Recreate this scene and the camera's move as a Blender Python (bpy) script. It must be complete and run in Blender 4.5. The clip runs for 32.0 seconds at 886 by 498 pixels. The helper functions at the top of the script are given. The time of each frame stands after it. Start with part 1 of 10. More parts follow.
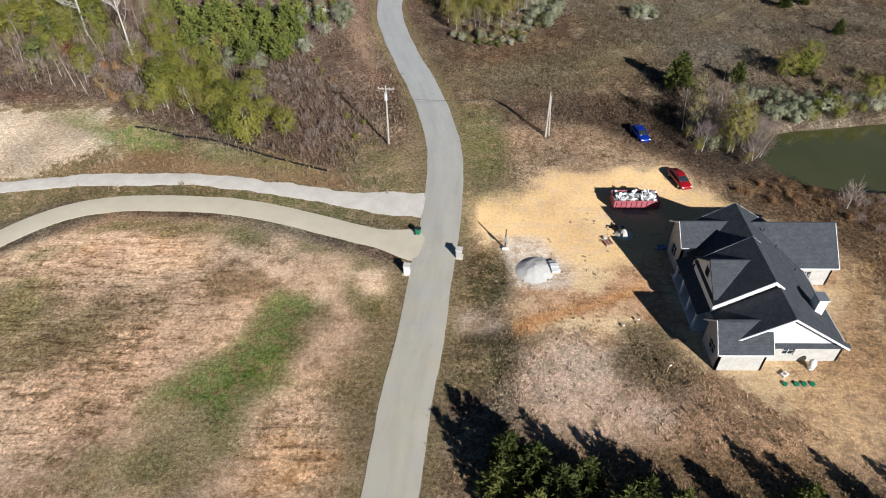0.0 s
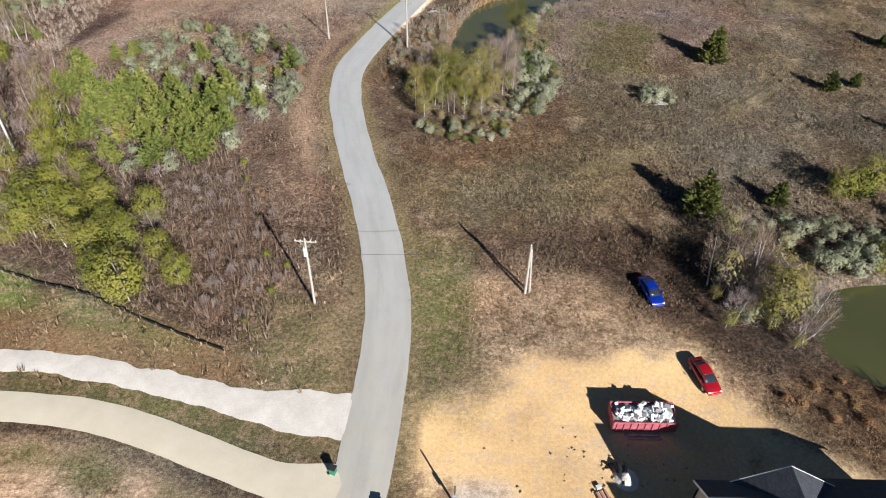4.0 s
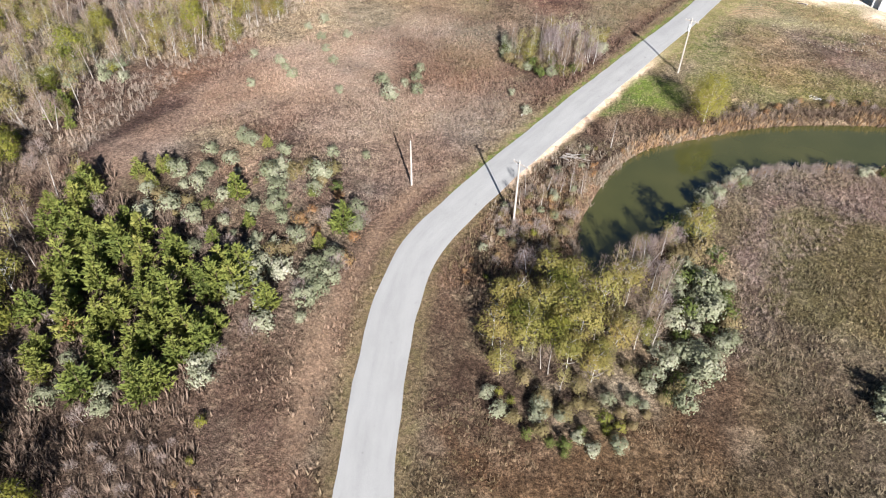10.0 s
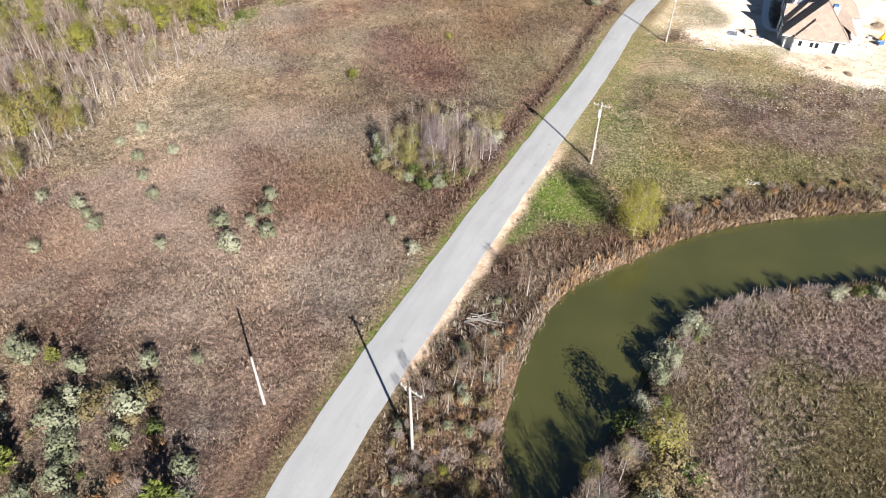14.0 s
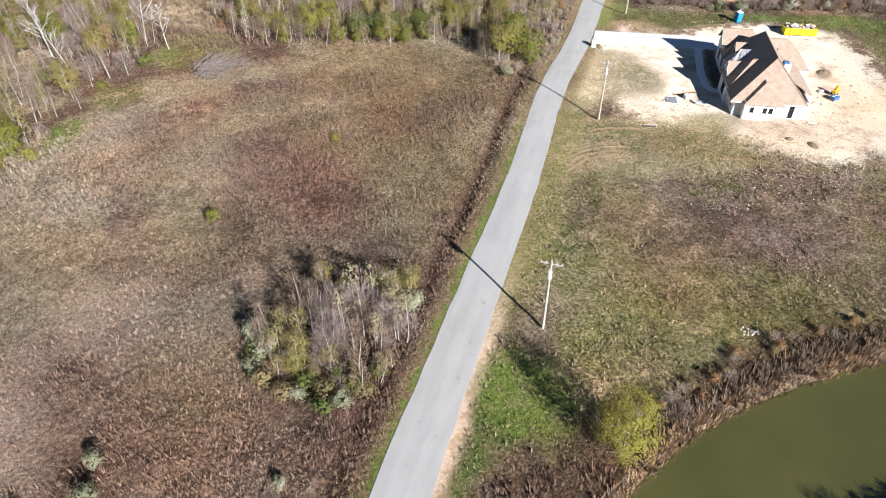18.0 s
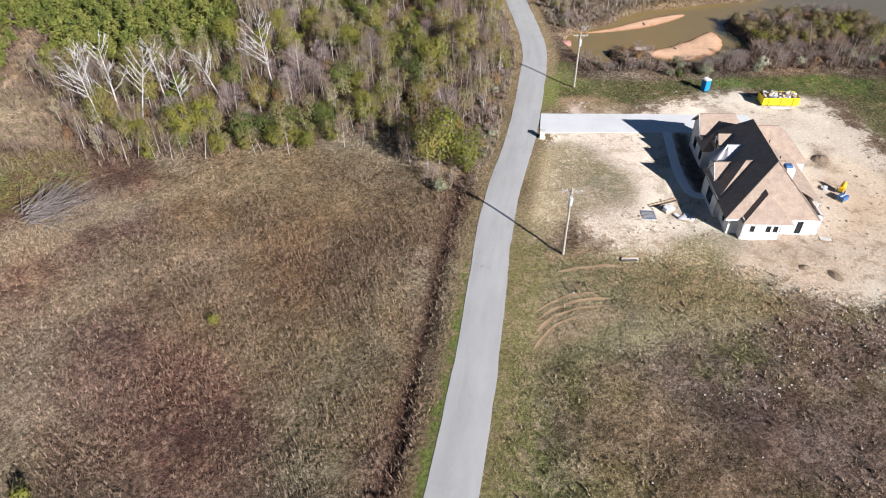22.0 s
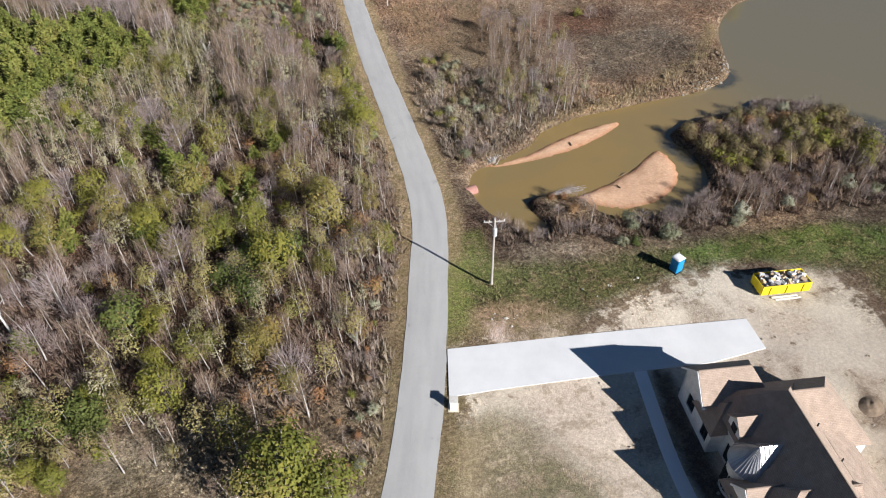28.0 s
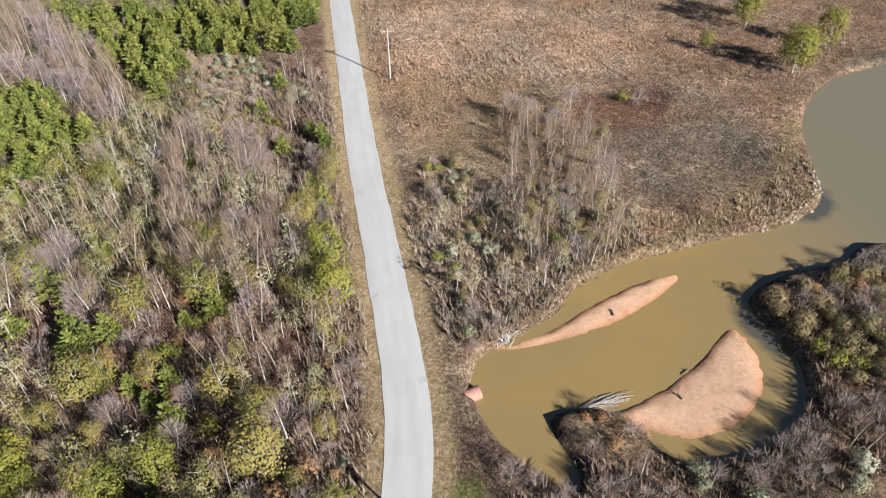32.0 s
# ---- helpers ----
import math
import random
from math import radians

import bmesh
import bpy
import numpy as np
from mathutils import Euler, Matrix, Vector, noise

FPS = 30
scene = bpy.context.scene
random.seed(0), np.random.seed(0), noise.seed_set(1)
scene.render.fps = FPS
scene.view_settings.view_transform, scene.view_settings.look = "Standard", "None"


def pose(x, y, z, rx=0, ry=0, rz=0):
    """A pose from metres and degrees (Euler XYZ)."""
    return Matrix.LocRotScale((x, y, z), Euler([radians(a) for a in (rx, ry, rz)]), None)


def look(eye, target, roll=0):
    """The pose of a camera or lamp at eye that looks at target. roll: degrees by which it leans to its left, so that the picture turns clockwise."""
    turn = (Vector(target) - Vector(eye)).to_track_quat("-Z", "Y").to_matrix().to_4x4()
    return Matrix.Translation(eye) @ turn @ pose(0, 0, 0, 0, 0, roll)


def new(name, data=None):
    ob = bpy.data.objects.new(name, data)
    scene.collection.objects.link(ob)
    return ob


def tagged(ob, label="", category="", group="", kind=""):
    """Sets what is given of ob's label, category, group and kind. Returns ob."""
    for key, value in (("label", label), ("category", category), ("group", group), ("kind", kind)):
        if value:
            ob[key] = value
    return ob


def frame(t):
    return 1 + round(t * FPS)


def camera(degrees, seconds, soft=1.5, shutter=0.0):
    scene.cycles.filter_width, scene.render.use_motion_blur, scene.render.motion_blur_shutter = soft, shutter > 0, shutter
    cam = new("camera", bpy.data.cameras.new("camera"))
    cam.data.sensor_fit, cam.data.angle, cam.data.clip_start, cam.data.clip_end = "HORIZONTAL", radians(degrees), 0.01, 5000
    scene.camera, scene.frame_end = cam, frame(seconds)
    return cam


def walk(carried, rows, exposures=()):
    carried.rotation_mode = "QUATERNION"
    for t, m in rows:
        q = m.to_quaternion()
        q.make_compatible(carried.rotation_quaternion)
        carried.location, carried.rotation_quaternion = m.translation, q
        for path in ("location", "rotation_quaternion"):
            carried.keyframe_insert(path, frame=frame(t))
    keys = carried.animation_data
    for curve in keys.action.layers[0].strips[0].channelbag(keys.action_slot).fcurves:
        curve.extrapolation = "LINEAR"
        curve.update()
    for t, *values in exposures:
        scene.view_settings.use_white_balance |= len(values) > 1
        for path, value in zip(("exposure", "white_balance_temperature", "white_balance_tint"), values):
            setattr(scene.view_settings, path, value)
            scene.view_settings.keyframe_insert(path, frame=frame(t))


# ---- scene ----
cam = camera(67.3, 32.0, 1.05)
PATH = [
    (0, (-0.012, -0.021, 56.691), (-0.007, 1.47, 55.357), 0.4),
    (0.5, (1.075, 4.264, 56.666), (1.081, 5.753, 55.331), 0.6),
    (1, (2.093, 8.569, 56.634), (2.097, 10.058, 55.299), 0.7),
    (1.5, (3.0, 12.872, 56.591), (3.004, 14.36, 55.255), 0.9),
    (2, (3.846, 17.196, 56.551), (3.848, 18.684, 55.215), 0.9),
    (2.5, (4.657, 21.557, 56.531), (4.656, 23.045, 55.195), 1.0),
    (3, (5.415, 25.905, 56.53), (5.413, 27.393, 55.195), 1.0),
    (3.5, (6.114, 30.228, 56.523), (6.111, 31.716, 55.187), 1.2),
    (5.5, (8.536, 47.568, 56.327), (8.482, 49.061, 54.997), 1.1),
    (6, (9.065, 51.976, 56.263), (8.952, 53.465, 54.933), 1.0),
    (6.5, (9.487, 56.362, 56.162), (9.267, 57.839, 54.831), 0.6),
    (7, (9.812, 60.677, 56.02), (9.59, 62.153, 54.689), 0.6),
    (7.5, (10.012, 64.967, 55.851), (9.79, 66.444, 54.521), 0.7),
    (8, (10.009, 69.226, 55.717), (9.752, 70.697, 54.386), 0.8),
    (8.5, (9.988, 73.503, 55.654), (9.694, 74.967, 54.325), 0.8),
    (9, (9.854, 77.872, 55.638), (9.5, 79.324, 54.308), 0.8),
    (9.5, (9.91, 82.413, 55.647), (9.471, 83.839, 54.316), 0.7),
    (10, (9.773, 86.765, 55.699), (9.332, 88.191, 54.368), 0.8),
    (10.5, (9.475, 91.042, 55.811), (9.034, 92.469, 54.48), 0.9),
    (11, (9.056, 95.293, 55.921), (8.626, 96.723, 54.591), 0.9),
    (11.5, (8.612, 99.588, 55.966), (8.246, 101.037, 54.636), 1.0),
    (12, (7.933, 103.807, 55.949), (7.598, 105.264, 54.621), 1.0),
    (12.5, (7.317, 108.045, 55.884), (6.98, 109.503, 54.557), 0.7),
    (13, (6.76, 112.28, 55.795), (6.563, 113.765, 54.469), 0.7),
    (13.5, (6.036, 116.527, 55.717), (5.852, 118.014, 54.392), 0.5),
    (14, (5.408, 120.818, 55.632), (5.225, 122.306, 54.308), 0.4),
    (14.5, (4.912, 125.161, 55.558), (4.727, 126.649, 54.235), 0.1),
    (15, (4.59, 129.53, 55.494), (4.41, 131.021, 54.173), -0.2),
    (15.5, (4.243, 133.849, 55.482), (4.185, 135.35, 54.161), -0.3),
    (17.5, (3.891, 151.252, 55.316), (3.888, 152.762, 54.003), -0.4),
    (18, (3.951, 155.631, 55.309), (4.012, 157.139, 53.997), -0.4),
    (18.5, (4.226, 160.039, 55.312), (4.345, 161.545, 54.001), -0.4),
    (19, (4.643, 164.437, 55.328), (4.761, 165.945, 54.019), -0.4),
    (19.5, (5.205, 168.813, 55.374), (5.395, 170.314, 54.066), -0.5),
    (20, (5.655, 173.197, 55.428), (5.86, 174.697, 54.121), -0.7),
    (20.5, (6.248, 177.555, 55.443), (6.453, 179.056, 54.137), -0.7),
    (21, (6.923, 181.856, 55.35), (7.126, 183.358, 54.046), -0.8),
    (21.5, (7.731, 186.093, 55.289), (7.955, 187.593, 53.986), -0.8),
    (22, (8.494, 190.292, 55.191), (8.732, 191.791, 53.889), -0.8),
    (22.5, (9.321, 194.557, 55.047), (9.592, 196.051, 53.745), -0.8),
    (23, (10.313, 198.755, 54.975), (10.666, 200.231, 53.672), -0.8),
    (23.5, (11.381, 202.988, 54.94), (11.8, 204.447, 53.638), -0.9),
    (24, (12.556, 207.212, 54.931), (12.976, 208.672, 53.631), -1.0),
    (24.5, (13.984, 211.395, 54.955), (14.416, 212.852, 53.654), -1.0),
    (25, (15.228, 215.657, 54.987), (15.722, 217.094, 53.687), -1.1),
    (25.5, (16.665, 219.794, 55.003), (17.157, 221.232, 53.703), -1.0),
    (27.5, (23.191, 235.984, 54.725), (23.675, 237.427, 53.428), -0.5),
    (28, (24.911, 239.944, 54.748), (25.393, 241.388, 53.451), -0.6),
    (28.5, (26.527, 243.796, 54.757), (26.999, 245.243, 53.46), -0.6),
    (29, (28.289, 247.769, 54.796), (28.73, 249.225, 53.499), -0.6),
    (29.5, (30.196, 251.843, 54.885), (30.606, 253.31, 53.588), -0.8),
    (30, (32.061, 255.92, 54.936), (32.47, 257.386, 53.64), -0.9),
    (30.5, (33.887, 259.96, 54.987), (34.295, 261.427, 53.69), -0.7),
    (31, (35.729, 263.982, 55.115), (36.135, 265.449, 53.818), -0.8),
    (31.5, (37.529, 268.11, 55.251), (37.935, 269.577, 53.953), -0.7),
    (32, (39.406, 272.351, 55.348), (39.811, 273.818, 54.05), -0.7),
]
walk(cam, [(t, look(eye, target, roll)) for t, eye, target, roll in PATH],
     [(0, 0.6, 6250, 9), (3, 0.75, 6280, 10), (6, 1.26, 6300, 11), (9, 1.28, 6300, 12), (15, 1.27, 6350, 12), (19, 1.1, 6250, 13), (22, 0.9, 6200, 14), (25, 0.72, 6200, 13), (28, 0.88, 6250, 12),
      (29.5, 1.07, 6300, 12), (31, 1.2, 6300, 12), (32, 1.25, 6300, 12)])

# ---- light ----
SUN_AZ, SUN_EL = 301.0, 26.8          # direction the sun stands in, degrees from +x, and its height
world = bpy.data.worlds.new("sky")
scene.world = world
world.use_nodes = True
sky = world.node_tree.nodes.new("ShaderNodeTexSky")
sky.sky_type, sky.sun_disc = "NISHITA", False
sky.air_density, sky.dust_density, sky.ozone_density = 1.0, 0.0, 5.0
sky.sun_elevation, sky.sun_rotation = radians(SUN_EL), radians(90 - SUN_AZ)
back = world.node_tree.nodes["Background"]
back.inputs["Strength"].default_value = 0.028
world.node_tree.links.new(sky.outputs[0], back.inputs["Color"])
sun = new("sun", bpy.data.lights.new("sun", "SUN"))
sun.data.energy, sun.data.angle, sun.data.color = 5.0, radians(0.5), (1.0, 0.97, 0.93)
sa, se = radians(SUN_AZ), radians(SUN_EL)
sun.matrix_world = look((math.cos(sa) * math.cos(se) * 100, math.sin(sa) * math.cos(se) * 100, math.sin(se) * 100), (0, 0, 0))

# ---- materials ----


def material(name, rough=0.9, metal=0.0, spec=0.25):
    m = bpy.data.materials.new(name)
    m.use_nodes = True
    b = m.node_tree.nodes["Principled BSDF"]
    b.inputs["Roughness"].default_value, b.inputs["Metallic"].default_value = rough, metal
    b.inputs["Specular IOR Level"].default_value = spec
    return m, m.node_tree, b


def node(tree, kind, links=None, **values):
    n = tree.nodes.new(kind)
    for k, v in values.items():
        n.inputs[k.replace("_", " ")].default_value = v
    for k, v in (links or {}).items():
        tree.links.new(v, n.inputs[k])
    return n


def noise_tex(tree, scale, detail=3.0, rough=0.6, stretch=None, source="Object"):
    co = tree.nodes.new("ShaderNodeTexCoord").outputs[source]
    if stretch:
        mp = node(tree, "ShaderNodeMapping", {"Vector": co})
        mp.inputs["Scale"].default_value = stretch
        co = mp.outputs[0]
    n = node(tree, "ShaderNodeTexNoise", {"Vector": co}, Scale=scale, Detail=detail, Roughness=rough)
    return n.outputs["Fac"]


def ramp(tree, fac, stops):
    r = tree.nodes.new("ShaderNodeValToRGB")
    e = r.color_ramp.elements
    while len(e) < len(stops):
        e.new(0.5)
    for el, (p, c) in zip(e, stops):
        el.position, el.color = p, (*c, 1)
    tree.links.new(fac, r.inputs[0])
    return r.outputs[0]


def mix(tree, fac, a, b, mode="MIX"):
    n = tree.nodes.new("ShaderNodeMix")
    n.data_type, n.blend_type = "RGBA", mode
    for socket, v in ((n.inputs[0], fac), (n.inputs[6], a), (n.inputs[7], b)):
        if isinstance(v, (int, float)):
            socket.default_value = v
        elif isinstance(v, tuple):
            socket.default_value = (*v, 1)
        else:
            tree.links.new(v, socket)
    return n.outputs[2]


def maths(tree, op, a, b=0.0, c=0.0):
    n = tree.nodes.new("ShaderNodeMath")
    n.operation = op
    for socket, v in zip(n.inputs, (a, b, c)):
        if isinstance(v, (int, float)):
            socket.default_value = v
        else:
            tree.links.new(v, socket)
    return n.outputs[0]


def bump(tree, b, fac, strength, distance):
    n = node(tree, "ShaderNodeBump", {"Height": fac}, Distance=distance)
    if isinstance(strength, (int, float)):
        n.inputs["Strength"].default_value = strength
    else:
        tree.links.new(strength, n.inputs["Strength"])
    tree.links.new(n.outputs[0], b.inputs["Normal"])


def grained(name, dark, light, scale=3.0, rough=0.85, fine=25.0, relief=0.02, metal=0.0, spec=0.25, stretch=None):
    """Two tones in large blotches and fine grain, with a little relief."""
    m, t, b = material(name, rough, metal, spec)
    big = noise_tex(t, scale, 4, stretch=stretch)
    small = noise_tex(t, fine, 3, stretch=stretch)
    f = maths(t, "ADD", maths(t, "MULTIPLY", big, 0.6), maths(t, "MULTIPLY", small, 0.4))
    t.links.new(ramp(t, f, [(0.32, dark), (0.68, light)]), b.inputs["Base Color"])
    if relief:
        bump(t, b, small, 0.5, relief)
    return m


def foliage(name, tones, island=False, translucent=0.2, rough=0.75, local=0.65):
    """Leaves: tones spread over plants by object and over leaves by their place."""
    m, t, b = material(name, rough, 0, 0.2)
    if island:
        r = t.nodes.new("ShaderNodeNewGeometry").outputs["Random Per Island"]
        near = noise_tex(t, 0.12, 2)
        r = maths(t, "ADD", maths(t, "MULTIPLY", r, 0.6), maths(t, "MULTIPLY", near, 0.45))
    else:
        o = t.nodes.new("ShaderNodeObjectInfo").outputs["Random"]
        geo = t.nodes.new("ShaderNodeNewGeometry")
        stand = node(t, "ShaderNodeTexNoise", {"Vector": geo.outputs["Position"]}, Scale=0.3, Detail=2.0).outputs["Fac"]
        stand = maths(t, "MULTIPLY_ADD", maths(t, "SUBTRACT", stand, 0.5), 2.6, 0.5)
        stand.node.use_clamp = True
        r = maths(t, "ADD", maths(t, "MULTIPLY", o, 0.35), maths(t, "MULTIPLY", geo.outputs["Random Per Island"], 0.3))
        r = maths(t, "MULTIPLY_ADD", stand, 0.35, r)
    n = len(tones)
    col = ramp(t, r, [(0.08 + 0.84 * k / max(1, n - 1), c) for k, c in enumerate(tones)])
    if island:
        tone = node(t, "ShaderNodeAttribute")
        tone.attribute_name = "tone"
        own = t.nodes.new("ShaderNodeNewGeometry").outputs["Random Per Island"]
        here = mix(t, 1.0, tone.outputs["Color"], ramp(t, own, [(0.0, (0.6, 0.58, 0.56)), (0.5, (1.1, 1.1, 1.08)), (1.0, (1.75, 1.74, 1.7))]), "MULTIPLY")
        col = mix(t, local, col, here)
    t.links.new(col, b.inputs["Base Color"])
    if translucent:
        out = t.nodes["Material Output"]
        tr = node(t, "ShaderNodeBsdfTranslucent", {"Color": col})
        mx = t.nodes.new("ShaderNodeMixShader")
        mx.inputs[0].default_value = translucent
        t.links.new(b.outputs[0], mx.inputs[1])
        t.links.new(tr.outputs[0], mx.inputs[2])
        t.links.new(mx.outputs[0], out.inputs["Surface"])
    return m


def ground_material():
    m, t, b = material("ground_cover", 0.95, 0, 0.1)
    one = node(t, "ShaderNodeAttribute")
    one.attribute_name = "cover_one"
    two = node(t, "ShaderNodeAttribute")
    two.attribute_name = "cover_two"
    share = node(t, "ShaderNodeAttribute")
    share.attribute_name = "share"
    rough = node(t, "ShaderNodeAttribute")
    rough.attribute_name = "growth"
    n1 = noise_tex(t, 0.55, 7, 0.72)
    f = maths(t, "MULTIPLY_ADD", maths(t, "SUBTRACT", n1, 0.5), 3.2, 0.5)
    f = maths(t, "MULTIPLY_ADD", maths(t, "SUBTRACT", share.outputs["Fac"], f), 4.2, 0.5)
    f.node.use_clamp = True
    col = mix(t, f, one.outputs["Color"], two.outputs["Color"])
    # fine clumps: lit stalks and shaded gaps are painted into the colour
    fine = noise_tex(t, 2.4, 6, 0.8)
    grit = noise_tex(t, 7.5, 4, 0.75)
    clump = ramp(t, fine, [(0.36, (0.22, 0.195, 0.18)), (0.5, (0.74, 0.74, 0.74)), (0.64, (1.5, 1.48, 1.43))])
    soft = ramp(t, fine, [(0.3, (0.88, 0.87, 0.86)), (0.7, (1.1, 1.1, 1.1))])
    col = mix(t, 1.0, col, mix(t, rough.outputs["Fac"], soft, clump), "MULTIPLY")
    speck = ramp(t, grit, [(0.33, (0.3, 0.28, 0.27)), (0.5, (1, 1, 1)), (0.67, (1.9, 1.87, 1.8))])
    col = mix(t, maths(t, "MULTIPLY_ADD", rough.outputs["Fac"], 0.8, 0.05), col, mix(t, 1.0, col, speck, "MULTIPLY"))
    tilled = node(t, "ShaderNodeAttribute")
    tilled.attribute_name = "tilled"
    rows = ramp(t, noise_tex(t, 1.0, 9, 0.8, (0.22, 1.5, 1)), [(0.38, (0.34, 0.28, 0.23)), (0.46, (0.9, 0.88, 0.85)), (0.62, (1.35, 1.35, 1.35))])
    clods = ramp(t, noise_tex(t, 3.2, 5, 0.7), [(0.36, (0.42, 0.35, 0.29)), (0.46, (1, 1, 1)), (0.65, (1.2, 1.2, 1.2))])
    rows = mix(t, 1.0, rows, clods, "MULTIPLY")
    col = mix(t, tilled.outputs["Fac"], col, mix(t, 1.0, col, rows, "MULTIPLY"))
    patch = ramp(t, noise_tex(t, 0.09, 4, 0.6), [(0.3, (0.84, 0.82, 0.82)), (0.7, (1.16, 1.17, 1.14))])
    col = mix(t, 1.0, col, patch, "MULTIPLY")
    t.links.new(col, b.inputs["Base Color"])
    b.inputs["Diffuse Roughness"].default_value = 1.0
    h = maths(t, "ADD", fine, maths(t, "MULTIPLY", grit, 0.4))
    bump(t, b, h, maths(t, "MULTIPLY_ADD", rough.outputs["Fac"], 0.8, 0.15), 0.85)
    return m


def road_material():
    m, t, b = material("worn_asphalt", 0.9, 0, 0.2)
    big = noise_tex(t, 0.25, 4, 0.6)
    fine = noise_tex(t, 14, 3, 0.8)
    streak = noise_tex(t, 0.7, 3, 0.6, (1, 0.12, 1), "UV")
    col = ramp(t, big, [(0.3, (0.365, 0.355, 0.33)), (0.7, (0.455, 0.445, 0.42))])
    col = mix(t, 0.55, col, ramp(t, streak, [(0.3, (0.31, 0.305, 0.30)), (0.55, (0.42, 0.415, 0.40)), (0.8, (0.50, 0.49, 0.47))]))
    col = mix(t, 0.3, col, ramp(t, fine, [(0.35, (0.2, 0.2, 0.2)), (0.65, (0.5, 0.49, 0.47))]))
    sep = node(t, "ShaderNodeSeparateXYZ", {"Vector": t.nodes.new("ShaderNodeTexCoord").outputs["Object"]})
    dust = maths(t, "MULTIPLY_ADD", sep.outputs["Y"], -0.016, 1.75)
    dust.node.use_clamp = True
    dust = maths(t, "MULTIPLY", dust, ramp(t, noise_tex(t, 0.35, 4, 0.6), [(0.3, (0.45, 0.45, 0.45)), (0.65, (0.95, 0.95, 0.95))]))
    col = mix(t, dust, col, mix(t, 1.0, col, (1.12, 1.02, 0.83), "MULTIPLY"))
    # tarred repairs in odd blotches, pale grit worn in along the way
    tar = ramp(t, noise_tex(t, 0.5, 6, 0.7), [(0.30, (0.72, 0.72, 0.73)), (0.36, (1, 1, 1)), (0.66, (1, 1, 1)), (0.74, (1.12, 1.11, 1.08))])
    col = mix(t, 1.0, col, tar, "MULTIPLY")
    t.links.new(col, b.inputs["Base Color"])
    bump(t, b, fine, 0.3, 0.02)
    return m


def shingle_material(name, dark, light):
    m, t, b = material(name, 0.9, 0, 0.15)
    co = t.nodes.new("ShaderNodeTexCoord").outputs["UV"]
    br = node(t, "ShaderNodeTexBrick", {"Vector": co}, Scale=1.0, Mortar_Size=0.012, Brick_Width=0.32, Row_Height=0.15)
    br.inputs["Color1"].default_value = (*dark, 1)
    br.inputs["Color2"].default_value = (*light, 1)
    br.inputs["Mortar"].default_value = (*[c * 0.78 for c in dark], 1)
    sp = ramp(t, noise_tex(t, 1.2, 4), [(0.3, (0.85, 0.85, 0.85)), (0.7, (1.15, 1.15, 1.15))])
    t.links.new(mix(t, 1.0, br.outputs["Color"], sp, "MULTIPLY"), b.inputs["Base Color"])
    bump(t, b, br.outputs["Fac"], -0.4, 0.02)
    return m


def brick_material(name, one, two, joint):
    m, t, b = material(name, 0.9, 0, 0.2)
    co = t.nodes.new("ShaderNodeTexCoord").outputs["UV"]
    br = node(t, "ShaderNodeTexBrick", {"Vector": co}, Scale=1.0, Mortar_Size=0.01, Brick_Width=0.21, Row_Height=0.075)
    br.inputs["Color1"].default_value, br.inputs["Color2"].default_value = (*one, 1), (*two, 1)
    br.inputs["Mortar"].default_value = (*joint, 1)
    sp = ramp(t, noise_tex(t, 1.5, 4), [(0.3, (0.88, 0.88, 0.88)), (0.7, (1.1, 1.1, 1.1))])
    t.links.new(mix(t, 1.0, br.outputs["Color"], sp, "MULTIPLY"), b.inputs["Base Color"])
    bump(t, b, br.outputs["Fac"], -0.5, 0.01)
    return m


WATER = -1.0                          # level of all the water


def water_material(name, deep, murk, rough=0.06, far=None, dark_patches=()):
    """Murky water, with ragged dark patches given as (x, y, half length, half width, turn)."""
    m, t, b = material(name, rough, 0, 0.5)
    col = ramp(t, noise_tex(t, 0.06, 3), [(0.35, deep), (0.65, murk)])
    # open water turns greyer eastwards: sky reflection mixed into the base colour
    if far:
        sep = node(t, "ShaderNodeSeparateXYZ", {"Vector": t.nodes.new("ShaderNodeTexCoord").outputs["Object"]})
        way = maths(t, "MULTIPLY_ADD", sep.outputs["X"], 0.04, -3.6)
        way.node.use_clamp = True
        col = mix(t, way, col, far)
    if dark_patches:
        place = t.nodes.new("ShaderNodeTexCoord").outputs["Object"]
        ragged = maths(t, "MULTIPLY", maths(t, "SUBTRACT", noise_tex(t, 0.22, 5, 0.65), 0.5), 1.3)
        for bx, by, ra, rb, turn in dark_patches:
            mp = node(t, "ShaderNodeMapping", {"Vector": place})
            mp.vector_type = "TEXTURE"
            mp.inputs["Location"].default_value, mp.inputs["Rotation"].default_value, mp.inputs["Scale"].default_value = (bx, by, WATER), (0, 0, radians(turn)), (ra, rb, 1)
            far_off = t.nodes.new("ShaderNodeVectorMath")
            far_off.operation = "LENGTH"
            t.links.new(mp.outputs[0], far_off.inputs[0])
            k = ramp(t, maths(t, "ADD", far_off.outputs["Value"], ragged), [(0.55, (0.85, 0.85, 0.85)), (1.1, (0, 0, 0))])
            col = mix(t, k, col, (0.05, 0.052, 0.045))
    t.links.new(col, b.inputs["Base Color"])
    b.inputs["IOR"].default_value = 1.5
    b.inputs["Specular IOR Level"].default_value = 1.0
    bump(t, b, noise_tex(t, 1.6, 3), 0.06, 0.03)
    return m


def plain(name, colour, rough=0.5, metal=0.0, spec=0.4):
    return grained(name, tuple(c * 0.88 for c in colour), tuple(min(1, c * 1.1) for c in colour), 1.5, rough, 18, 0.0, metal, spec)


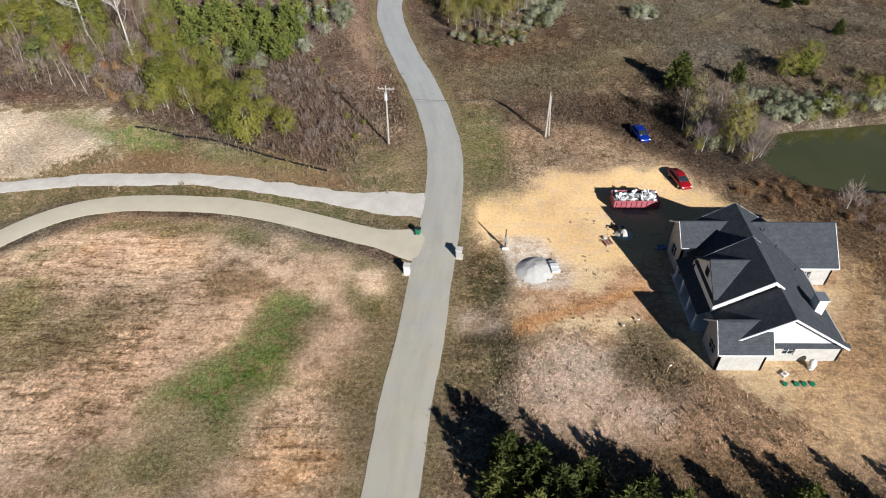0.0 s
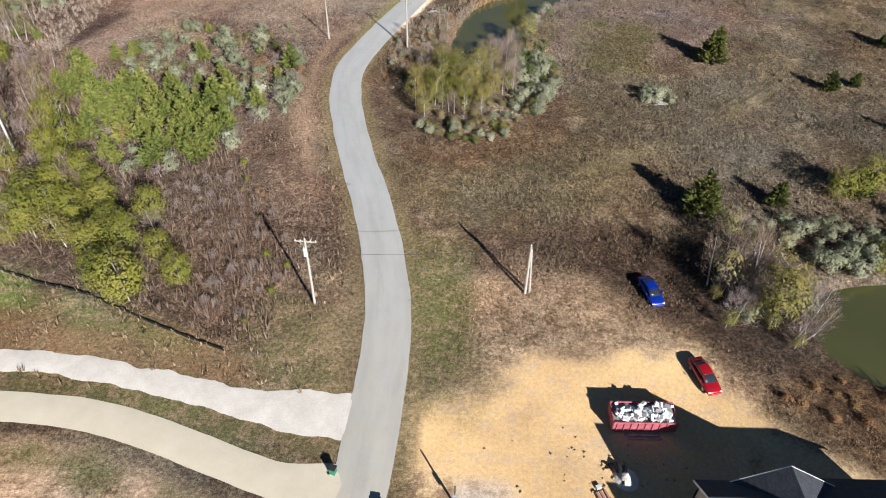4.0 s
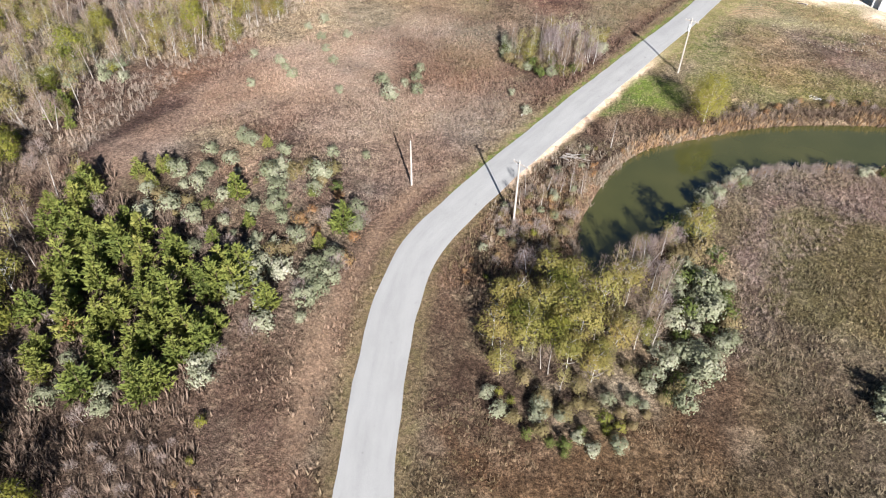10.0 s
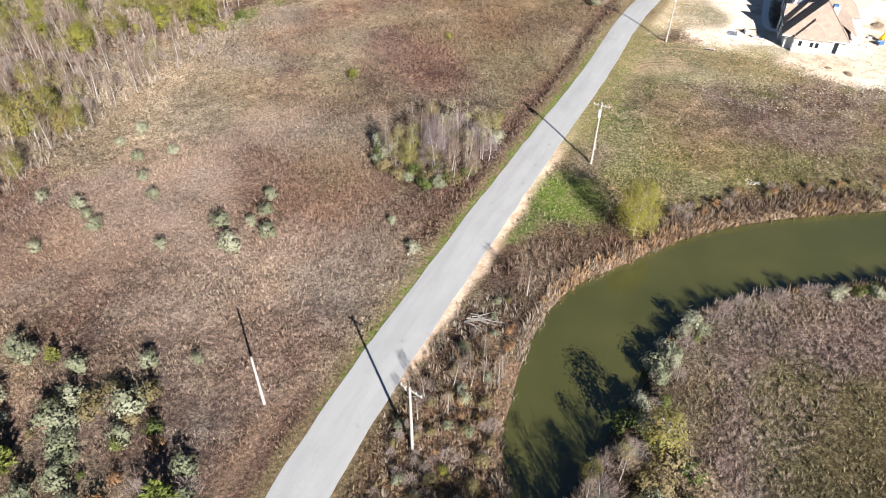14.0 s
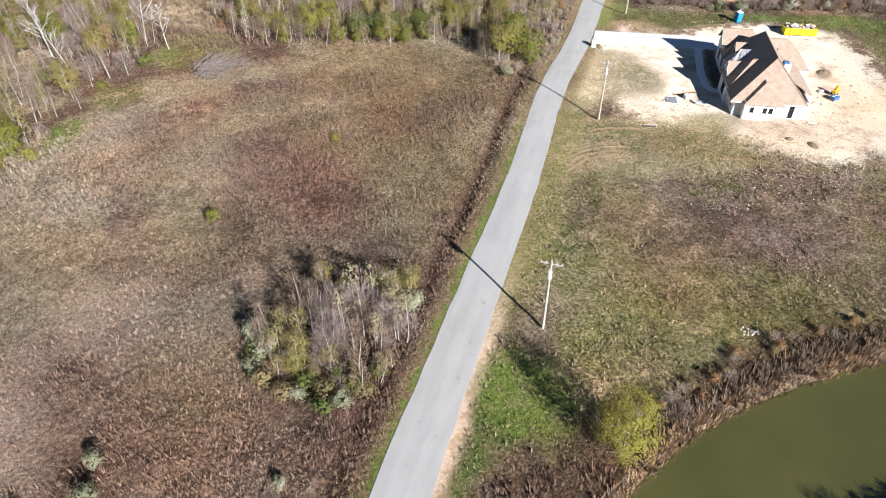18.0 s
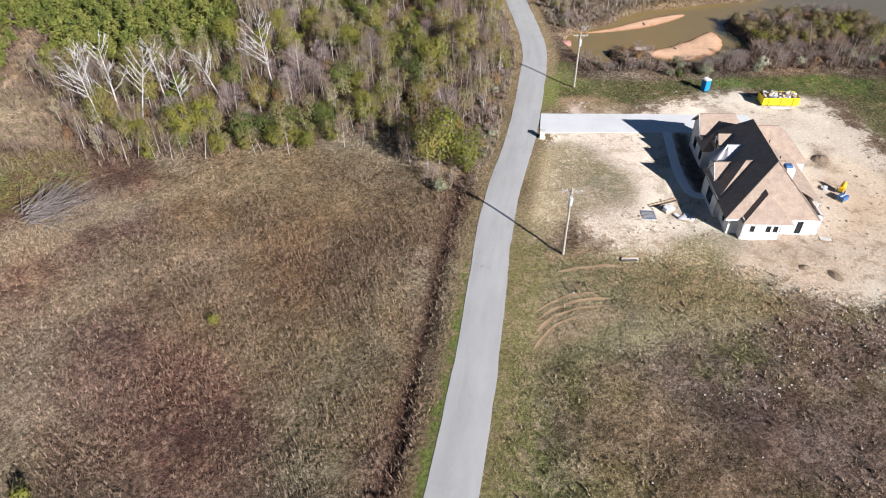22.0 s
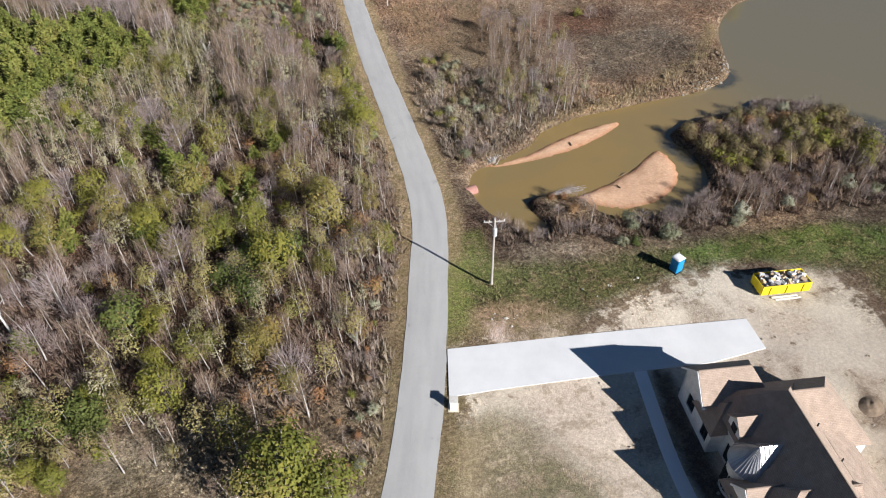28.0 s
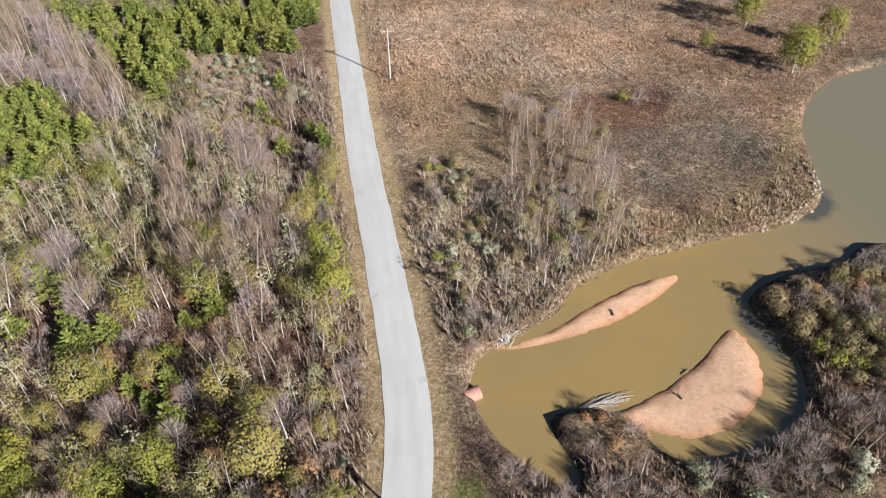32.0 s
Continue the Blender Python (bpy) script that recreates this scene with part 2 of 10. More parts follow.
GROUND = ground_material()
ASPHALT = road_material()
CONCRETE = grained("tan_concrete", (0.50, 0.44, 0.33), (0.60, 0.53, 0.41), 0.4, 0.9, 9)
GRAVEL = grained("white_gravel", (0.50, 0.45, 0.39), (0.69, 0.64, 0.57), 0.5, 0.95, 6, 0.05)
NEW_CONCRETE = grained("new_concrete", (0.56, 0.56, 0.55), (0.68, 0.675, 0.66), 0.3, 0.85, 10)
# lighter walk tone makes up for the house shade lying on it
WALK_CONCRETE = grained("walk_concrete", (0.70, 0.70, 0.69), (0.80, 0.795, 0.785), 0.3, 0.8, 10)
POLE_WOOD = grained("pole_wood", (0.31, 0.275, 0.24), (0.50, 0.455, 0.40), 1.0, 0.9, 12, 0.01, stretch=(1, 1, 0.1))
STEEL = plain("galvanised_steel", (0.45, 0.46, 0.47), 0.45, 0.7)
CERAMIC = plain("insulator_ceramic", (0.5, 0.48, 0.46), 0.3)
WIRE = plain("wire_black", (0.03, 0.03, 0.03), 0.5)
BARK = grained("bark_grey", (0.24, 0.21, 0.185), (0.46, 0.42, 0.38), 2, 0.95, 14, 0.02)
BARK_PALE = grained("bark_white", (0.36, 0.34, 0.315), (0.62, 0.59, 0.55), 1, 0.9, 8, 0.02)
BARK_BROWN = grained("bark_brown", (0.09, 0.06, 0.04), (0.19, 0.13, 0.09), 2, 0.95, 14, 0.02)
TWIG = foliage("bare_twigs", [(0.16, 0.125, 0.105), (0.27, 0.22, 0.19), (0.24, 0.175, 0.155), (0.38, 0.34, 0.30)], translucent=0)
PINE = foliage("pine_needles", [(0.085, 0.11, 0.03), (0.14, 0.165, 0.037), (0.20, 0.21, 0.05), (0.27, 0.25, 0.068)])
CEDAR = foliage("cedar_needles", [(0.045, 0.06, 0.018), (0.09, 0.105, 0.026), (0.16, 0.155, 0.04)])
LEAF_OLIVE = foliage("olive_leaves", [(0.085, 0.10, 0.02), (0.15, 0.155, 0.028), (0.235, 0.215, 0.04), (0.16, 0.165, 0.042)])
LEAF_THIN = foliage("thinning_leaves", [(0.12, 0.115, 0.03), (0.215, 0.195, 0.055), (0.31, 0.275, 0.11), (0.235, 0.17, 0.08), (0.18, 0.185, 0.05)])
LEAF_TWIG = foliage("twig_haze", [(0.10, 0.068, 0.05), (0.205, 0.145, 0.108), (0.30, 0.23, 0.165), (0.22, 0.145, 0.12), (0.27, 0.22, 0.11)], translucent=0.1)
LEAF_PALE = foliage("pale_thin_leaves", [(0.19, 0.165, 0.09), (0.28, 0.25, 0.14), (0.37, 0.33, 0.21), (0.25, 0.19, 0.13)])
LEAF_MAUVE = foliage("mauve_twigs", [(0.19, 0.145, 0.135), (0.28, 0.22, 0.205), (0.38, 0.315, 0.295)], translucent=0.1)
SAPLING = grained("sapling_bark", (0.27, 0.24, 0.215), (0.50, 0.46, 0.41), 2, 0.9, 12, 0.01)
LEAF_GOLD = foliage("golden_leaves", [(0.11, 0.115, 0.03), (0.18, 0.165, 0.04), (0.25, 0.205, 0.065), (0.22, 0.15, 0.04)])
LEAF_DULL = foliage("dull_leaves", [(0.10, 0.085, 0.04), (0.17, 0.14, 0.06), (0.25, 0.195, 0.095), (0.19, 0.13, 0.075)])
LEAF_RED = foliage("red_leaves", [(0.12, 0.02, 0.022), (0.20, 0.035, 0.035), (0.27, 0.07, 0.05)])
LEAF_WILLOW = foliage("willow_leaves", [(0.15, 0.145, 0.03), (0.23, 0.21, 0.038), (0.31, 0.27, 0.06)])
LEAF_RUST = foliage("rust_leaves", [(0.22, 0.10, 0.05), (0.30, 0.17, 0.08), (0.24, 0.19, 0.09)])
LEAF_SILVER = foliage("silver_leaves", [(0.14, 0.155, 0.085), (0.215, 0.225, 0.135), (0.31, 0.31, 0.205), (0.46, 0.44, 0.34)])
LEAF_GREEN = foliage("green_leaves", [(0.06, 0.08, 0.022), (0.10, 0.12, 0.03), (0.15, 0.155, 0.042)])
WEED_BROWN = foliage("brown_weeds", [(0.135, 0.09, 0.066), (0.235, 0.16, 0.115), (0.36, 0.275, 0.195), (0.28, 0.18, 0.125)], True, 0.2)
WEED_DUN = foliage("dun_weeds", [(0.12, 0.09, 0.053), (0.205, 0.158, 0.094), (0.315, 0.25, 0.155), (0.225, 0.162, 0.098)], True, 0.2)
WEED_TAN = foliage("tan_grass", [(0.28, 0.22, 0.13), (0.40, 0.33, 0.20), (0.55, 0.46, 0.30)], True, 0.2)
WEED_OLIVE = foliage("olive_grass", [(0.12, 0.12, 0.05), (0.19, 0.175, 0.075), (0.28, 0.245, 0.13)], True, 0.2)
WEED_RED = foliage("rust_weeds", [(0.165, 0.10, 0.07), (0.26, 0.165, 0.12), (0.36, 0.25, 0.185)], True, 0.2)
REED_PALE = foliage("pale_reeds", [(0.24, 0.195, 0.145), (0.36, 0.30, 0.23), (0.48, 0.42, 0.34)], True, 0.2, local=0.35)
# lighter than WEED_OLIVE: haze over the east meadow put into the colour
WEED_MEADOW = foliage("meadow_blades", [(0.19, 0.18, 0.085), (0.28, 0.255, 0.135), (0.38, 0.335, 0.21)], True, 0.2)
REED = foliage("reeds", [(0.33, 0.17, 0.08), (0.42, 0.27, 0.14), (0.48, 0.36, 0.22)], True, 0.2, local=0.35)
BRUSH_DARK = foliage("dark_brush", [(0.085, 0.056, 0.042), (0.165, 0.115, 0.085), (0.26, 0.195, 0.15), (0.15, 0.092, 0.068)], True, 0.2, local=0.35)
BRUSH_MAUVE = foliage("mauve_brush", [(0.11, 0.075, 0.06), (0.20, 0.14, 0.115), (0.32, 0.24, 0.20), (0.42, 0.35, 0.29)], True, 0.1, local=0.35)
BRUSH = foliage("bare_brush", [(0.17, 0.13, 0.10), (0.30, 0.24, 0.19), (0.42, 0.36, 0.29), (0.24, 0.165, 0.13)], True, 0.2, local=0.35)
RIVER = water_material("green_water", (0.055, 0.058, 0.017), (0.078, 0.076, 0.023))
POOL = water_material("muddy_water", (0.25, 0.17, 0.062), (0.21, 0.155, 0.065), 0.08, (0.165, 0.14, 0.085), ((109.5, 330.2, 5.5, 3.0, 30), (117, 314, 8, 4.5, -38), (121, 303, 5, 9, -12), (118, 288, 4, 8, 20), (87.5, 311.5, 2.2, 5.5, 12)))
PONDWATER = water_material("pond_water", (0.052, 0.055, 0.017), (0.066, 0.066, 0.022))
ROOF_DARK = shingle_material("charcoal_shingles", (0.052, 0.056, 0.064), (0.07, 0.074, 0.084))
ROOF_BROWN = shingle_material("brown_shingles", (0.345, 0.265, 0.205), (0.395, 0.305, 0.24))
BRICK_CREAM = brick_material("cream_brick", (0.44, 0.42, 0.38), (0.54, 0.51, 0.47), (0.40, 0.38, 0.35))
BRICK_WHITE = brick_material("white_brick", (0.78, 0.77, 0.74), (0.82, 0.81, 0.79), (0.66, 0.65, 0.63))
WHITE = plain("white_paint", (0.8, 0.8, 0.79), 0.6)
GLASS = plain("dark_glass", (0.02, 0.025, 0.03), 0.05, 0, 0.6)
TIN = plain("grey_metal_roof", (0.42, 0.41, 0.42), 0.35, 0.6)
RED_PAINT = plain("red_paint", (0.28, 0.006, 0.012), 0.22, 0, 0.6)
BLUE_PAINT = plain("blue_paint", (0.004, 0.02, 0.22), 0.22, 0, 0.6)
BLACK = plain("black_rubber", (0.02, 0.02, 0.02), 0.8)
CHROME = plain("wheel_alloy", (0.5, 0.5, 0.5), 0.35, 0.8)
LAMP_RED = plain("tail_lamp", (0.4, 0.01, 0.01), 0.2)
LAMP_WHITE = plain("head_lamp", (0.7, 0.7, 0.7), 0.15)
DUMP_RED = grained("faded_red_steel", (0.26, 0.055, 0.07), (0.42, 0.13, 0.15), 1.5, 0.6, 10, 0.01)
DUMP_YELLOW = grained("yellow_steel", (0.72, 0.55, 0.015), (0.85, 0.68, 0.03), 1.5, 0.5, 10, 0.01)
RUSTY = grained("dark_steel", (0.05, 0.04, 0.035), (0.13, 0.10, 0.08), 3, 0.7, 12, 0.01)
DEBRIS_WHITE = grained("white_debris", (0.5, 0.5, 0.49), (0.8, 0.8, 0.78), 2, 0.8, 12, 0.01)
DEBRIS_GREY = grained("grey_debris", (0.16, 0.15, 0.15), (0.34, 0.32, 0.31), 2, 0.8, 12, 0.01)
LUMBER = grained("lumber", (0.38, 0.26, 0.15), (0.55, 0.42, 0.27), 1.5, 0.8, 14, 0.005)
BLUE_PLASTIC = plain("blue_plastic", (0.02, 0.25, 0.55), 0.4)
BLUE_TARP = plain("blue_tarp", (0.06, 0.14, 0.30), 0.6)
GREEN_PLASTIC = plain("green_plastic", (0.01, 0.16, 0.09), 0.4)
YELLOW_PAINT = plain("machine_yellow", (0.65, 0.38, 0.01), 0.45)
STONE = grained("pale_stone", (0.42, 0.40, 0.36), (0.66, 0.63, 0.58), 2, 0.9, 10, 0.03)
CEMENT = grained("cement_heap", (0.42, 0.40, 0.37), (0.58, 0.56, 0.52), 1.2, 0.95, 8, 0.05)
ROOTS = grained("dead_roots", (0.13, 0.105, 0.095), (0.34, 0.29, 0.26), 2, 0.95, 12, 0.02)
RUT = grained("rutted_soil", (0.27, 0.185, 0.105), (0.37, 0.26, 0.16), 1.2, 0.95, 8, 0.03)
RUT_DARK = grained("dark_rut", (0.075, 0.06, 0.04), (0.13, 0.105, 0.07), 1.2, 0.95, 8, 0.03)
PIPE_RED = grained("red_clay_pipe", (0.28, 0.13, 0.10), (0.38, 0.21, 0.17), 2, 0.8, 9, 0.01)

# ---- plan helpers ----


def lattice(ix, iy, seed):
    h = (ix.astype(np.int64) * 374761393 + iy.astype(np.int64) * 668265263 + seed * 974634777) & 0x7FFFFFFF
    h = ((h ^ (h >> 13)) * 1274126177) & 0x7FFFFFFF
    return ((h ^ (h >> 16)) & 0xFFFF) / 65535.0


def vnoise(x, y, size, seed=0):
    """Smooth noise 0..1 with cells of that size in metres."""
    u, v = np.asarray(x, float) / size, np.asarray(y, float) / size
    iu, iv = np.floor(u), np.floor(v)
    fu, fv = u - iu, v - iv
    fu, fv = fu * fu * (3 - 2 * fu), fv * fv * (3 - 2 * fv)
    a, b = lattice(iu, iv, seed), lattice(iu + 1, iv, seed)
    c, d = lattice(iu, iv + 1, seed), lattice(iu + 1, iv + 1, seed)
    return (a * (1 - fu) + b * fu) * (1 - fv) + (c * (1 - fu) + d * fu) * fv


def fbm(x, y, size, seed=0, octaves=4):
    total, amp, out = 0, 1.0, 0
    for k in range(octaves):
        out = out + amp * vnoise(x, y, size / 2 ** k, seed + 17 * k)
        total += amp
        amp *= 0.55
    return out / total


def spline(ctrl, step=1.0):
    """A smooth line through the control points."""
    p = np.array(ctrl, float)
    p = np.vstack([2 * p[0] - p[1], p, 2 * p[-1] - p[-2]])
    out = []
    for i in range(1, len(p) - 2):
        n = max(2, int(np.linalg.norm(p[i + 1] - p[i]) / step))
        for k in range(n):
            t = k / n
            out.append(0.5 * (2 * p[i] + (p[i + 1] - p[i - 1]) * t + (2 * p[i - 1] - 5 * p[i] + 4 * p[i + 1] - p[i + 2]) * t * t
                              + (3 * p[i] - p[i - 1] - 3 * p[i + 1] + p[i + 2]) * t ** 3))
    out.append(p[-2])
    return np.array(out)


def rounded(ctrl, step=2.0):
    """A closed smooth outline."""
    p = list(ctrl)
    s = spline(p[-2:] + p + p[:2], step)
    d = np.linalg.norm(s - np.array(p[0]), axis=1)
    e = np.linalg.norm(s - np.array(p[-1]), axis=1)
    i = int(np.argmin(d))
    j = int(np.where(e < 1e-6)[0][-1]) if (e < 1e-6).any() else len(s)
    first = int(np.where(d < 1e-6)[0][0]) if (d < 1e-6).any() else i
    last = int(np.where(d < 1e-6)[0][-1]) if (d < 1e-6).any() else len(s)
    return s[first:last]


def inside_by(x, y, outline):
    """How far each place lies inside a closed outline, in metres; negative outside."""
    o = np.asarray(outline, float)
    best = np.full(x.shape, 1e9)
    odd = np.zeros(x.shape, bool)
    for (ax, ay), (bx, by) in zip(o, np.roll(o, -1, 0)):
        dx, dy = bx - ax, by - ay
        t = np.clip(((x - ax) * dx + (y - ay) * dy) / (dx * dx + dy * dy + 1e-12), 0, 1)
        best = np.minimum(best, (x - ax - t * dx) ** 2 + (y - ay - t * dy) ** 2)
        if ay != by:
            odd ^= ((ay > y) != (by > y)) & (x < (bx - ax) * (y - ay) / (by - ay) + ax)
    d = np.sqrt(best)
    return np.where(odd, d, -d)


def beside(x, y, line):
    """Distance from a line, with its sign: positive to the right of its way; and the distance run along it."""
    o = np.asarray(line, float)
    best, side, run = np.full(x.shape, 1e9), np.zeros(x.shape), np.zeros(x.shape)
    length = 0.0
    for (ax, ay), (bx, by) in zip(o[:-1], o[1:]):
        dx, dy = bx - ax, by - ay
        seg = math.hypot(dx, dy)
        t = np.clip(((x - ax) * dx + (y - ay) * dy) / (seg * seg), 0, 1)
        q = (x - ax - t * dx) ** 2 + (y - ay - t * dy) ** 2
        m = q < best
        best = np.where(m, q, best)
        side = np.where(m, np.sign((x - ax) * dy - (y - ay) * dx), side)
        run = np.where(m, length + t * seg, run)
        length += seg
    return np.sqrt(best) * side, run


def smooth(d, lo, hi):
    t = np.clip((d - lo) / (hi - lo), 0, 1)
    return t * t * (3 - 2 * t)


def mesh_from(name, verts, faces, mat, uv=None, shade=False):
    me = bpy.data.meshes.new(name)
    me.from_pydata([tuple(v) for v in verts], [], [tuple(f) for f in faces])
    me.materials.append(mat)
    if uv is not None:
        layer = me.uv_layers.new(name="UVMap")
        for loop in me.loops:
            layer.data[loop.index].uv = uv[loop.vertex_index]
    if shade:
        me.polygons.foreach_set("use_smooth", [True] * len(me.polygons))
    me.update()
    return me


def array_mesh(name, verts, polys, mat):
    """A mesh from arrays: vertices (n, 3), faces (m, k)."""
    verts, polys = np.asarray(verts, np.float32), np.asarray(polys, np.int32)
    me = bpy.data.meshes.new(name)
    k = polys.shape[1]
    me.vertices.add(len(verts))
    me.vertices.foreach_set("co", verts.ravel())
    me.loops.add(polys.size)
    me.loops.foreach_set("vertex_index", polys.ravel())
    me.polygons.add(len(polys))
    me.polygons.foreach_set("loop_start", np.arange(0, polys.size, k, dtype=np.int32))
    me.update(calc_edges=True)
    if mat:
        me.materials.append(mat)
    return me


# ---- plan ----
ROAD = spline([(-7.5, 0), (-6, 18), (-4.6, 29.7), (-3.4, 41), (-2.3, 48.4), (-1.1, 60.3), (-0.2, 68), (0.5, 80), (0.2, 88), (-1.3, 97.5), (-3.8, 107.5),
               (-6.9, 118), (-10.1, 131), (-11.2, 139), (-11.3, 146), (-9.3, 154.5), (-6.7, 163), (-3.5, 172.5), (3.9, 193.5), (10.8, 212.5),
               (18.5, 233.5), (27.4, 260.5), (35.2, 278.5), (41.2, 294.5), (46.3, 311), (48.9, 335), (50.7, 357.5), (54.0, 389), (58, 426), (66, 500), (90, 640)], 1.5)
LANE = spline([(-75, 30), (-68, 46), (-61.5, 58), (-57, 65), (-51.5, 70), (-45, 72.2), (-37, 72.5), (-29, 71.9), (-22, 70.2), (-15, 67.7), (-9, 65.6), (-2.45, 63.85)], 1.0)
TRACK = spline([(-90, 69), (-66, 75.2), (-52, 77.6), (-43, 78), (-36, 78.1), (-28, 77), (-19.5, 75.2), (-11, 73.2), (-2.4, 72.4)], 0.4)
RIVER_LINE = rounded([(10, 149), (8, 153), (7.3, 158), (8.1, 163), (9.2, 169), (11.5, 175), (15, 180), (20.5, 184), (27, 189), (34, 193), (46, 197.2), (60, 200.5),
                      (75, 203), (110, 207), (112, 190), (75, 186.2), (56, 186.5), (46, 184), (36, 181.5), (28.5, 177.5), (23.5, 171.5), (20.5, 165.5), (17, 159.5), (14.5, 155)])
POND_LINE = rounded([(49.5, 85), (51, 90.5), (56, 92.8), (64, 94), (76, 95.5), (90, 92), (88, 80), (74, 76.5), (64, 77.2), (56.5, 77.6), (51.5, 80)])
POOL_LINE = rounded([(54, 312), (55.6, 316.5), (61.5, 318.7), (67.3, 321), (69.5, 323.4), (76.6, 326), (85, 326.5), (93, 327), (103.5, 327.4), (110.5, 330), (114.5, 335), (117.5, 340.5),
                     (123, 349.3), (131.5, 357.3), (141, 362), (154, 364), (190, 372), (215, 340), (212, 290), (170, 279), (140, 283), (121, 286), (115, 290), (119, 302),
                     (119, 314), (116.5, 318.6), (110, 321.6), (104, 319.6), (96, 319.6), (90.2, 318), (88, 315), (88.6, 309), (86, 303), (80, 299.3), (72.5, 299.2), (69, 302),
                     (68, 306.4), (62.8, 308.6), (59.4, 307.5), (60, 301.5), (58.6, 300), (56.5, 303.5), (54.4, 307.5)])
SAND_BARS = [rounded([(57.5, 317.2), (60.4, 318.1), (65, 318.9), (70, 320.8), (77.5, 323), (84, 323.2), (81, 320.8), (73.2, 317.9), (65.7, 316.9)]),
             rounded([(84.8, 313.6), (85.2, 309), (82.5, 304.5), (77, 301.6), (71.5, 301.8), (67, 306.2), (73.5, 308.1), (79.3, 310.6)])]
YARD_ONE = rounded([(2.5, 75), (7, 75), (13.5, 79.5), (18.5, 83), (26, 83.2), (33, 83.2), (36.5, 77.5), (41, 72.5), (48, 66), (51, 58), (51, 50), (47, 42), (40, 37.5), (33, 40),
                    (27, 46), (18, 49), (10, 52), (8.6, 58), (8, 63), (3.2, 65.4)])
YARD_TWO = rounded([(41.5, 283), (56, 281.5), (69, 285), (79, 284.5), (88, 280), (88.5, 271), (86, 261), (88, 251), (82, 240), (68, 235), (60, 238), (53, 246.5), (44, 248), (38.5, 252),
                    (41, 262), (43, 270), (41, 277)])
OLD_TRACK = spline([(-70, 122), (-67.2, 135), (-65.8, 140), (-66, 146), (-64.6, 152.5), (-64, 161), (-62, 168), (-60.8, 177), (-60, 190)], 1.0)

# ---- ground ----


def axis(lo, hi, step):
    inner = np.arange(lo, hi + step * 0.5, step)
    out, d = [], step
    while len(out) < 26:
        d *= 1.32
        out.append((out[-1] if out else 0) + d)
    return np.concatenate([lo - np.array(out)[::-1], inner, hi + np.array(out)])


gx, gy = axis(-120, 165, 0.84), axis(22, 436, 0.84)
X, Y = np.meshgrid(gx, gy)
SH = X.shape
x, y = X.ravel(), Y.ravel()
wob = (fbm(x, y, 9, 3) - 0.5) * 2
wob2 = (fbm(x, y, 3, 5, 3) - 0.5) * 2
road_side, road_run = beside(x, y, ROAD[::2])
road_d = np.abs(road_side)
lane_side, _ = beside(x, y, LANE[::3])
track_side, _ = beside(x, y, TRACK[::7])
river_in = inside_by(x, y, RIVER_LINE)
pond_in = inside_by(x, y, POND_LINE)
pool_in = inside_by(x, y, POOL_LINE)
sand_in = np.maximum(inside_by(x, y, SAND_BARS[0]), inside_by(x, y, SAND_BARS[1]))
water_in = np.maximum(np.maximum(river_in, pond_in), pool_in)

cover_one = np.zeros((len(x), 3))
cover_two = np.zeros((len(x), 3))
share = np.full(len(x), 0.4)
growth = np.full(len(x), 1.0)
cover_one[:] = (0.185, 0.135, 0.095)
cover_two[:] = (0.27, 0.215, 0.145)


def lay(mask, one, two, part_two=0.4, grow=1.0):
    """Blend a ground cover in by its mask."""
    global share, growth
    k = np.clip(mask, 0, 1)
    cover_one[:] = cover_one * (1 - k[:, None]) + np.array(one) * (1.05, 1, 1.01) * k[:, None]
    cover_two[:] = cover_two * (1 - k[:, None]) + np.array(two) * (1.05, 1, 1.01) * k[:, None]
    share = share * (1 - k) + part_two * k
    growth = growth * (1 - k) + grow * k


def strew(mask, one, grow=0.3):
    """Lay a cover whose edge breaks up into patches of what lies below."""
    global share, growth
    k = np.clip(mask, 0, 1)
    on = k > 0.01
    under = cover_one * (1 - share)[:, None] + cover_two * share[:, None]
    cover_two[on] = under[on]
    cover_one[on] = np.array(one)
    share = np.where(on, 1 - k * 1.08, share)
    growth = np.where(on, growth * (1 - k) + grow * k, growth)


def region(ctrl, soft=3.0, ragged=3.0):
    d = inside_by(x, y, np.array(ctrl, float))
    return smooth(d + wob * ragged + wob2 * ragged * 0.4, -soft * 0.5, soft * 0.5)


def blob(cx, cy, rx, ry=None, turn=0.0, soft=0.5, ragged=0.5):
    ry = ry or rx
    c, s = math.cos(radians(turn)), math.sin(radians(turn))
    u, v = ((x - cx) * c + (y - cy) * s) / rx, (-(x - cx) * s + (y - cy) * c) / ry
    d = 1 - np.sqrt(u * u + v * v)
    return smooth(d + wob * ragged * 0.6 + wob2 * ragged * 0.3, -soft * 0.5, soft * 0.5)


BROWN, DARKBROWN, RUSSET, TANGRASS = (0.185, 0.135, 0.095), (0.12, 0.085, 0.06), (0.20, 0.125, 0.09), (0.32, 0.26, 0.165)
OLIVE, GREEN, LIME, STRAW = (0.15, 0.135, 0.06), (0.12, 0.14, 0.045), (0.19, 0.25, 0.06), (0.44, 0.34, 0.22)
SOIL, ORANGE, PALE, LITTER = (0.50, 0.34, 0.20), (0.56, 0.37, 0.16), (0.60, 0.52, 0.40), (0.13, 0.10, 0.075)
left, right = road_side < 0, road_side > 0
big = fbm(x, y, 24, 11)
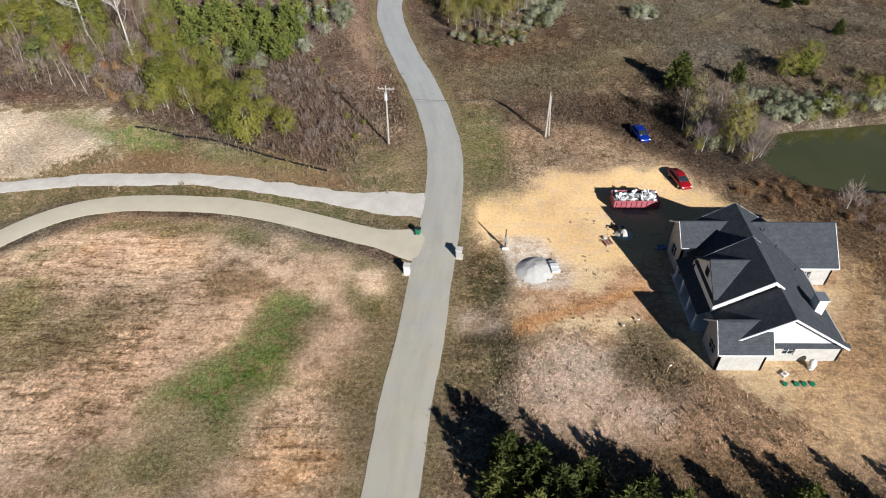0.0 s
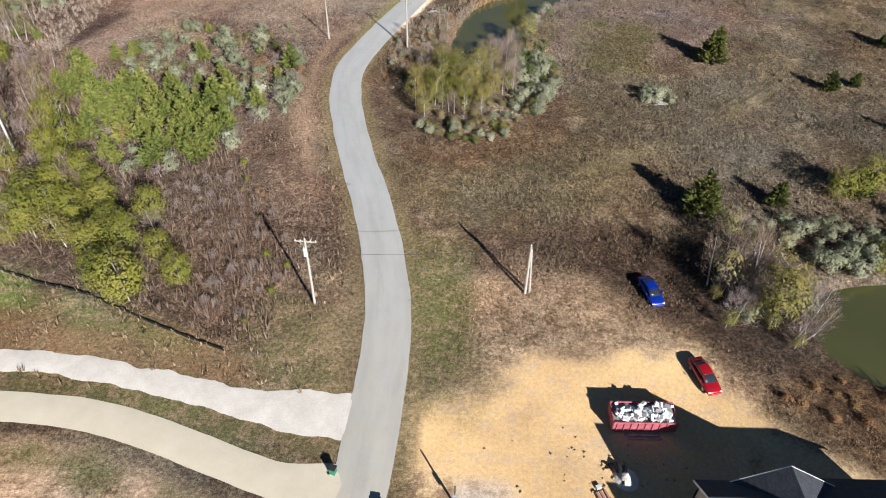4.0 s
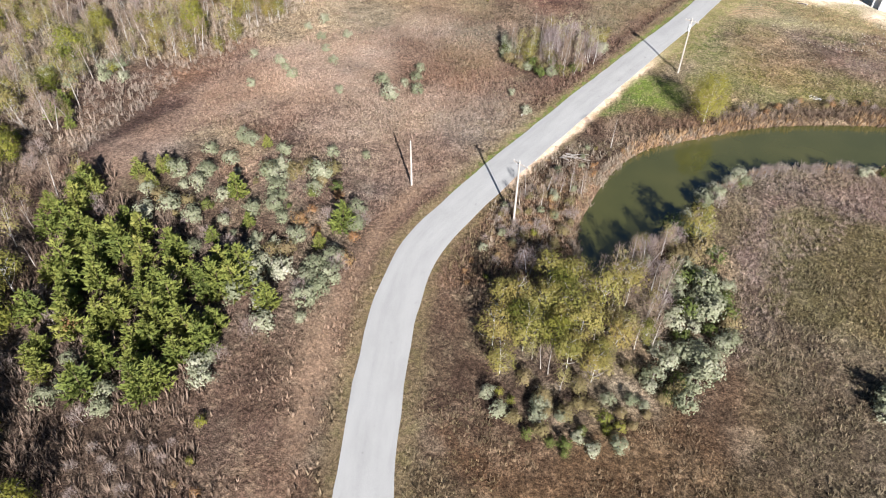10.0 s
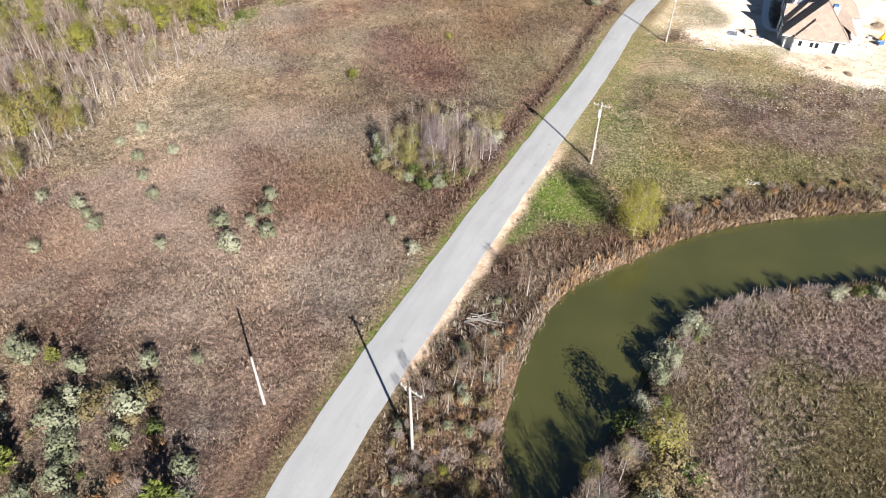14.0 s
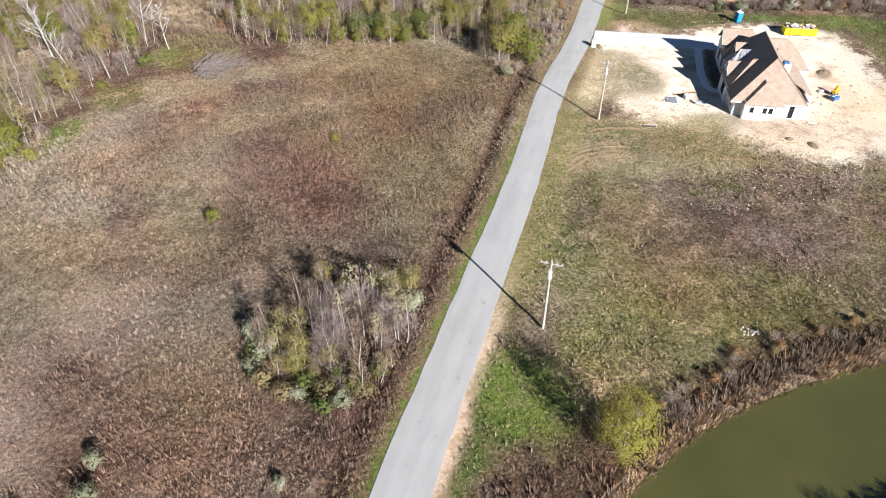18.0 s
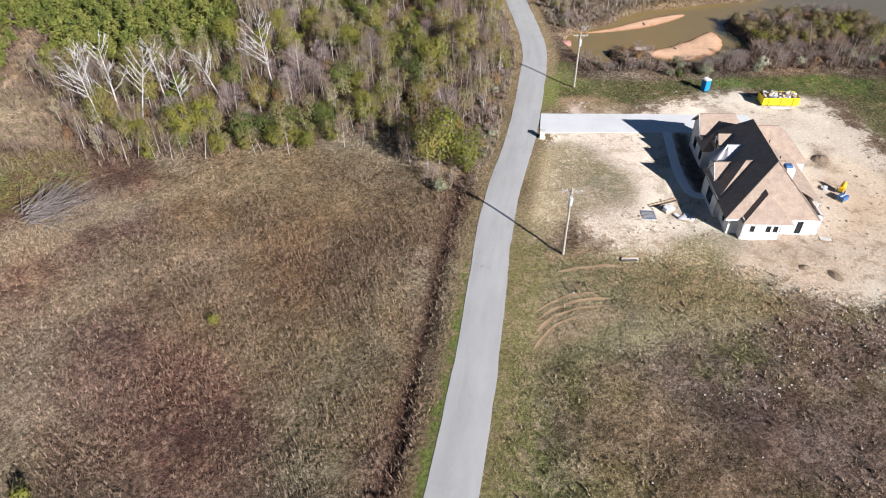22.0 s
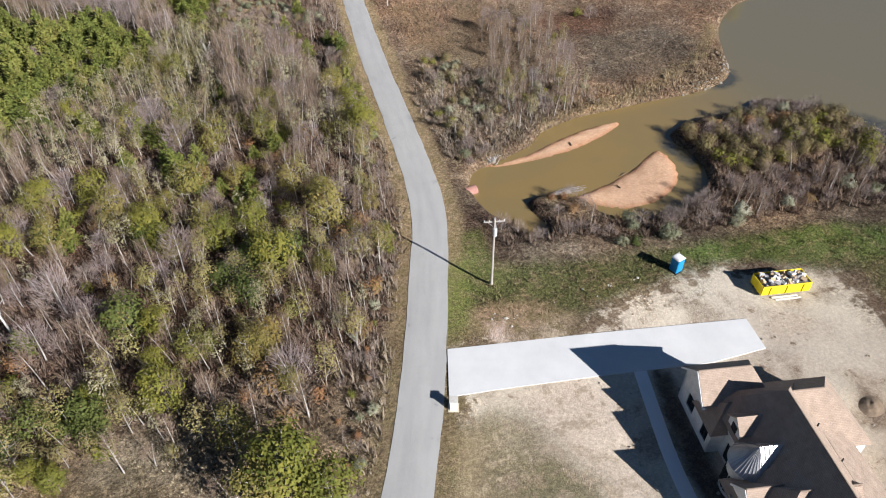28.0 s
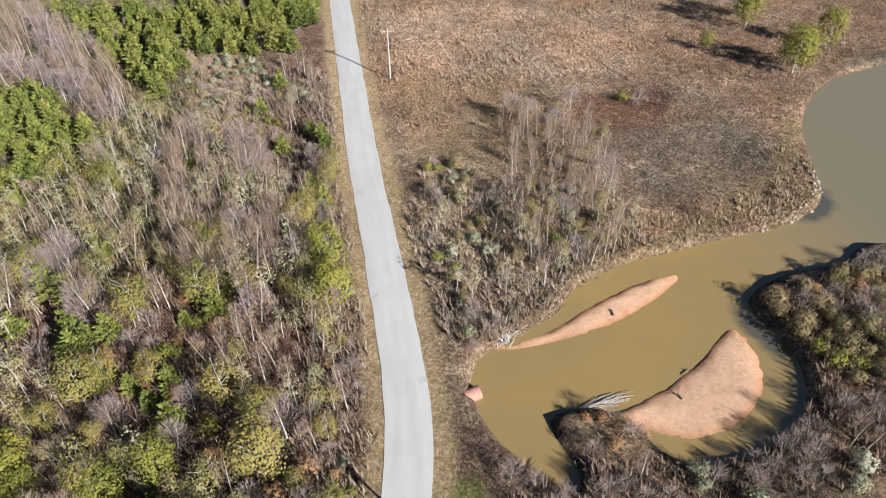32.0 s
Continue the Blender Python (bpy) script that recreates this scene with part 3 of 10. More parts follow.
# large fields
lay(smooth(big, 0.42, 0.62) * 0.8, (0.155, 0.115, 0.08), (0.24, 0.19, 0.125), 0.35)
lay(region([(-8, 150), (-64, 150), (-66, 182), (-60, 210), (-50, 252), (-30, 276), (22, 280), (33, 280), (20, 240), (3, 195)], 6), (0.165, 0.12, 0.095), (0.26, 0.205, 0.155), 0.42)
lay(blob(-32, 190, 20, 14, 30, 1.0, 1.0) * 0.8, (0.21, 0.16, 0.115), (0.31, 0.25, 0.18), 0.5)
lay(blob(-18, 232, 9, 22, -20, 1.2, 1.2) * 0.8, (0.23, 0.18, 0.12), (0.32, 0.265, 0.18), 0.5)
lay(blob(2, 236, 8, 16, -20, 1.2, 1.2) * 0.7, RUSSET, (0.27, 0.19, 0.14), 0.4)
lay(region([(10, 124), (36, 116), (60, 100), (140, 96), (140, 184), (75, 186), (45, 184), (28, 176), (20, 160)], 6), (0.155, 0.125, 0.08), (0.245, 0.20, 0.135), 0.4)
lay(blob(16, 108, 16, 12, 0, 1.0, 1.0) * 0.9, (0.15, 0.105, 0.065), (0.225, 0.17, 0.095), 0.35)
lay(blob(27, 120, 9, 8, 0, 1.0, 1.0) * 0.7, (0.155, 0.125, 0.065), (0.22, 0.17, 0.085), 0.4)
lay(smooth(right * 1.0 * (fbm(x, y, 14, 31)), 0.5, 0.7) * region([(27, 150), (26, 178), (60, 190), (60, 150)], 5) * 0.8, (0.2, 0.135, 0.12), (0.30, 0.23, 0.2), 0.4)
lay(region([(10, 200), (3, 186), (26, 190), (60, 201), (140, 212), (140, 245), (68, 240), (50, 246), (36, 250), (24, 240)], 5), (0.24, 0.21, 0.115), (0.35, 0.30, 0.19), 0.42)
lay(blob(44, 222, 18, 6, 8, 1.0, 1.0) * 0.85, (0.14, 0.10, 0.075), (0.21, 0.16, 0.125), 0.4)
lay(blob(30, 212, 9, 7, 0, 1.0, 1.0) * 0.5, GREEN, OLIVE, 0.4)
lay(smooth(fbm(x, y, 5, 41), 0.6, 0.72) * region([(35, 215), (34, 240), (70, 240), (95, 230), (95, 212)], 6) * 0.8, (0.32, 0.28, 0.2), (0.42, 0.38, 0.3), 0.4, 0.6)
# broad drifts of pale grass and dark weeds over the field west of the road
drift = fbm(x, y, 26, 301) + 0.2 * (fbm(x, y, 3, 303) - 0.5)
west_field = left * smooth(y, 150, 165) * smooth(y, 290, 280)
# mottling of the open fields
m8, m3, m15 = fbm(x, y, 8, 111, 5), fbm(x + 0.35 * y, y * 0.8, 4, 113, 4), fbm(x, y, 16, 117, 5)
lay(smooth(m8, 0.55, 0.66) * 0.75, (0.235, 0.185, 0.125), (0.36, 0.29, 0.20), 0.5)
lay(smooth(m8, 0.44, 0.34) * 0.7, (0.115, 0.075, 0.055), (0.19, 0.135, 0.10), 0.35)
lay(smooth(m15, 0.56, 0.68) * left * 0.7, (0.19, 0.115, 0.085), (0.27, 0.18, 0.135), 0.4)
lay(smooth(m3, 0.62, 0.72) * 0.6, (0.26, 0.21, 0.15), (0.38, 0.31, 0.23), 0.5)
lay(smooth(m3, 0.37, 0.28) * 0.55, (0.10, 0.07, 0.05), (0.16, 0.12, 0.085), 0.4)
# start: left field
field = region([(-90, 20), (-90, 66), (-56, 62), (-45, 69.5), (-33, 69), (-20, 66.5), (-9, 62), (-5.6, 58), (-7.5, 20)], 2.5, 1.2)
lay(field, (0.56, 0.42, 0.29), (0.25, 0.18, 0.105), 0.36, 0.8)
lay(field * smooth(fbm(x, y, 9, 121, 5), 0.5, 0.62) * 0.7, (0.26, 0.19, 0.10), (0.40, 0.29, 0.18), 0.5, 0.7)
rows_fine = 0.5 + 0.5 * np.sin((y * 0.93 + x * 0.18 + wob * 1.6) * 2 * math.pi / 1.7)
lay(field * smooth(rows_fine * fbm(x, y, 7, 51), 0.3, 0.5) * 0.8, (0.27, 0.175, 0.10), (0.17, 0.13, 0.07), 0.4, 0.6)
green_band = np.maximum(region([(-18, 56), (-23, 41), (-28, 36), (-30, 25), (-19, 25), (-18, 38), (-13, 52), (-12, 61)], 5, 3), region([(-60, 60), (-40, 70), (-22, 67), (-8, 61), (-10, 58), (-24, 63), (-40, 66), (-56, 57)], 3, 2))
lay(field * green_band * smooth(fbm(x, y, 5, 131, 5), 0.36, 0.6) * 0.9, (0.145, 0.16, 0.055), (0.27, 0.22, 0.12), 0.42, 0.8)
lay(field * blob(-21, 40, 6.5, 5, 30, 1.4, 1.4) * 0.6, (0.13, 0.19, 0.045), (0.17, 0.2, 0.06), 0.4, 0.8)
lay(field * blob(-45, 46, 9, 5, 20, 1.0, 1.2) * 0.7, OLIVE, (0.25, 0.2, 0.11), 0.4, 0.8)
lay(field * blob(-39, 62.5, 9, 3.4, -8, 0.6, 1.0) * 0.9, (0.52, 0.36, 0.22), (0.42, 0.25, 0.13), 0.4, 0.3)
lay(field * smooth(road_d, 9, 5.5) * smooth(y, 24, 60) * 0.8, (0.19, 0.17, 0.075), (0.30, 0.23, 0.13), 0.4, 0.8)
# between the lanes and up to the woods
strip = region([(-95, 68), (-95, 98), (-74, 100), (-56, 99), (-47, 91), (-36, 87), (-27, 85), (-13, 79), (-4, 88), (-3, 67), (-25, 73), (-52, 73), (-60, 66)], 2, 1.2)
lay(strip, (0.175, 0.15, 0.075), (0.29, 0.22, 0.13), 0.42, 0.8)
strew(strip * region([(-95, 78), (-60, 80), (-50, 88), (-56, 99), (-95, 100)], 7, 4), (0.53, 0.43, 0.33), 0.6)
lay(strip * blob(-46, 88.5, 7, 3.5, -35, 0.7, 0.8) * 0.9, (0.17, 0.22, 0.06), (0.24, 0.24, 0.09), 0.4, 0.7)
lay(strip * blob(-30, 81, 18, 1.8, -14, 0.8, 0.9) * 0.7, (0.26, 0.15, 0.08), (0.32, 0.21, 0.12), 0.4, 0.7)
# house one
lay(region([(3, 66), (9, 40), (26, 33), (48, 26), (62, 30), (62, 60), (52, 66), (46, 72), (34, 86), (18, 84), (6, 78)], 5, 3), (0.44, 0.30, 0.185), (0.21, 0.15, 0.09), 0.42, 0.6)
wob3 = (fbm(x, y, 5, 19, 4) - 0.5) * 2
yard_one = smooth(inside_by(x, y, YARD_ONE) + wob * 3.0 + wob3 * 2.5 + wob2 * 1.5, -3.0, 2.2)
strew(yard_one, (0.60, 0.45, 0.275), 0.15)
lay(yard_one * smooth(fbm(x, y, 7, 141, 5), 0.5, 0.62) * smooth(x, 30, 14) * smooth(y, 68, 58) * 0.6, (0.58, 0.47, 0.36), (0.5, 0.38, 0.26), 0.4, 0.3)
lay(yard_one * smooth(fbm(x, y, 6, 61), 0.46, 0.62) * smooth(y, 66, 58), (0.50, 0.33, 0.20), (0.38, 0.24, 0.13), 0.45, 0.3)
lay(blob(16.5, 53.6, 9.1, 1.2, 20, 0.7, 0.5) * 0.85, (0.47, 0.28, 0.145), (0.38, 0.21, 0.10), 0.42, 0.5)
lay(blob(16.5, 41.5, 7.5, 8.5, -20, 0.9, 1.2) * 0.8, (0.50, 0.38, 0.28), (0.36, 0.26, 0.17), 0.4, 0.45)
lay(yard_one * blob(47, 46, 10, 10, 0, 0.8, 0.8) * 0.8, (0.44, 0.295, 0.16), (0.30, 0.205, 0.115), 0.42, 0.6)
lay(blob(12.4, 61.2, 5, 5.5, 0, 0.6, 0.9) * 0.75, (0.50, 0.46, 0.40), (0.42, 0.33, 0.24), 0.4, 0.3)
lay(blob(23.4, 68.2, 3.8, 3.2, 40, 0.6, 0.8) * 0.7, (0.62, 0.56, 0.48), (0.52, 0.42, 0.3), 0.4, 0.2)
lay(blob(6, 58.5, 3.0, 5.2, 0, 0.6, 0.6), (0.17, 0.14, 0.065), (0.28, 0.21, 0.12), 0.4, 1.0)
lay(blob(5.8, 47.5, 4.0, 4.5, 0, 0.7, 0.8) * 0.85, (0.155, 0.135, 0.07), (0.24, 0.19, 0.12), 0.4, 1.0)
lay(blob(23, 46, 4.5, 5, -30, 0.7, 0.9) * 0.8, (0.17, 0.13, 0.075), (0.26, 0.19, 0.11), 0.4, 1.0)
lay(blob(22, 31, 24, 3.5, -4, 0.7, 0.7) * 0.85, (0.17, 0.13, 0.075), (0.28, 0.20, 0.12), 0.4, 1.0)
lay(blob(17, 87, 12, 5, -10, 0.9, 0.9) * 0.6, (0.33, 0.23, 0.14), (0.45, 0.33, 0.2), 0.45, 0.7)
lay(blob(16.2, 88.8, 2.2, 1.6, 0, 0.6, 0.4) * 0.9, (0.55, 0.37, 0.21), (0.45, 0.3, 0.17), 0.4, 0.2)
lay(region([(38, 74), (44, 80), (49, 77), (60, 74), (80, 72), (80, 50), (56, 48), (52, 58), (50, 66)], 3, 2) * 0.9, (0.13, 0.092, 0.055), (0.21, 0.15, 0.085), 0.4, 1.0)
# dark weeds between the yard, the meadow and the pond
lay(region([(8, 92), (20, 88), (29, 86), (35, 84), (40, 77), (48, 79), (47, 90), (44, 100), (30, 106), (12, 102)], 5, 3) * 0.9, (0.09, 0.065, 0.048), (0.15, 0.105, 0.075), 0.35)
lay(region([(40, 77), (47, 70), (56, 66), (75, 64), (80, 72), (56, 76), (49, 80)], 3, 2) * 0.8, (0.13, 0.085, 0.05), (0.22, 0.15, 0.085), 0.4)
lay(blob(20, 85.6, 9.5, 4.0, -4, 0.9, 0.9) * 0.8, (0.47, 0.37, 0.265), (0.33, 0.245, 0.16), 0.42, 0.7)
# house two
yard_two = smooth(inside_by(x, y, YARD_TWO) + wob * 3.5 + wob3 * 3.5 + wob2 * 2.0, -3.5, 2.5)
strew(yard_two, (0.66, 0.59, 0.485), 0.1)
lay(blob(42.0, 262, 3.2, 13, -18, 1.6, 1.4) * 0.7, (0.22, 0.19, 0.10), (0.58, 0.51, 0.40), 0.55, 0.7)
lay(blob(47.5, 266, 2.8, 6, -18, 1.2, 0.9) * 0.7, (0.26, 0.22, 0.13), (0.5, 0.43, 0.33), 0.45, 0.6)
lay(blob(56, 245.5, 14, 3.4, -22, 1.2, 0.9) * 0.8, (0.22, 0.20, 0.10), (0.4, 0.33, 0.23), 0.42, 0.7)
lay(yard_two * smooth(fbm(x, y, 6, 91) + 0.25 * wob2, 0.5, 0.75) * 0.6, (0.52, 0.45, 0.35), (0.40, 0.32, 0.23), 0.45, 0.35)
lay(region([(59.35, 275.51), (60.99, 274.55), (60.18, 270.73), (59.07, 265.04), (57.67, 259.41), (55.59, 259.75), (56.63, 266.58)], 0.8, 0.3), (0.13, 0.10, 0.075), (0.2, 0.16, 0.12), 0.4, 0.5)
lay(yard_two * smooth(fbm(x, y, 3, 93), 0.58, 0.74) * 0.6, (0.36, 0.30, 0.22), (0.44, 0.37, 0.28), 0.4, 0.5)
lay(yard_one * smooth(fbm(x, y, 2.6, 95), 0.66, 0.74) * 0.6, (0.38, 0.26, 0.14), (0.30, 0.2, 0.11), 0.4, 0.5)
lay(yard_two * blob(78, 252, 9, 12, 0, 0.9, 0.9) * 0.5, (0.56, 0.42, 0.27), (0.5, 0.38, 0.26), 0.4, 0.1)
turf = region([(43, 287.5), (48, 295.5), (57, 294), (72, 291.5), (92, 289.5), (112, 283), (150, 280), (150, 250), (95, 255), (90, 270), (91, 280), (80, 286), (70, 287), (56, 284.5), (48, 285)], 2.5, 1.5)
lay(turf, (0.13, 0.14, 0.055), (0.22, 0.185, 0.10), 0.38, 0.9)
lay(blob(48.5, 287.3, 5, 2.2, -10, 0.8, 0.9) * 0.8, (0.42, 0.29, 0.19), (0.30, 0.22, 0.13), 0.45, 0.3)
# woods floor
lay(region([(-130, 104), (-76, 105), (-55, 99.5), (-46, 93), (-36, 88.5), (-27, 86.5), (-14, 80.5), (-12, 92), (-20, 112), (-34, 138), (-60, 146), (-70, 180), (-130, 190)], 3, 2), (0.135, 0.10, 0.075), (0.20, 0.155, 0.115), 0.4)
lay(region([(-26, 140), (-14, 118), (-11, 95), (-13, 82), (-20, 84), (-24, 110), (-36, 140)], 5, 3) * 0.8, (0.17, 0.12, 0.09), (0.24, 0.18, 0.13), 0.4)
woods_north = region([(-140, 250), (-54, 250), (-44, 270), (-30, 277), (-2, 282), (13, 286), (21, 274), (30, 281), (36, 292), (42, 312), (45, 336), (47, 360), (50, 390), (54, 440), (54, 700), (-140, 700)], 4, 3)
lay(woods_north, (0.135, 0.09, 0.065), (0.205, 0.15, 0.108), 0.4)
lay(woods_north * smooth(y, 335, 350) * smooth(x, 44, 30) * 0.8, (0.12, 0.13, 0.055), (0.22, 0.2, 0.11), 0.4)
lay(region([(53, 330), (70, 332), (86, 328), (112, 333), (120, 348), (140, 366), (200, 372), (200, 470), (63, 470), (56, 380)], 4, 2), (0.24, 0.17, 0.115), (0.34, 0.255, 0.175), 0.42)
lay(region([(93, 355), (109, 354), (115, 344), (104, 332), (88, 336)], 6, 3) * 0.85, (0.17, 0.145, 0.105), (0.27, 0.235, 0.175), 0.4)
lay(region([(64, 420), (122, 400), (110, 377), (90, 374), (66, 384)], 7, 4) * 0.85, (0.33, 0.24, 0.165), (0.45, 0.34, 0.25), 0.45)
lay(region([(86, 367), (109, 366), (100, 354), (87, 354)], 4, 3) * 0.85, (0.12, 0.07, 0.05), (0.19, 0.12, 0.085), 0.4)
lay(region([(52, 298), (60, 297), (90, 292), (118, 288), (119, 318), (90, 319), (88, 303), (70, 298), (56, 306)], 2, 1.5), (0.16, 0.12, 0.085), (0.26, 0.20, 0.14), 0.45)
# bare spots by the woods track
lay(region([(-53, 310), (-49, 310), (-51, 326), (-53, 345), (-57, 345), (-55, 326)], 2.5, 1.5) * 0.9, (0.36, 0.27, 0.17), (0.27, 0.22, 0.12), 0.4, 0.6)
lay(blob(-46, 262, 6, 5, 30, 0.8, 0.8) * 0.8, (0.15, 0.16, 0.06), (0.22, 0.2, 0.09), 0.4)
lay(smooth(np.abs(inside_by(x, y, np.array([(-70, 140), (-66, 182), (-60, 210), (-48, 252), (-30, 275), (-90, 275), (-120, 200)])) - 0.5), 4, 1.5) * 0.6, (0.30, 0.22, 0.16), (0.38, 0.30, 0.22), 0.5)
lay(west_field * smooth(drift, 0.47, 0.56) * 0.85, (0.25, 0.205, 0.135), (0.37, 0.31, 0.215), 0.45)
lay(west_field * smooth(drift, 0.47, 0.38) * 0.6, (0.135, 0.085, 0.065), (0.20, 0.135, 0.105), 0.38)
lay(right * smooth(fbm(x, y, 14, 151), 0.5, 0.6) * region([(14, 198), (28, 194), (60, 204), (110, 212), (110, 244), (70, 240), (36, 248), (22, 236)], 5) * 0.8, (0.17, 0.18, 0.065), (0.27, 0.25, 0.125), 0.4)
lay(right * smooth(fbm(x, y, 11, 153), 0.53, 0.62) * region([(30, 210), (60, 210), (110, 216), (110, 240), (70, 238), (40, 242)], 5) * 0.75, (0.20, 0.145, 0.12), (0.29, 0.225, 0.185), 0.4)
# dark weeds and pale edges of the far left field
lay(region([(-69.6, 163), (-59.6, 178), (-47, 171), (-42, 162.5), (-55.9, 162.6), (-63.6, 156)], 5, 3) * 0.6, (0.11, 0.075, 0.06), (0.17, 0.12, 0.10), 0.35)
core_side, _ = beside(x, y, OLD_TRACK)
lay(np.exp(-((core_side + wob * 1.2) / 2.0) ** 2) * smooth(y, 128, 136) * smooth(y, 184, 172), (0.085, 0.055, 0.045), (0.13, 0.09, 0.075), 0.3)
lay(np.exp(-((core_side - 5 + wob * 1.5) / 3.2) ** 2) * smooth(y, 132, 142) * smooth(y, 186, 172) * 0.7, (0.20, 0.145, 0.115), (0.28, 0.21, 0.165), 0.4)
lay(region([(-26, 205), (-14, 200), (-6, 222), (-8, 250), (-20, 262), (-30, 250), (-24, 228)], 10, 6) * 0.7, (0.23, 0.19, 0.115), (0.34, 0.285, 0.19), 0.45)
lay(region([(-54, 232), (-42, 226), (-38, 240), (-43, 260), (-50, 252)], 7, 4) * 0.6, (0.31, 0.25, 0.18), (0.42, 0.35, 0.27), 0.45)
lay(blob(-10.5, 259, 9, 3.5, 40, 0.9, 0.9) * 0.6, (0.33, 0.25, 0.19), (0.42, 0.34, 0.26), 0.45)
lay(region([(-40, 196), (-10, 190), (2, 205), (8, 232), (-6, 240), (-36, 232)], 9, 5) * 0.6, (0.115, 0.08, 0.06), (0.17, 0.125, 0.09), 0.38)
lay(region([(8, 98), (22, 100), (36, 104), (40, 126), (30, 138), (24, 130), (8, 124)], 8, 5) * 0.55, (0.12, 0.09, 0.055), (0.18, 0.14, 0.085), 0.4)
lay(region([(40, 104), (90, 106), (95, 140), (60, 150), (40, 132)], 8, 5) * 0.5, (0.13, 0.10, 0.075), (0.20, 0.16, 0.12), 0.4)
lay(region([(26, 140), (40, 150), (60, 164), (75, 182), (46, 182), (28, 174)], 6, 4) * 0.6, (0.16, 0.115, 0.10), (0.25, 0.19, 0.165), 0.4)
lay(blob(-52.5, 250, 2.5, 5, -10, 0.7, 0.7) * 0.8, (0.15, 0.19, 0.05), (0.2, 0.21, 0.08), 0.4)
lay(region([(-45.7, 278.5), (-46.7, 287.4), (-41, 289.3), (-31.1, 285.8), (-28.9, 279.1), (-32.7, 273.2), (-38.6, 271.1), (-42.8, 271.8)], 3, 2), (0.17, 0.12, 0.065), (0.20, 0.19, 0.075), 0.5, 0.9)
lay(region([(-46.5, 276), (-46, 285), (-42, 284), (-40, 276), (-43, 272)], 3, 2) * 0.8, (0.14, 0.17, 0.05), (0.21, 0.20, 0.08), 0.4, 0.8)
lay(region([(-57.8, 310.5), (-51.5, 317.1), (-40.7, 307.6), (-35, 289), (-42.2, 290.5), (-49.8, 292)], 4, 2.5), (0.32, 0.245, 0.165), (0.24, 0.20, 0.11), 0.45, 0.7)
# patches of the tilled field: bare sand, grass swaths and the weedy road side
thin = 0.62 + 0.38 * smooth(fbm(x, y, 4, 441, 4), 0.4, 0.6)
lay(field * smooth(fbm(x, y, 12, 421, 5), 0.34, 0.5) * 0.8, (0.53, 0.395, 0.275), (0.34, 0.24, 0.15), 0.3, 0.35)
lay(field * region([(-29.7, 38.6), (-26.2, 41.4), (-22.9, 44.3), (-19.4, 48.3), (-18.2, 51.7), (-17.5, 55.3), (-13, 57.2), (-11.7, 51.7), (-13.6, 46.7), (-15.5, 43.6), (-16.2, 40.7), (-20.2, 38), (-20.4, 34.3), (-23, 30.2), (-29.5, 29.9), (-35.7, 31.3), (-32.7, 34.2), (-29.4, 35.4)], 4, 3) * 0.9 * thin, (0.135, 0.14, 0.055), (0.22, 0.195, 0.095), 0.42, 0.8)
lay(field * region([(-24.1, 41.1), (-21.1, 44.3), (-16.8, 45.5), (-16.2, 42.2), (-19.5, 39.9), (-22.1, 39)], 3, 2) * 0.85 * thin, (0.125, 0.175, 0.045), (0.22, 0.195, 0.095), 0.42, 0.7)
lay(field * region([(-51.4, 62), (-45.3, 68.6), (-29.1, 69.8), (-16.4, 66.1), (-6.5, 62.5), (-3.9, 59.7), (-4.4, 54.4), (-8.8, 48.3), (-11.9, 53.5), (-12.7, 60.2), (-20.5, 64.4), (-35.8, 66.8), (-46.5, 65.9)], 3, 2.5) * 0.95 * thin, (0.15, 0.145, 0.06), (0.22, 0.195, 0.095), 0.42, 0.8)
lay(field * region([(-56.2, 55), (-53.1, 56.9), (-47.9, 58.9), (-44.8, 54.2), (-46.2, 48.1), (-50.8, 44.9)], 4, 3) * 0.8 * thin, (0.14, 0.145, 0.055), (0.22, 0.195, 0.095), 0.42, 0.8)
lay(field * region([(-13.1, 43.6), (-8.9, 49.2), (-4.2, 57.3), (-5, 48.4), (-7, 34.9), (-8.6, 29.6), (-13.2, 29.6)], 4, 2.5) * 0.8, (0.20, 0.165, 0.08), (0.33, 0.25, 0.15), 0.42, 0.85)
lay(field * region([(-17.7, 39.4), (-12.8, 41.5), (-9.5, 38.1), (-9.6, 29.6), (-17.2, 29.6)], 4, 3) * 0.7, (0.58, 0.43, 0.30), (0.30, 0.21, 0.12), 0.42, 0.6)
lay(field * region([(-16.1, 57.2), (-13.1, 57.7), (-12.2, 53.5), (-15.1, 53)], 2, 1.6) * 0.85, (0.62, 0.49, 0.36), (0.50, 0.36, 0.24), 0.35, 0.3)
lay(field * region([(-12.7, 60.2), (-6.4, 60.2), (-6.1, 55.3), (-9.4, 54.4)], 2, 1.6) * 0.85, (0.62, 0.49, 0.36), (0.50, 0.36, 0.24), 0.35, 0.3)
lay(field * region([(-28.1, 64.3), (-18.3, 60.2), (-17.5, 57.2), (-20.6, 57.3), (-27.2, 62.2)], 2, 1.6) * 0.85, (0.62, 0.49, 0.36), (0.50, 0.36, 0.24), 0.35, 0.3)
lay(field * region([(-50.2, 65.9), (-40.5, 66.5), (-38.8, 64.8), (-47.9, 64)], 2, 1.6) * 0.85, (0.62, 0.49, 0.36), (0.50, 0.36, 0.24), 0.35, 0.3)
lay(field * region([(-17.6, 31.4), (-14, 34.3), (-9.7, 34.9), (-11.1, 29.6), (-16.7, 29.6)], 4, 4) * 0.5, (0.58, 0.37, 0.19), (0.48, 0.27, 0.12), 0.4, 0.4)
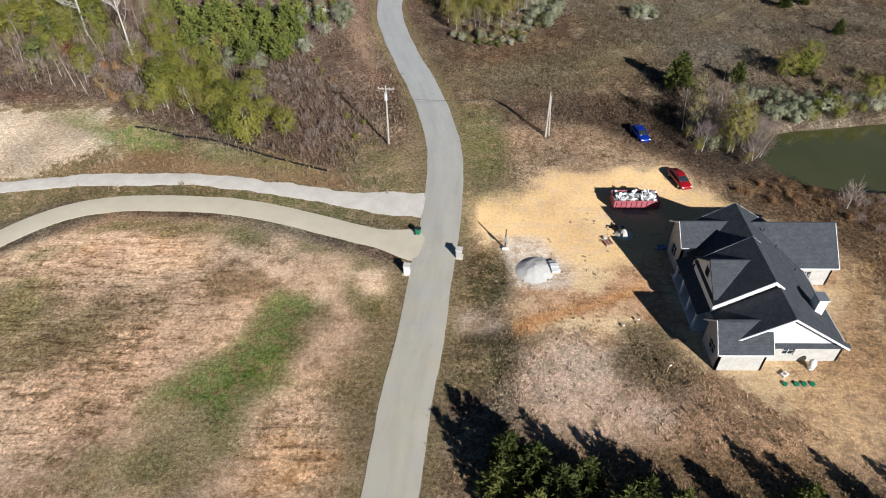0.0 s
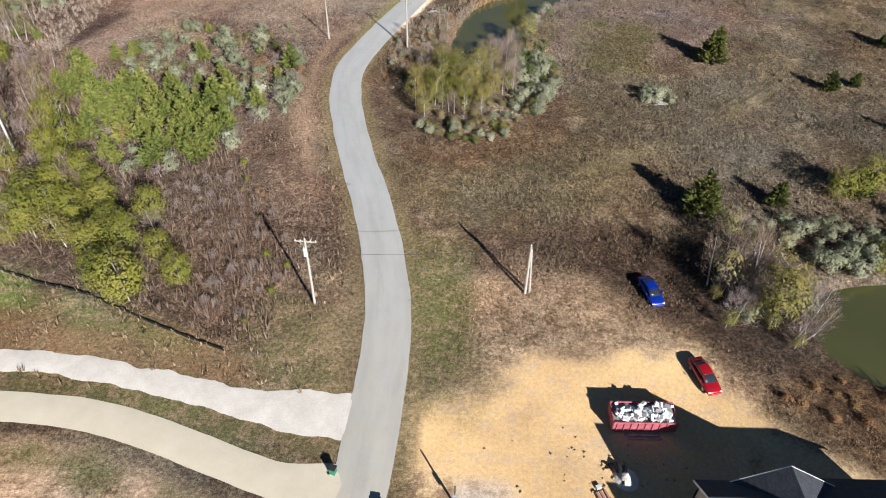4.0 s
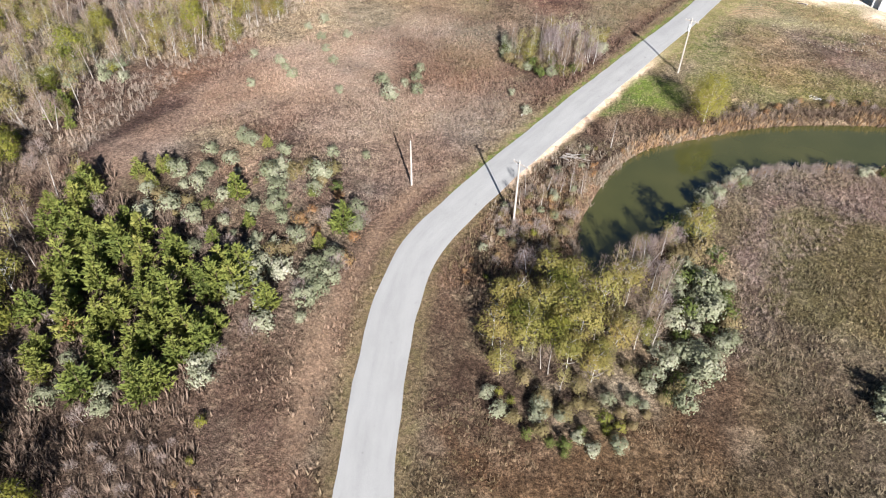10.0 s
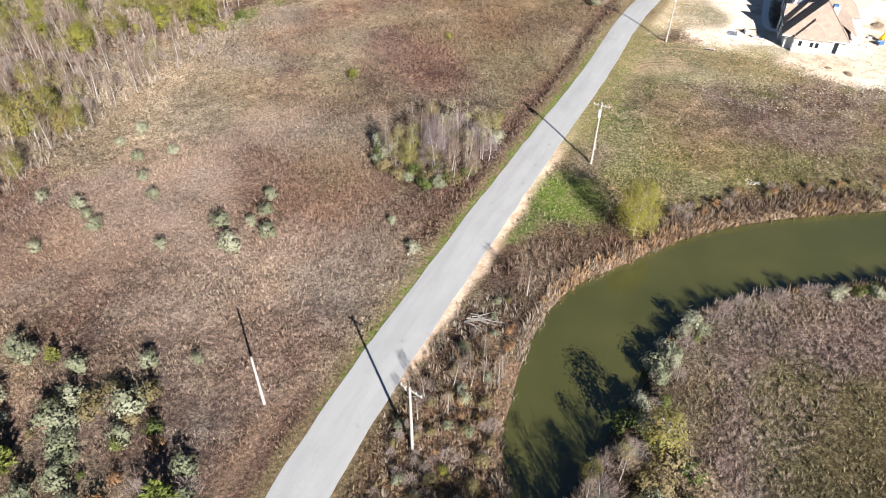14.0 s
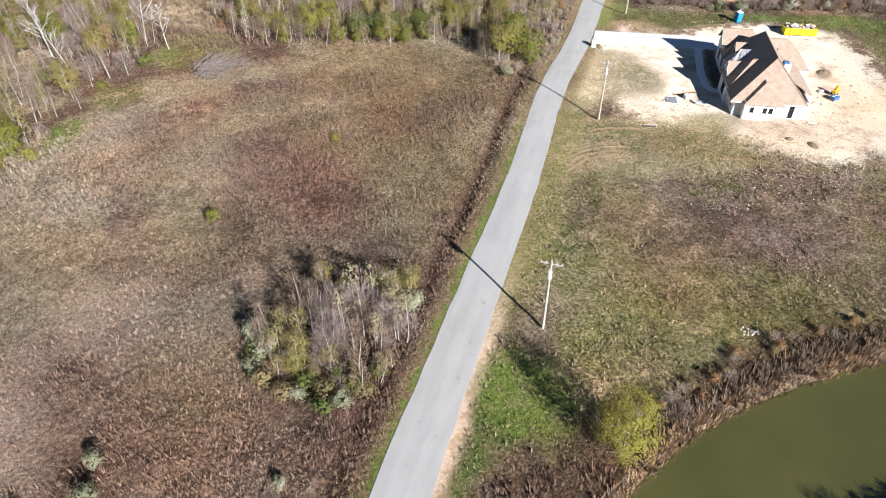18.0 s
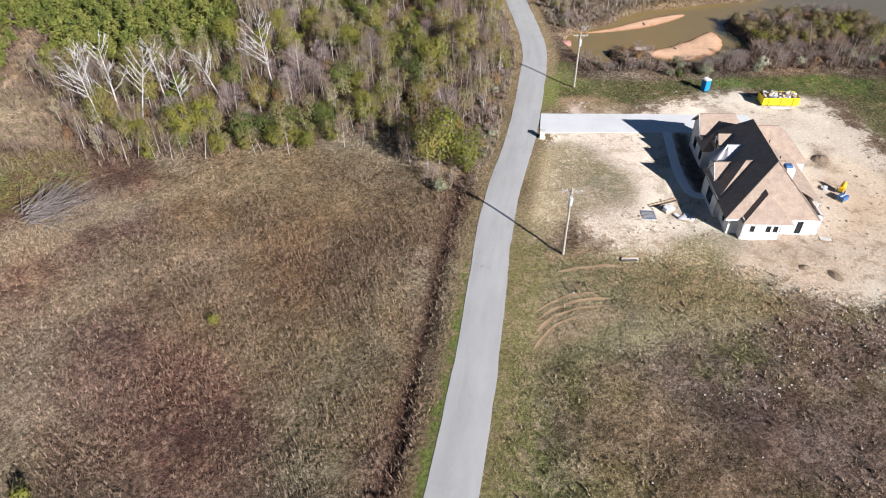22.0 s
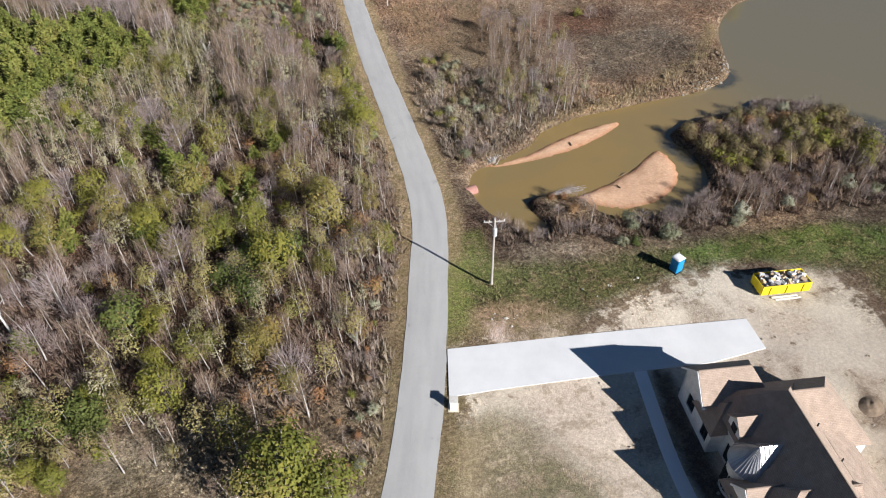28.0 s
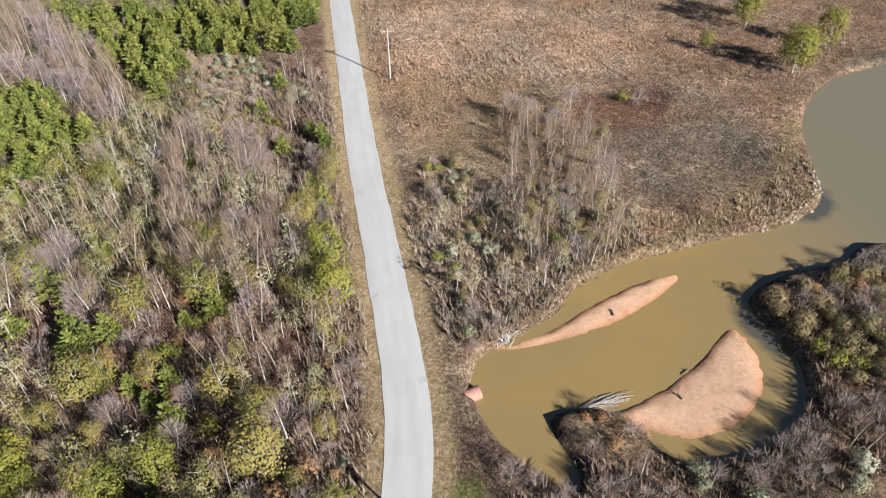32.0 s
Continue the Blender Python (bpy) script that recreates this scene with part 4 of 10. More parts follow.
# patches round the first house: yellow sand, weed islands, washed-out clay
lay(region([(2.5, 65.7), (3, 74.8), (9.5, 76.2), (14.9, 81.4), (23.6, 83.4), (31.6, 81.2), (36.9, 76.4), (39.7, 72.5), (30.8, 68.2), (26, 60.5), (15.4, 60.4), (8.8, 66.3)], 3, 1.6) * 0.85, (0.62, 0.445, 0.22), (0.60, 0.46, 0.28), 0.4, 0.12)
lay(region([(2.2, 59.8), (5, 63.5), (7.7, 60.9), (8.1, 55.4), (6, 52.5), (2.2, 52.8)], 2, 1.2) * 0.95 * thin, (0.125, 0.11, 0.05), (0.32, 0.25, 0.15), 0.42, 1.0)
lay(region([(0.3, 48), (3.1, 49.1), (7.5, 48.4), (8, 45.3), (5.4, 41.4), (0.3, 41.2)], 3, 1.6) * 0.9 * thin, (0.14, 0.125, 0.06), (0.32, 0.25, 0.15), 0.42, 1.0)
lay(region([(1.3, 52.2), (7.7, 51.8), (7.5, 48.4), (3.1, 49.1), (0.6, 48.4)], 2, 1.6) * 0.8, (0.52, 0.42, 0.32), (0.36, 0.27, 0.17), 0.4, 0.5)
lay(region([(8, 65.2), (13.6, 66.3), (15.4, 60.4), (12.5, 56.2), (8.4, 56.9)], 2, 1.6) * 0.8, (0.54, 0.49, 0.42), (0.42, 0.34, 0.25), 0.45, 0.35)
lay(region([(8, 50.9), (18.6, 54.8), (25.1, 57.9), (24.3, 55.3), (14.2, 51.7), (8.5, 48.6)], 1.6, 0.9) * 0.9, (0.56, 0.31, 0.13), (0.46, 0.24, 0.10), 0.4, 0.3)
lay(region([(7.8, 47.6), (17.7, 49.3), (18.1, 41.6), (23.8, 38.6), (15.1, 37.4), (8.6, 39.5)], 3, 3) * 0.75 * thin, (0.60, 0.47, 0.36), (0.46, 0.38, 0.28), 0.42, 0.5)
lay(region([(19.4, 50.2), (24.7, 51.9), (27.5, 46.9), (24.1, 42), (20.4, 44.2)], 3, 2.4) * 0.85 * thin, (0.16, 0.125, 0.06), (0.32, 0.25, 0.15), 0.42, 1.0)
lay(region([(35.1, 43.3), (46.6, 42.5), (47.2, 35.8), (40.6, 30.5), (34.8, 35.1)], 4, 3) * 0.8, (0.56, 0.39, 0.22), (0.42, 0.29, 0.17), 0.4, 0.4)
lay(region([(49.3, 60.6), (56.6, 62.8), (48, 45.5), (45.3, 48.6)], 4, 3) * 0.8, (0.40, 0.26, 0.13), (0.24, 0.165, 0.09), 0.45, 0.8)
lay(region([(10.4, 88.7), (23.4, 86.9), (31.1, 82.7), (23.2, 81.2), (13.9, 79.7), (7.9, 75.5)], 4, 3.5) * 0.6, (0.46, 0.35, 0.23), (0.26, 0.19, 0.12), 0.45, 0.7)
lay(region([(-67.2, 96.5), (-59.6, 98.4), (-54.2, 93.9), (-42.2, 90.6), (-41.8, 86.3), (-50.4, 86.2), (-56.4, 90.5)], 3, 2) * 0.8 * thin, (0.15, 0.20, 0.055), (0.32, 0.25, 0.15), 0.42, 0.7)
lay(region([(-39.9, 89), (-29.6, 85.9), (-15, 79.4), (-17.8, 75.9), (-28.3, 80), (-40, 80.6)], 3, 2) * 0.6, (0.20, 0.165, 0.09), (0.32, 0.23, 0.14), 0.45, 0.8)
# drifts over the field west of the road
lay(left * region([(-36.6, 241.8), (-30.3, 254.1), (-18.1, 258.2), (-6.8, 260.3), (-0.5, 250.5), (-10.2, 246.5), (-21.1, 243.1), (-25.1, 233.3), (-29.6, 230.9)], 7, 4) * 0.75, (0.25, 0.205, 0.14), (0.33, 0.28, 0.195), 0.45, 0.9)
lay(left * region([(-25.4, 247.8), (-12.4, 254.8), (-0.5, 259.3), (12.4, 260.1), (12.7, 248.5), (2.3, 244.5), (-2.9, 233.1), (-9.5, 225), (-18.2, 227.7), (-25.1, 238.2)], 8, 5) * 0.85, (0.145, 0.085, 0.07), (0.23, 0.155, 0.115), 0.4, 1.0)
lay(left * region([(-4.6, 244.6), (11.2, 248.7), (11.1, 234.4), (3.8, 219), (-0.5, 225)], 7, 4) * 0.8, (0.205, 0.18, 0.10), (0.29, 0.245, 0.155), 0.42, 0.95)
lay(left * region([(-16.4, 257.3), (-10.1, 263.7), (-2.9, 266.1), (-5.9, 257.5), (-11.7, 254.9)], 4, 3) * 0.7, (0.34, 0.25, 0.19), (0.43, 0.34, 0.26), 0.45, 0.8)
lay(left * region([(-45.4, 267.9), (-36.9, 270.8), (-19.8, 276.8), (7.1, 283.4), (14.1, 276.6), (-14, 270.2), (-29.1, 264.6), (-41.8, 257)], 5, 3) * 0.85, (0.27, 0.225, 0.15), (0.36, 0.305, 0.21), 0.42, 0.8)
lay(left * region([(-34.2, 234.6), (-25.1, 235.7), (-19.8, 222.6), (-22.5, 217), (-28.5, 217.9)], 7, 4) * 0.8, (0.215, 0.18, 0.115), (0.30, 0.26, 0.16), 0.42, 0.9)
lay(left * region([(-58.9, 223.8), (-32.8, 228), (-19.8, 209.7), (-20.4, 198.5), (-32.8, 195.9), (-48.2, 202.4)], 9, 5) * 0.5, (0.25, 0.205, 0.14), (0.36, 0.30, 0.215), 0.45, 0.8)
lay(left * region([(-38.1, 179.1), (-21.1, 184.6), (-8.6, 178.5), (-9.5, 170.2), (-24.1, 171), (-31.4, 169.4)], 8, 5) * 0.5, (0.24, 0.195, 0.125), (0.34, 0.28, 0.185), 0.45, 0.9)
lay(left * region([(-66.1, 167.9), (-53.6, 199.7), (-17.4, 215), (-9.2, 180.8), (-15.6, 158), (-27.2, 160.4), (-39.6, 170.6), (-53.8, 165.9)], 9, 5) * 0.7, (0.25, 0.195, 0.155), (0.355, 0.285, 0.23), 0.45, 0.8)
lay(left * region([(-13.2, 278.9), (1.1, 280.6), (15.5, 270.8), (24.8, 261), (21.7, 250.3), (-11, 262.2)], 6, 4) * 0.6, (0.155, 0.12, 0.072), (0.225, 0.175, 0.11), 0.42, 1.0)
# meadow east of the road: mown tan streaks, green sward, mauve weeds
lay(right * region([(18.6, 226.5), (24.2, 228.9), (25.7, 225.5), (21.9, 210.3), (14.5, 211.4)], 4, 2.5) * 0.85 * thin, (0.165, 0.18, 0.06), (0.32, 0.25, 0.15), 0.42, 0.85)
lay(right * region([(28.4, 250.8), (40.8, 250.1), (53.1, 242.1), (58.7, 235.7), (45, 232.8), (34.5, 232.6), (24.8, 231.4), (21.9, 232.7)], 5, 3) * 0.8, (0.31, 0.275, 0.165), (0.24, 0.22, 0.11), 0.45, 0.55)
lay(right * region([(25.6, 239.8), (33.4, 241.8), (36.9, 239.1), (33.2, 236.6), (26.8, 233.8), (24.4, 235.1)], 3, 2) * 0.75, (0.46, 0.36, 0.23), (0.33, 0.26, 0.15), 0.45, 0.5)
lay(right * region([(37.6, 223.6), (49.7, 222.6), (58.2, 219), (53, 211.5), (44.5, 213.5), (37.4, 216.5)], 5, 4) * 0.75, (0.165, 0.115, 0.095), (0.25, 0.185, 0.155), 0.4, 1.0)
lay(right * region([(26.6, 228.5), (38, 227.6), (40.3, 218.8), (36.2, 208.2), (22.4, 210.3)], 6, 4) * 0.6, (0.20, 0.165, 0.10), (0.29, 0.24, 0.16), 0.42, 0.95)
lay(right * region([(16.1, 215.9), (31, 211.2), (48, 213.1), (59.7, 213.8), (53.1, 203.1), (38.7, 200.2), (26.2, 196.3), (17, 203.4)], 7, 4) * 0.55, (0.185, 0.18, 0.075), (0.27, 0.24, 0.125), 0.42, 0.9)
lay(right * region([(43.7, 222), (59.2, 223.9), (63.6, 220.3), (59.7, 213.8), (48, 213.1)], 5, 4) * 0.5, (0.21, 0.155, 0.12), (0.31, 0.24, 0.19), 0.42, 0.9)
# ground round the second house
lay(region([(37.2, 276.5), (42.7, 275.4), (46.6, 270.7), (49.6, 265.1), (48, 261.5), (43.6, 258.4), (37.2, 259.4), (33.3, 256.1), (29.6, 256.4)], 3, 2) * 0.9 * thin, (0.25, 0.225, 0.125), (0.46, 0.40, 0.28), 0.42, 0.5)
lay(region([(40.5, 268.4), (47.8, 267.2), (46.8, 261.9), (41.2, 259.7), (37.4, 262.8)], 3, 2) * 0.7 * thin, (0.21, 0.195, 0.10), (0.32, 0.25, 0.15), 0.42, 0.6)
lay(region([(36.3, 274.5), (40, 274.2), (37.8, 268), (33.4, 257.9), (29.6, 256.4)], 2.5, 1.2) * 0.75, (0.38, 0.31, 0.20), (0.30, 0.26, 0.14), 0.42, 0.35)
lay(region([(44.9, 276.8), (52.4, 276.1), (54.6, 271), (51, 263.1), (48, 259.7), (49.2, 265.7), (46.6, 270.7)], 3, 2) * 0.85, (0.66, 0.60, 0.50), (0.50, 0.44, 0.34), 0.36, 0.2)
lay(region([(37.2, 258.6), (45.3, 257.4), (48.7, 253), (47.4, 249.9), (42.7, 248.2), (39.6, 251.4), (34.9, 254.1)], 3, 2.4) * 0.8 * thin, (0.64, 0.58, 0.47), (0.46, 0.38, 0.28), 0.42, 0.4)
lay(region([(28.5, 252.8), (34.6, 253.5), (39.2, 250.7), (45.8, 246.5), (53.6, 244.3), (56.3, 238.4), (53, 234.8), (25.5, 244.7)], 4, 2.5) * 0.8 * thin, (0.19, 0.175, 0.085), (0.32, 0.25, 0.15), 0.42, 0.8)
lay(region([(47.5, 249.5), (52.1, 251), (57.9, 248.9), (53.6, 244.3), (48, 247)], 3, 2) * 0.7 * thin, (0.24, 0.22, 0.11), (0.46, 0.40, 0.28), 0.42, 0.6)
lay(turf * region([(85.1, 277.4), (91.6, 278), (91.4, 263), (82.4, 254.4), (82, 259.7), (83.2, 268.6)], 3, 2) * 0.6, (0.15, 0.20, 0.055), (0.24, 0.23, 0.10), 0.4, 0.8)
lay(turf * region([(69.8, 294.8), (82.3, 292.9), (101.6, 286.1), (96.2, 280.8), (84.5, 283.8), (67.8, 291.4)], 2, 1.5) * 0.7, (0.13, 0.19, 0.045), (0.21, 0.22, 0.085), 0.4, 0.8)
lay(region([(42.4, 289.4), (52.9, 287.7), (56.3, 284.6), (53, 282.1), (44.6, 284.4), (41.6, 287)], 2.5, 1.6) * 0.75, (0.33, 0.255, 0.165), (0.23, 0.19, 0.10), 0.45, 0.5)
lay(region([(45.5, 287), (47.8, 286.6), (46.6, 283.8), (44.7, 284.5)], 1.2, 0.8) * 0.8, (0.56, 0.47, 0.40), (0.46, 0.36, 0.27), 0.4, 0.2)
lay(region([(46.8, 302.9), (51.2, 303.2), (48.8, 293.1), (42.7, 290.3)], 2, 1.2) * 0.7, (0.17, 0.205, 0.06), (0.26, 0.24, 0.11), 0.4, 0.7)
lay(region([(67.4, 272.1), (73.9, 271.5), (80.4, 265.3), (81.5, 266.4), (74.7, 272.4)], 1.5, 1) * 0.6, (0.45, 0.36, 0.26), (0.34, 0.26, 0.18), 0.4, 0.4)
lay(region([(78.4, 266.7), (78.5, 264.3), (76.2, 260.8), (75.3, 262.2)], 1.5, 1.2) * 0.8, (0.16, 0.12, 0.085), (0.30, 0.235, 0.17), 0.4, 0.6)
lay(region([(61.7, 246.1), (66.3, 245.8), (64.4, 242.3), (60.5, 241.7), (60.1, 243.9)], 2, 2) * 0.5, (0.26, 0.195, 0.13), (0.42, 0.33, 0.23), 0.45, 0.5)
lay(region([(76.4, 255.6), (80.2, 252.3), (71.5, 243.9), (71.3, 248.7)], 4, 3) * 0.55, (0.58, 0.45, 0.30), (0.46, 0.36, 0.25), 0.4, 0.2)
lay(region([(57.1, 248.8), (67.9, 248.3), (75, 247.3), (71.9, 239.6), (63.6, 236.3), (59.9, 238.3), (58.1, 242), (54.1, 244.1)], 4, 3) * 0.8, (0.62, 0.53, 0.41), (0.46, 0.37, 0.26), 0.38, 0.25)
lay(region([(34.9, 271), (39.3, 267.4), (41.2, 259.7), (34.5, 253.2), (27.9, 251.7)], 3, 2) * 0.75, (0.36, 0.315, 0.20), (0.47, 0.41, 0.29), 0.42, 0.4)
lay(region([(5.1, 74.2), (7.3, 82.6), (9.1, 93.6), (16.6, 96.6), (26.1, 94.1), (30.1, 90.2), (32.6, 84.3), (26.4, 83), (16.6, 80.6), (10.5, 74.3)], 4, 3) * 0.8, (0.42, 0.315, 0.21), (0.25, 0.18, 0.11), 0.42, 0.7)
lay(region([(3.5, 93.5), (10, 96.4), (10.7, 84.9), (6.4, 72.3), (4.1, 72.3)], 3, 2) * 0.7, (0.16, 0.165, 0.065), (0.25, 0.21, 0.12), 0.42, 0.8)
lay(region([(-48.8, 73.1), (-36.4, 75.8), (-20.9, 74.6), (-7.8, 68.4), (-4.4, 66.8), (-4.9, 65.1), (-10.1, 66.7), (-21.5, 71.7), (-35.4, 73.3), (-47.4, 70.3)], 2, 1.2) * 0.8, (0.155, 0.155, 0.065), (0.27, 0.21, 0.12), 0.42, 0.8)
lay(region([(-52.9, 81.2), (-44.5, 83.6), (-22.4, 80.8), (-14.6, 77.8), (-21.7, 78.1), (-37.3, 78.3), (-50.8, 77)], 3, 2) * 0.6, (0.30, 0.185, 0.10), (0.24, 0.17, 0.10), 0.42, 0.7)
lay(region([(34.1, 167.6), (39.5, 169.7), (49.3, 168.1), (42.4, 147.4), (31.4, 145.8), (29.1, 152.7)], 4, 3) * 0.8, (0.145, 0.13, 0.07), (0.225, 0.20, 0.12), 0.42, 0.95)
lay(region([(23.6, 406.5), (36.5, 400.1), (42.9, 387), (38.6, 367.6), (30, 364), (25, 380.4)], 5, 3) * 0.9, (0.36, 0.27, 0.20), (0.27, 0.23, 0.13), 0.45, 0.8)
lay(region([(62.1, 383.6), (69.8, 378.6), (65.2, 353.7), (54.9, 340.2), (56.5, 352.7)], 4, 3) * 0.6, (0.36, 0.27, 0.165), (0.25, 0.19, 0.11), 0.45, 0.9)
lay(region([(69.5, 323.8), (92.7, 328.8), (111.6, 337.6), (123.2, 350), (120.4, 350.9), (106.3, 337.5), (88.9, 329.9), (71.7, 326.9)], 2.5, 1.6) * 0.7, (0.33, 0.27, 0.155), (0.22, 0.19, 0.10), 0.45, 0.9)
# verges and weeds of the middle stretch
lay(region([(-1.5, 108.3), (1.2, 103.1), (6.7, 98.6), (10.4, 97.4), (9.6, 90.2), (5.3, 88.5), (2.6, 92.3)], 4, 2.5) * 0.7, (0.18, 0.18, 0.08), (0.27, 0.23, 0.135), 0.42, 0.85)
lay(region([(-2.8, 116.6), (12.5, 120.4), (26.6, 128.1), (34.6, 120.4), (30.9, 106), (12.8, 100.8), (1, 104.8)], 8, 5) * 0.5, (0.175, 0.15, 0.085), (0.26, 0.21, 0.13), 0.42, 0.9)
lay(region([(-1.2, 121.4), (9.4, 123.8), (24.5, 130.6), (29.2, 123.4), (16.9, 116.4), (2.6, 114.9)], 5, 4) * 0.55, (0.17, 0.105, 0.06), (0.25, 0.165, 0.10), 0.42, 1.0)
lay(region([(10.9, 100.6), (23.1, 105.2), (34.1, 102.9), (36, 95.5), (18.5, 91.1), (11.8, 93.2)], 6, 4) * 0.5, (0.13, 0.085, 0.06), (0.21, 0.145, 0.105), 0.4, 1.0)
lay(region([(40.5, 144.2), (79.4, 167.2), (62, 123.2), (47.7, 111.3), (38.3, 120.8)], 8, 5) * 0.5, (0.19, 0.165, 0.12), (0.28, 0.245, 0.18), 0.42, 0.95)
lay(region([(26.1, 151.4), (30.8, 170.5), (55.4, 178.2), (81.3, 174), (61.6, 163.1), (34.5, 145.2)], 5, 3) * 0.6, (0.21, 0.15, 0.13), (0.32, 0.25, 0.215), 0.42, 1.0)
lay(region([(-21.3, 139.2), (-17.5, 146.5), (-13.9, 138.4), (-10.5, 118.1), (-14.2, 117.7), (-20.6, 130)], 5, 3) * 0.6, (0.25, 0.185, 0.13), (0.34, 0.265, 0.19), 0.42, 0.7)
lay(region([(-18, 101.2), (-8.4, 111.6), (-4.6, 95.9), (-4.9, 91.5), (-9.9, 95.4)], 6, 4) * 0.5, (0.16, 0.115, 0.085), (0.24, 0.18, 0.13), 0.42, 1.0)
lay(region([(-8.4, 87.2), (-6.9, 92.8), (-4.6, 93), (-2, 80.7), (-7, 80.2)], 4, 2.5) * 0.6, (0.36, 0.275, 0.175), (0.22, 0.18, 0.10), 0.5, 0.7)
# worn tracks, the open field north, the bend
lay(region([(-16.3, 148.1), (-15.1, 146.8), (-16.8, 136.1), (-15.3, 126.4), (-13.6, 117.7), (-14.9, 117.6), (-17.1, 127.6), (-18.5, 137.1)], 1.3, 1.3) * 0.8, (0.36, 0.265, 0.185), (0.27, 0.19, 0.13), 0.45, 0.4)
lay(region([(76.1, 158.7), (73.4, 152), (61, 138.7), (50.5, 129.3), (35.7, 118.3), (26.8, 115.2), (27, 117.4), (34.7, 120.6), (50.1, 131.9), (61.2, 141.7)], 2.2, 2.5) * 0.4, (0.25, 0.22, 0.125), (0.18, 0.16, 0.09), 0.45, 0.4)
lay(region([(-38.2, 88.3), (-32.7, 85.8), (-26.7, 83), (-20.2, 80.7), (-23.8, 80.4), (-30.4, 82.6), (-34.9, 82.8)], 2, 1.2) * 0.8, (0.175, 0.185, 0.07), (0.26, 0.225, 0.12), 0.42, 0.6)
lay(region([(-34.9, 82.8), (-30.4, 82.6), (-23.8, 80.4), (-15.4, 79), (-31.7, 77.5)], 3, 2) * 0.6, (0.27, 0.20, 0.115), (0.20, 0.165, 0.085), 0.42, 0.6)
lay(region([(-50.5, 192.3), (-45.8, 188.3), (-50.8, 175), (-53.3, 160.1), (-56, 144.4), (-61.4, 134.5), (-59.9, 126.3), (-64.9, 132.2), (-67, 141.4), (-64.3, 153.5), (-61, 167.8), (-58.1, 182.4)], 3, 2) * 0.75, (0.27, 0.195, 0.145), (0.19, 0.13, 0.095), 0.42, 0.8)
lay(region([(-52.6, 187.7), (-45.2, 195.2), (-36, 214.3), (-27.8, 216.7), (-29.7, 198.1), (-32.5, 180), (-46.1, 174.1), (-53.3, 177.7)], 6, 4) * 0.6, (0.38, 0.30, 0.225), (0.29, 0.21, 0.155), 0.42, 0.7)
lay(region([(-9.4, 145.1), (-7.4, 154.9), (-2, 166.7), (5.6, 171.7), (8.7, 164.7), (7, 153.4), (8.6, 147.1), (-1, 141.1), (-8, 140.1)], 4, 3) * 0.75, (0.21, 0.135, 0.085), (0.135, 0.09, 0.055), 0.42, 1.0)
lay(region([(-23.2, 281.5), (-6.7, 283.1), (15.1, 275), (23.1, 267.9), (14.7, 238.3), (-17.2, 248.1)], 7, 5) * 0.6, (0.20, 0.155, 0.085), (0.275, 0.21, 0.125), 0.42, 0.95)
lay(region([(75.7, 381.2), (88.8, 368.4), (77.2, 340.4), (63.7, 332.7), (51.9, 322.3), (55.9, 341.7)], 4, 3) * 0.6, (0.30, 0.24, 0.155), (0.22, 0.18, 0.10), 0.42, 0.9)
# reddish weeds, darkened for the shade between their stalks
lay(region([(-37.3, 206.3), (-22.2, 198), (-15.4, 198.4), (-7, 194.6), (0.8, 191), (-2.2, 185.5), (-29.6, 186.8)], 5, 5) * 0.85, (0.15, 0.098, 0.07), (0.23, 0.155, 0.11), 0.42, 1.0)
lay(region([(-26.6, 214.8), (-18.1, 212.4), (-13.1, 202), (-13.7, 194.9), (-19.5, 193.9), (-24.6, 202.5)], 5, 5) * 0.5, (0.26, 0.22, 0.14), (0.19, 0.15, 0.09), 0.42, 0.9)
lay(region([(24.6, 189.3), (27.2, 195.6), (34.1, 199.6), (39.5, 202.5), (56, 205.1), (53.7, 201), (48, 198.2), (37.7, 195.1), (29.4, 190.9)], 2.5, 2) * 0.75, (0.16, 0.105, 0.07), (0.10, 0.07, 0.048), 0.42, 1.0)
lay(region([(8.2, 190.1), (17.1, 192.1), (24.6, 189.3), (24.4, 187), (19.8, 184.9), (7.3, 185.5)], 3, 2) * 0.75, (0.20, 0.13, 0.085), (0.115, 0.078, 0.052), 0.42, 1.0)
lay(region([(10.8, 200.8), (12.8, 202.2), (15.1, 193.5), (11.4, 189.9), (6.3, 185.5), (4.8, 185.6), (7.8, 192.6)], 2, 1.5) * 0.8, (0.11, 0.19, 0.035), (0.19, 0.20, 0.075), 0.4, 0.7)
lay(region([(-30.4, 42.5), (-23.4, 47.6), (-21.2, 54.9), (-19.3, 57.4), (-13.6, 53.5), (-17.1, 45.1), (-22.2, 38.6), (-28.3, 38.5)], 3, 2.5) * 0.8, (0.10, 0.17, 0.032), (0.20, 0.185, 0.08), 0.42, 0.8)
lay(region([(33, 168.3), (39.7, 170.6), (49.6, 169), (42.4, 147.4), (30.4, 145.7), (28.8, 153.9)], 5, 4) * 0.8, (0.15, 0.135, 0.06), (0.225, 0.20, 0.105), 0.42, 0.95)
lay(region([(38.4, 275.2), (51, 285.6), (73, 286.9), (94.2, 283.4), (97.8, 268.7), (73.4, 233.5), (63.7, 240.2), (51.1, 249.2), (35.1, 253.3)], 4, 3) * 0.14, (0.37, 0.325, 0.26), (0.30, 0.255, 0.19), 0.42, 0.3)
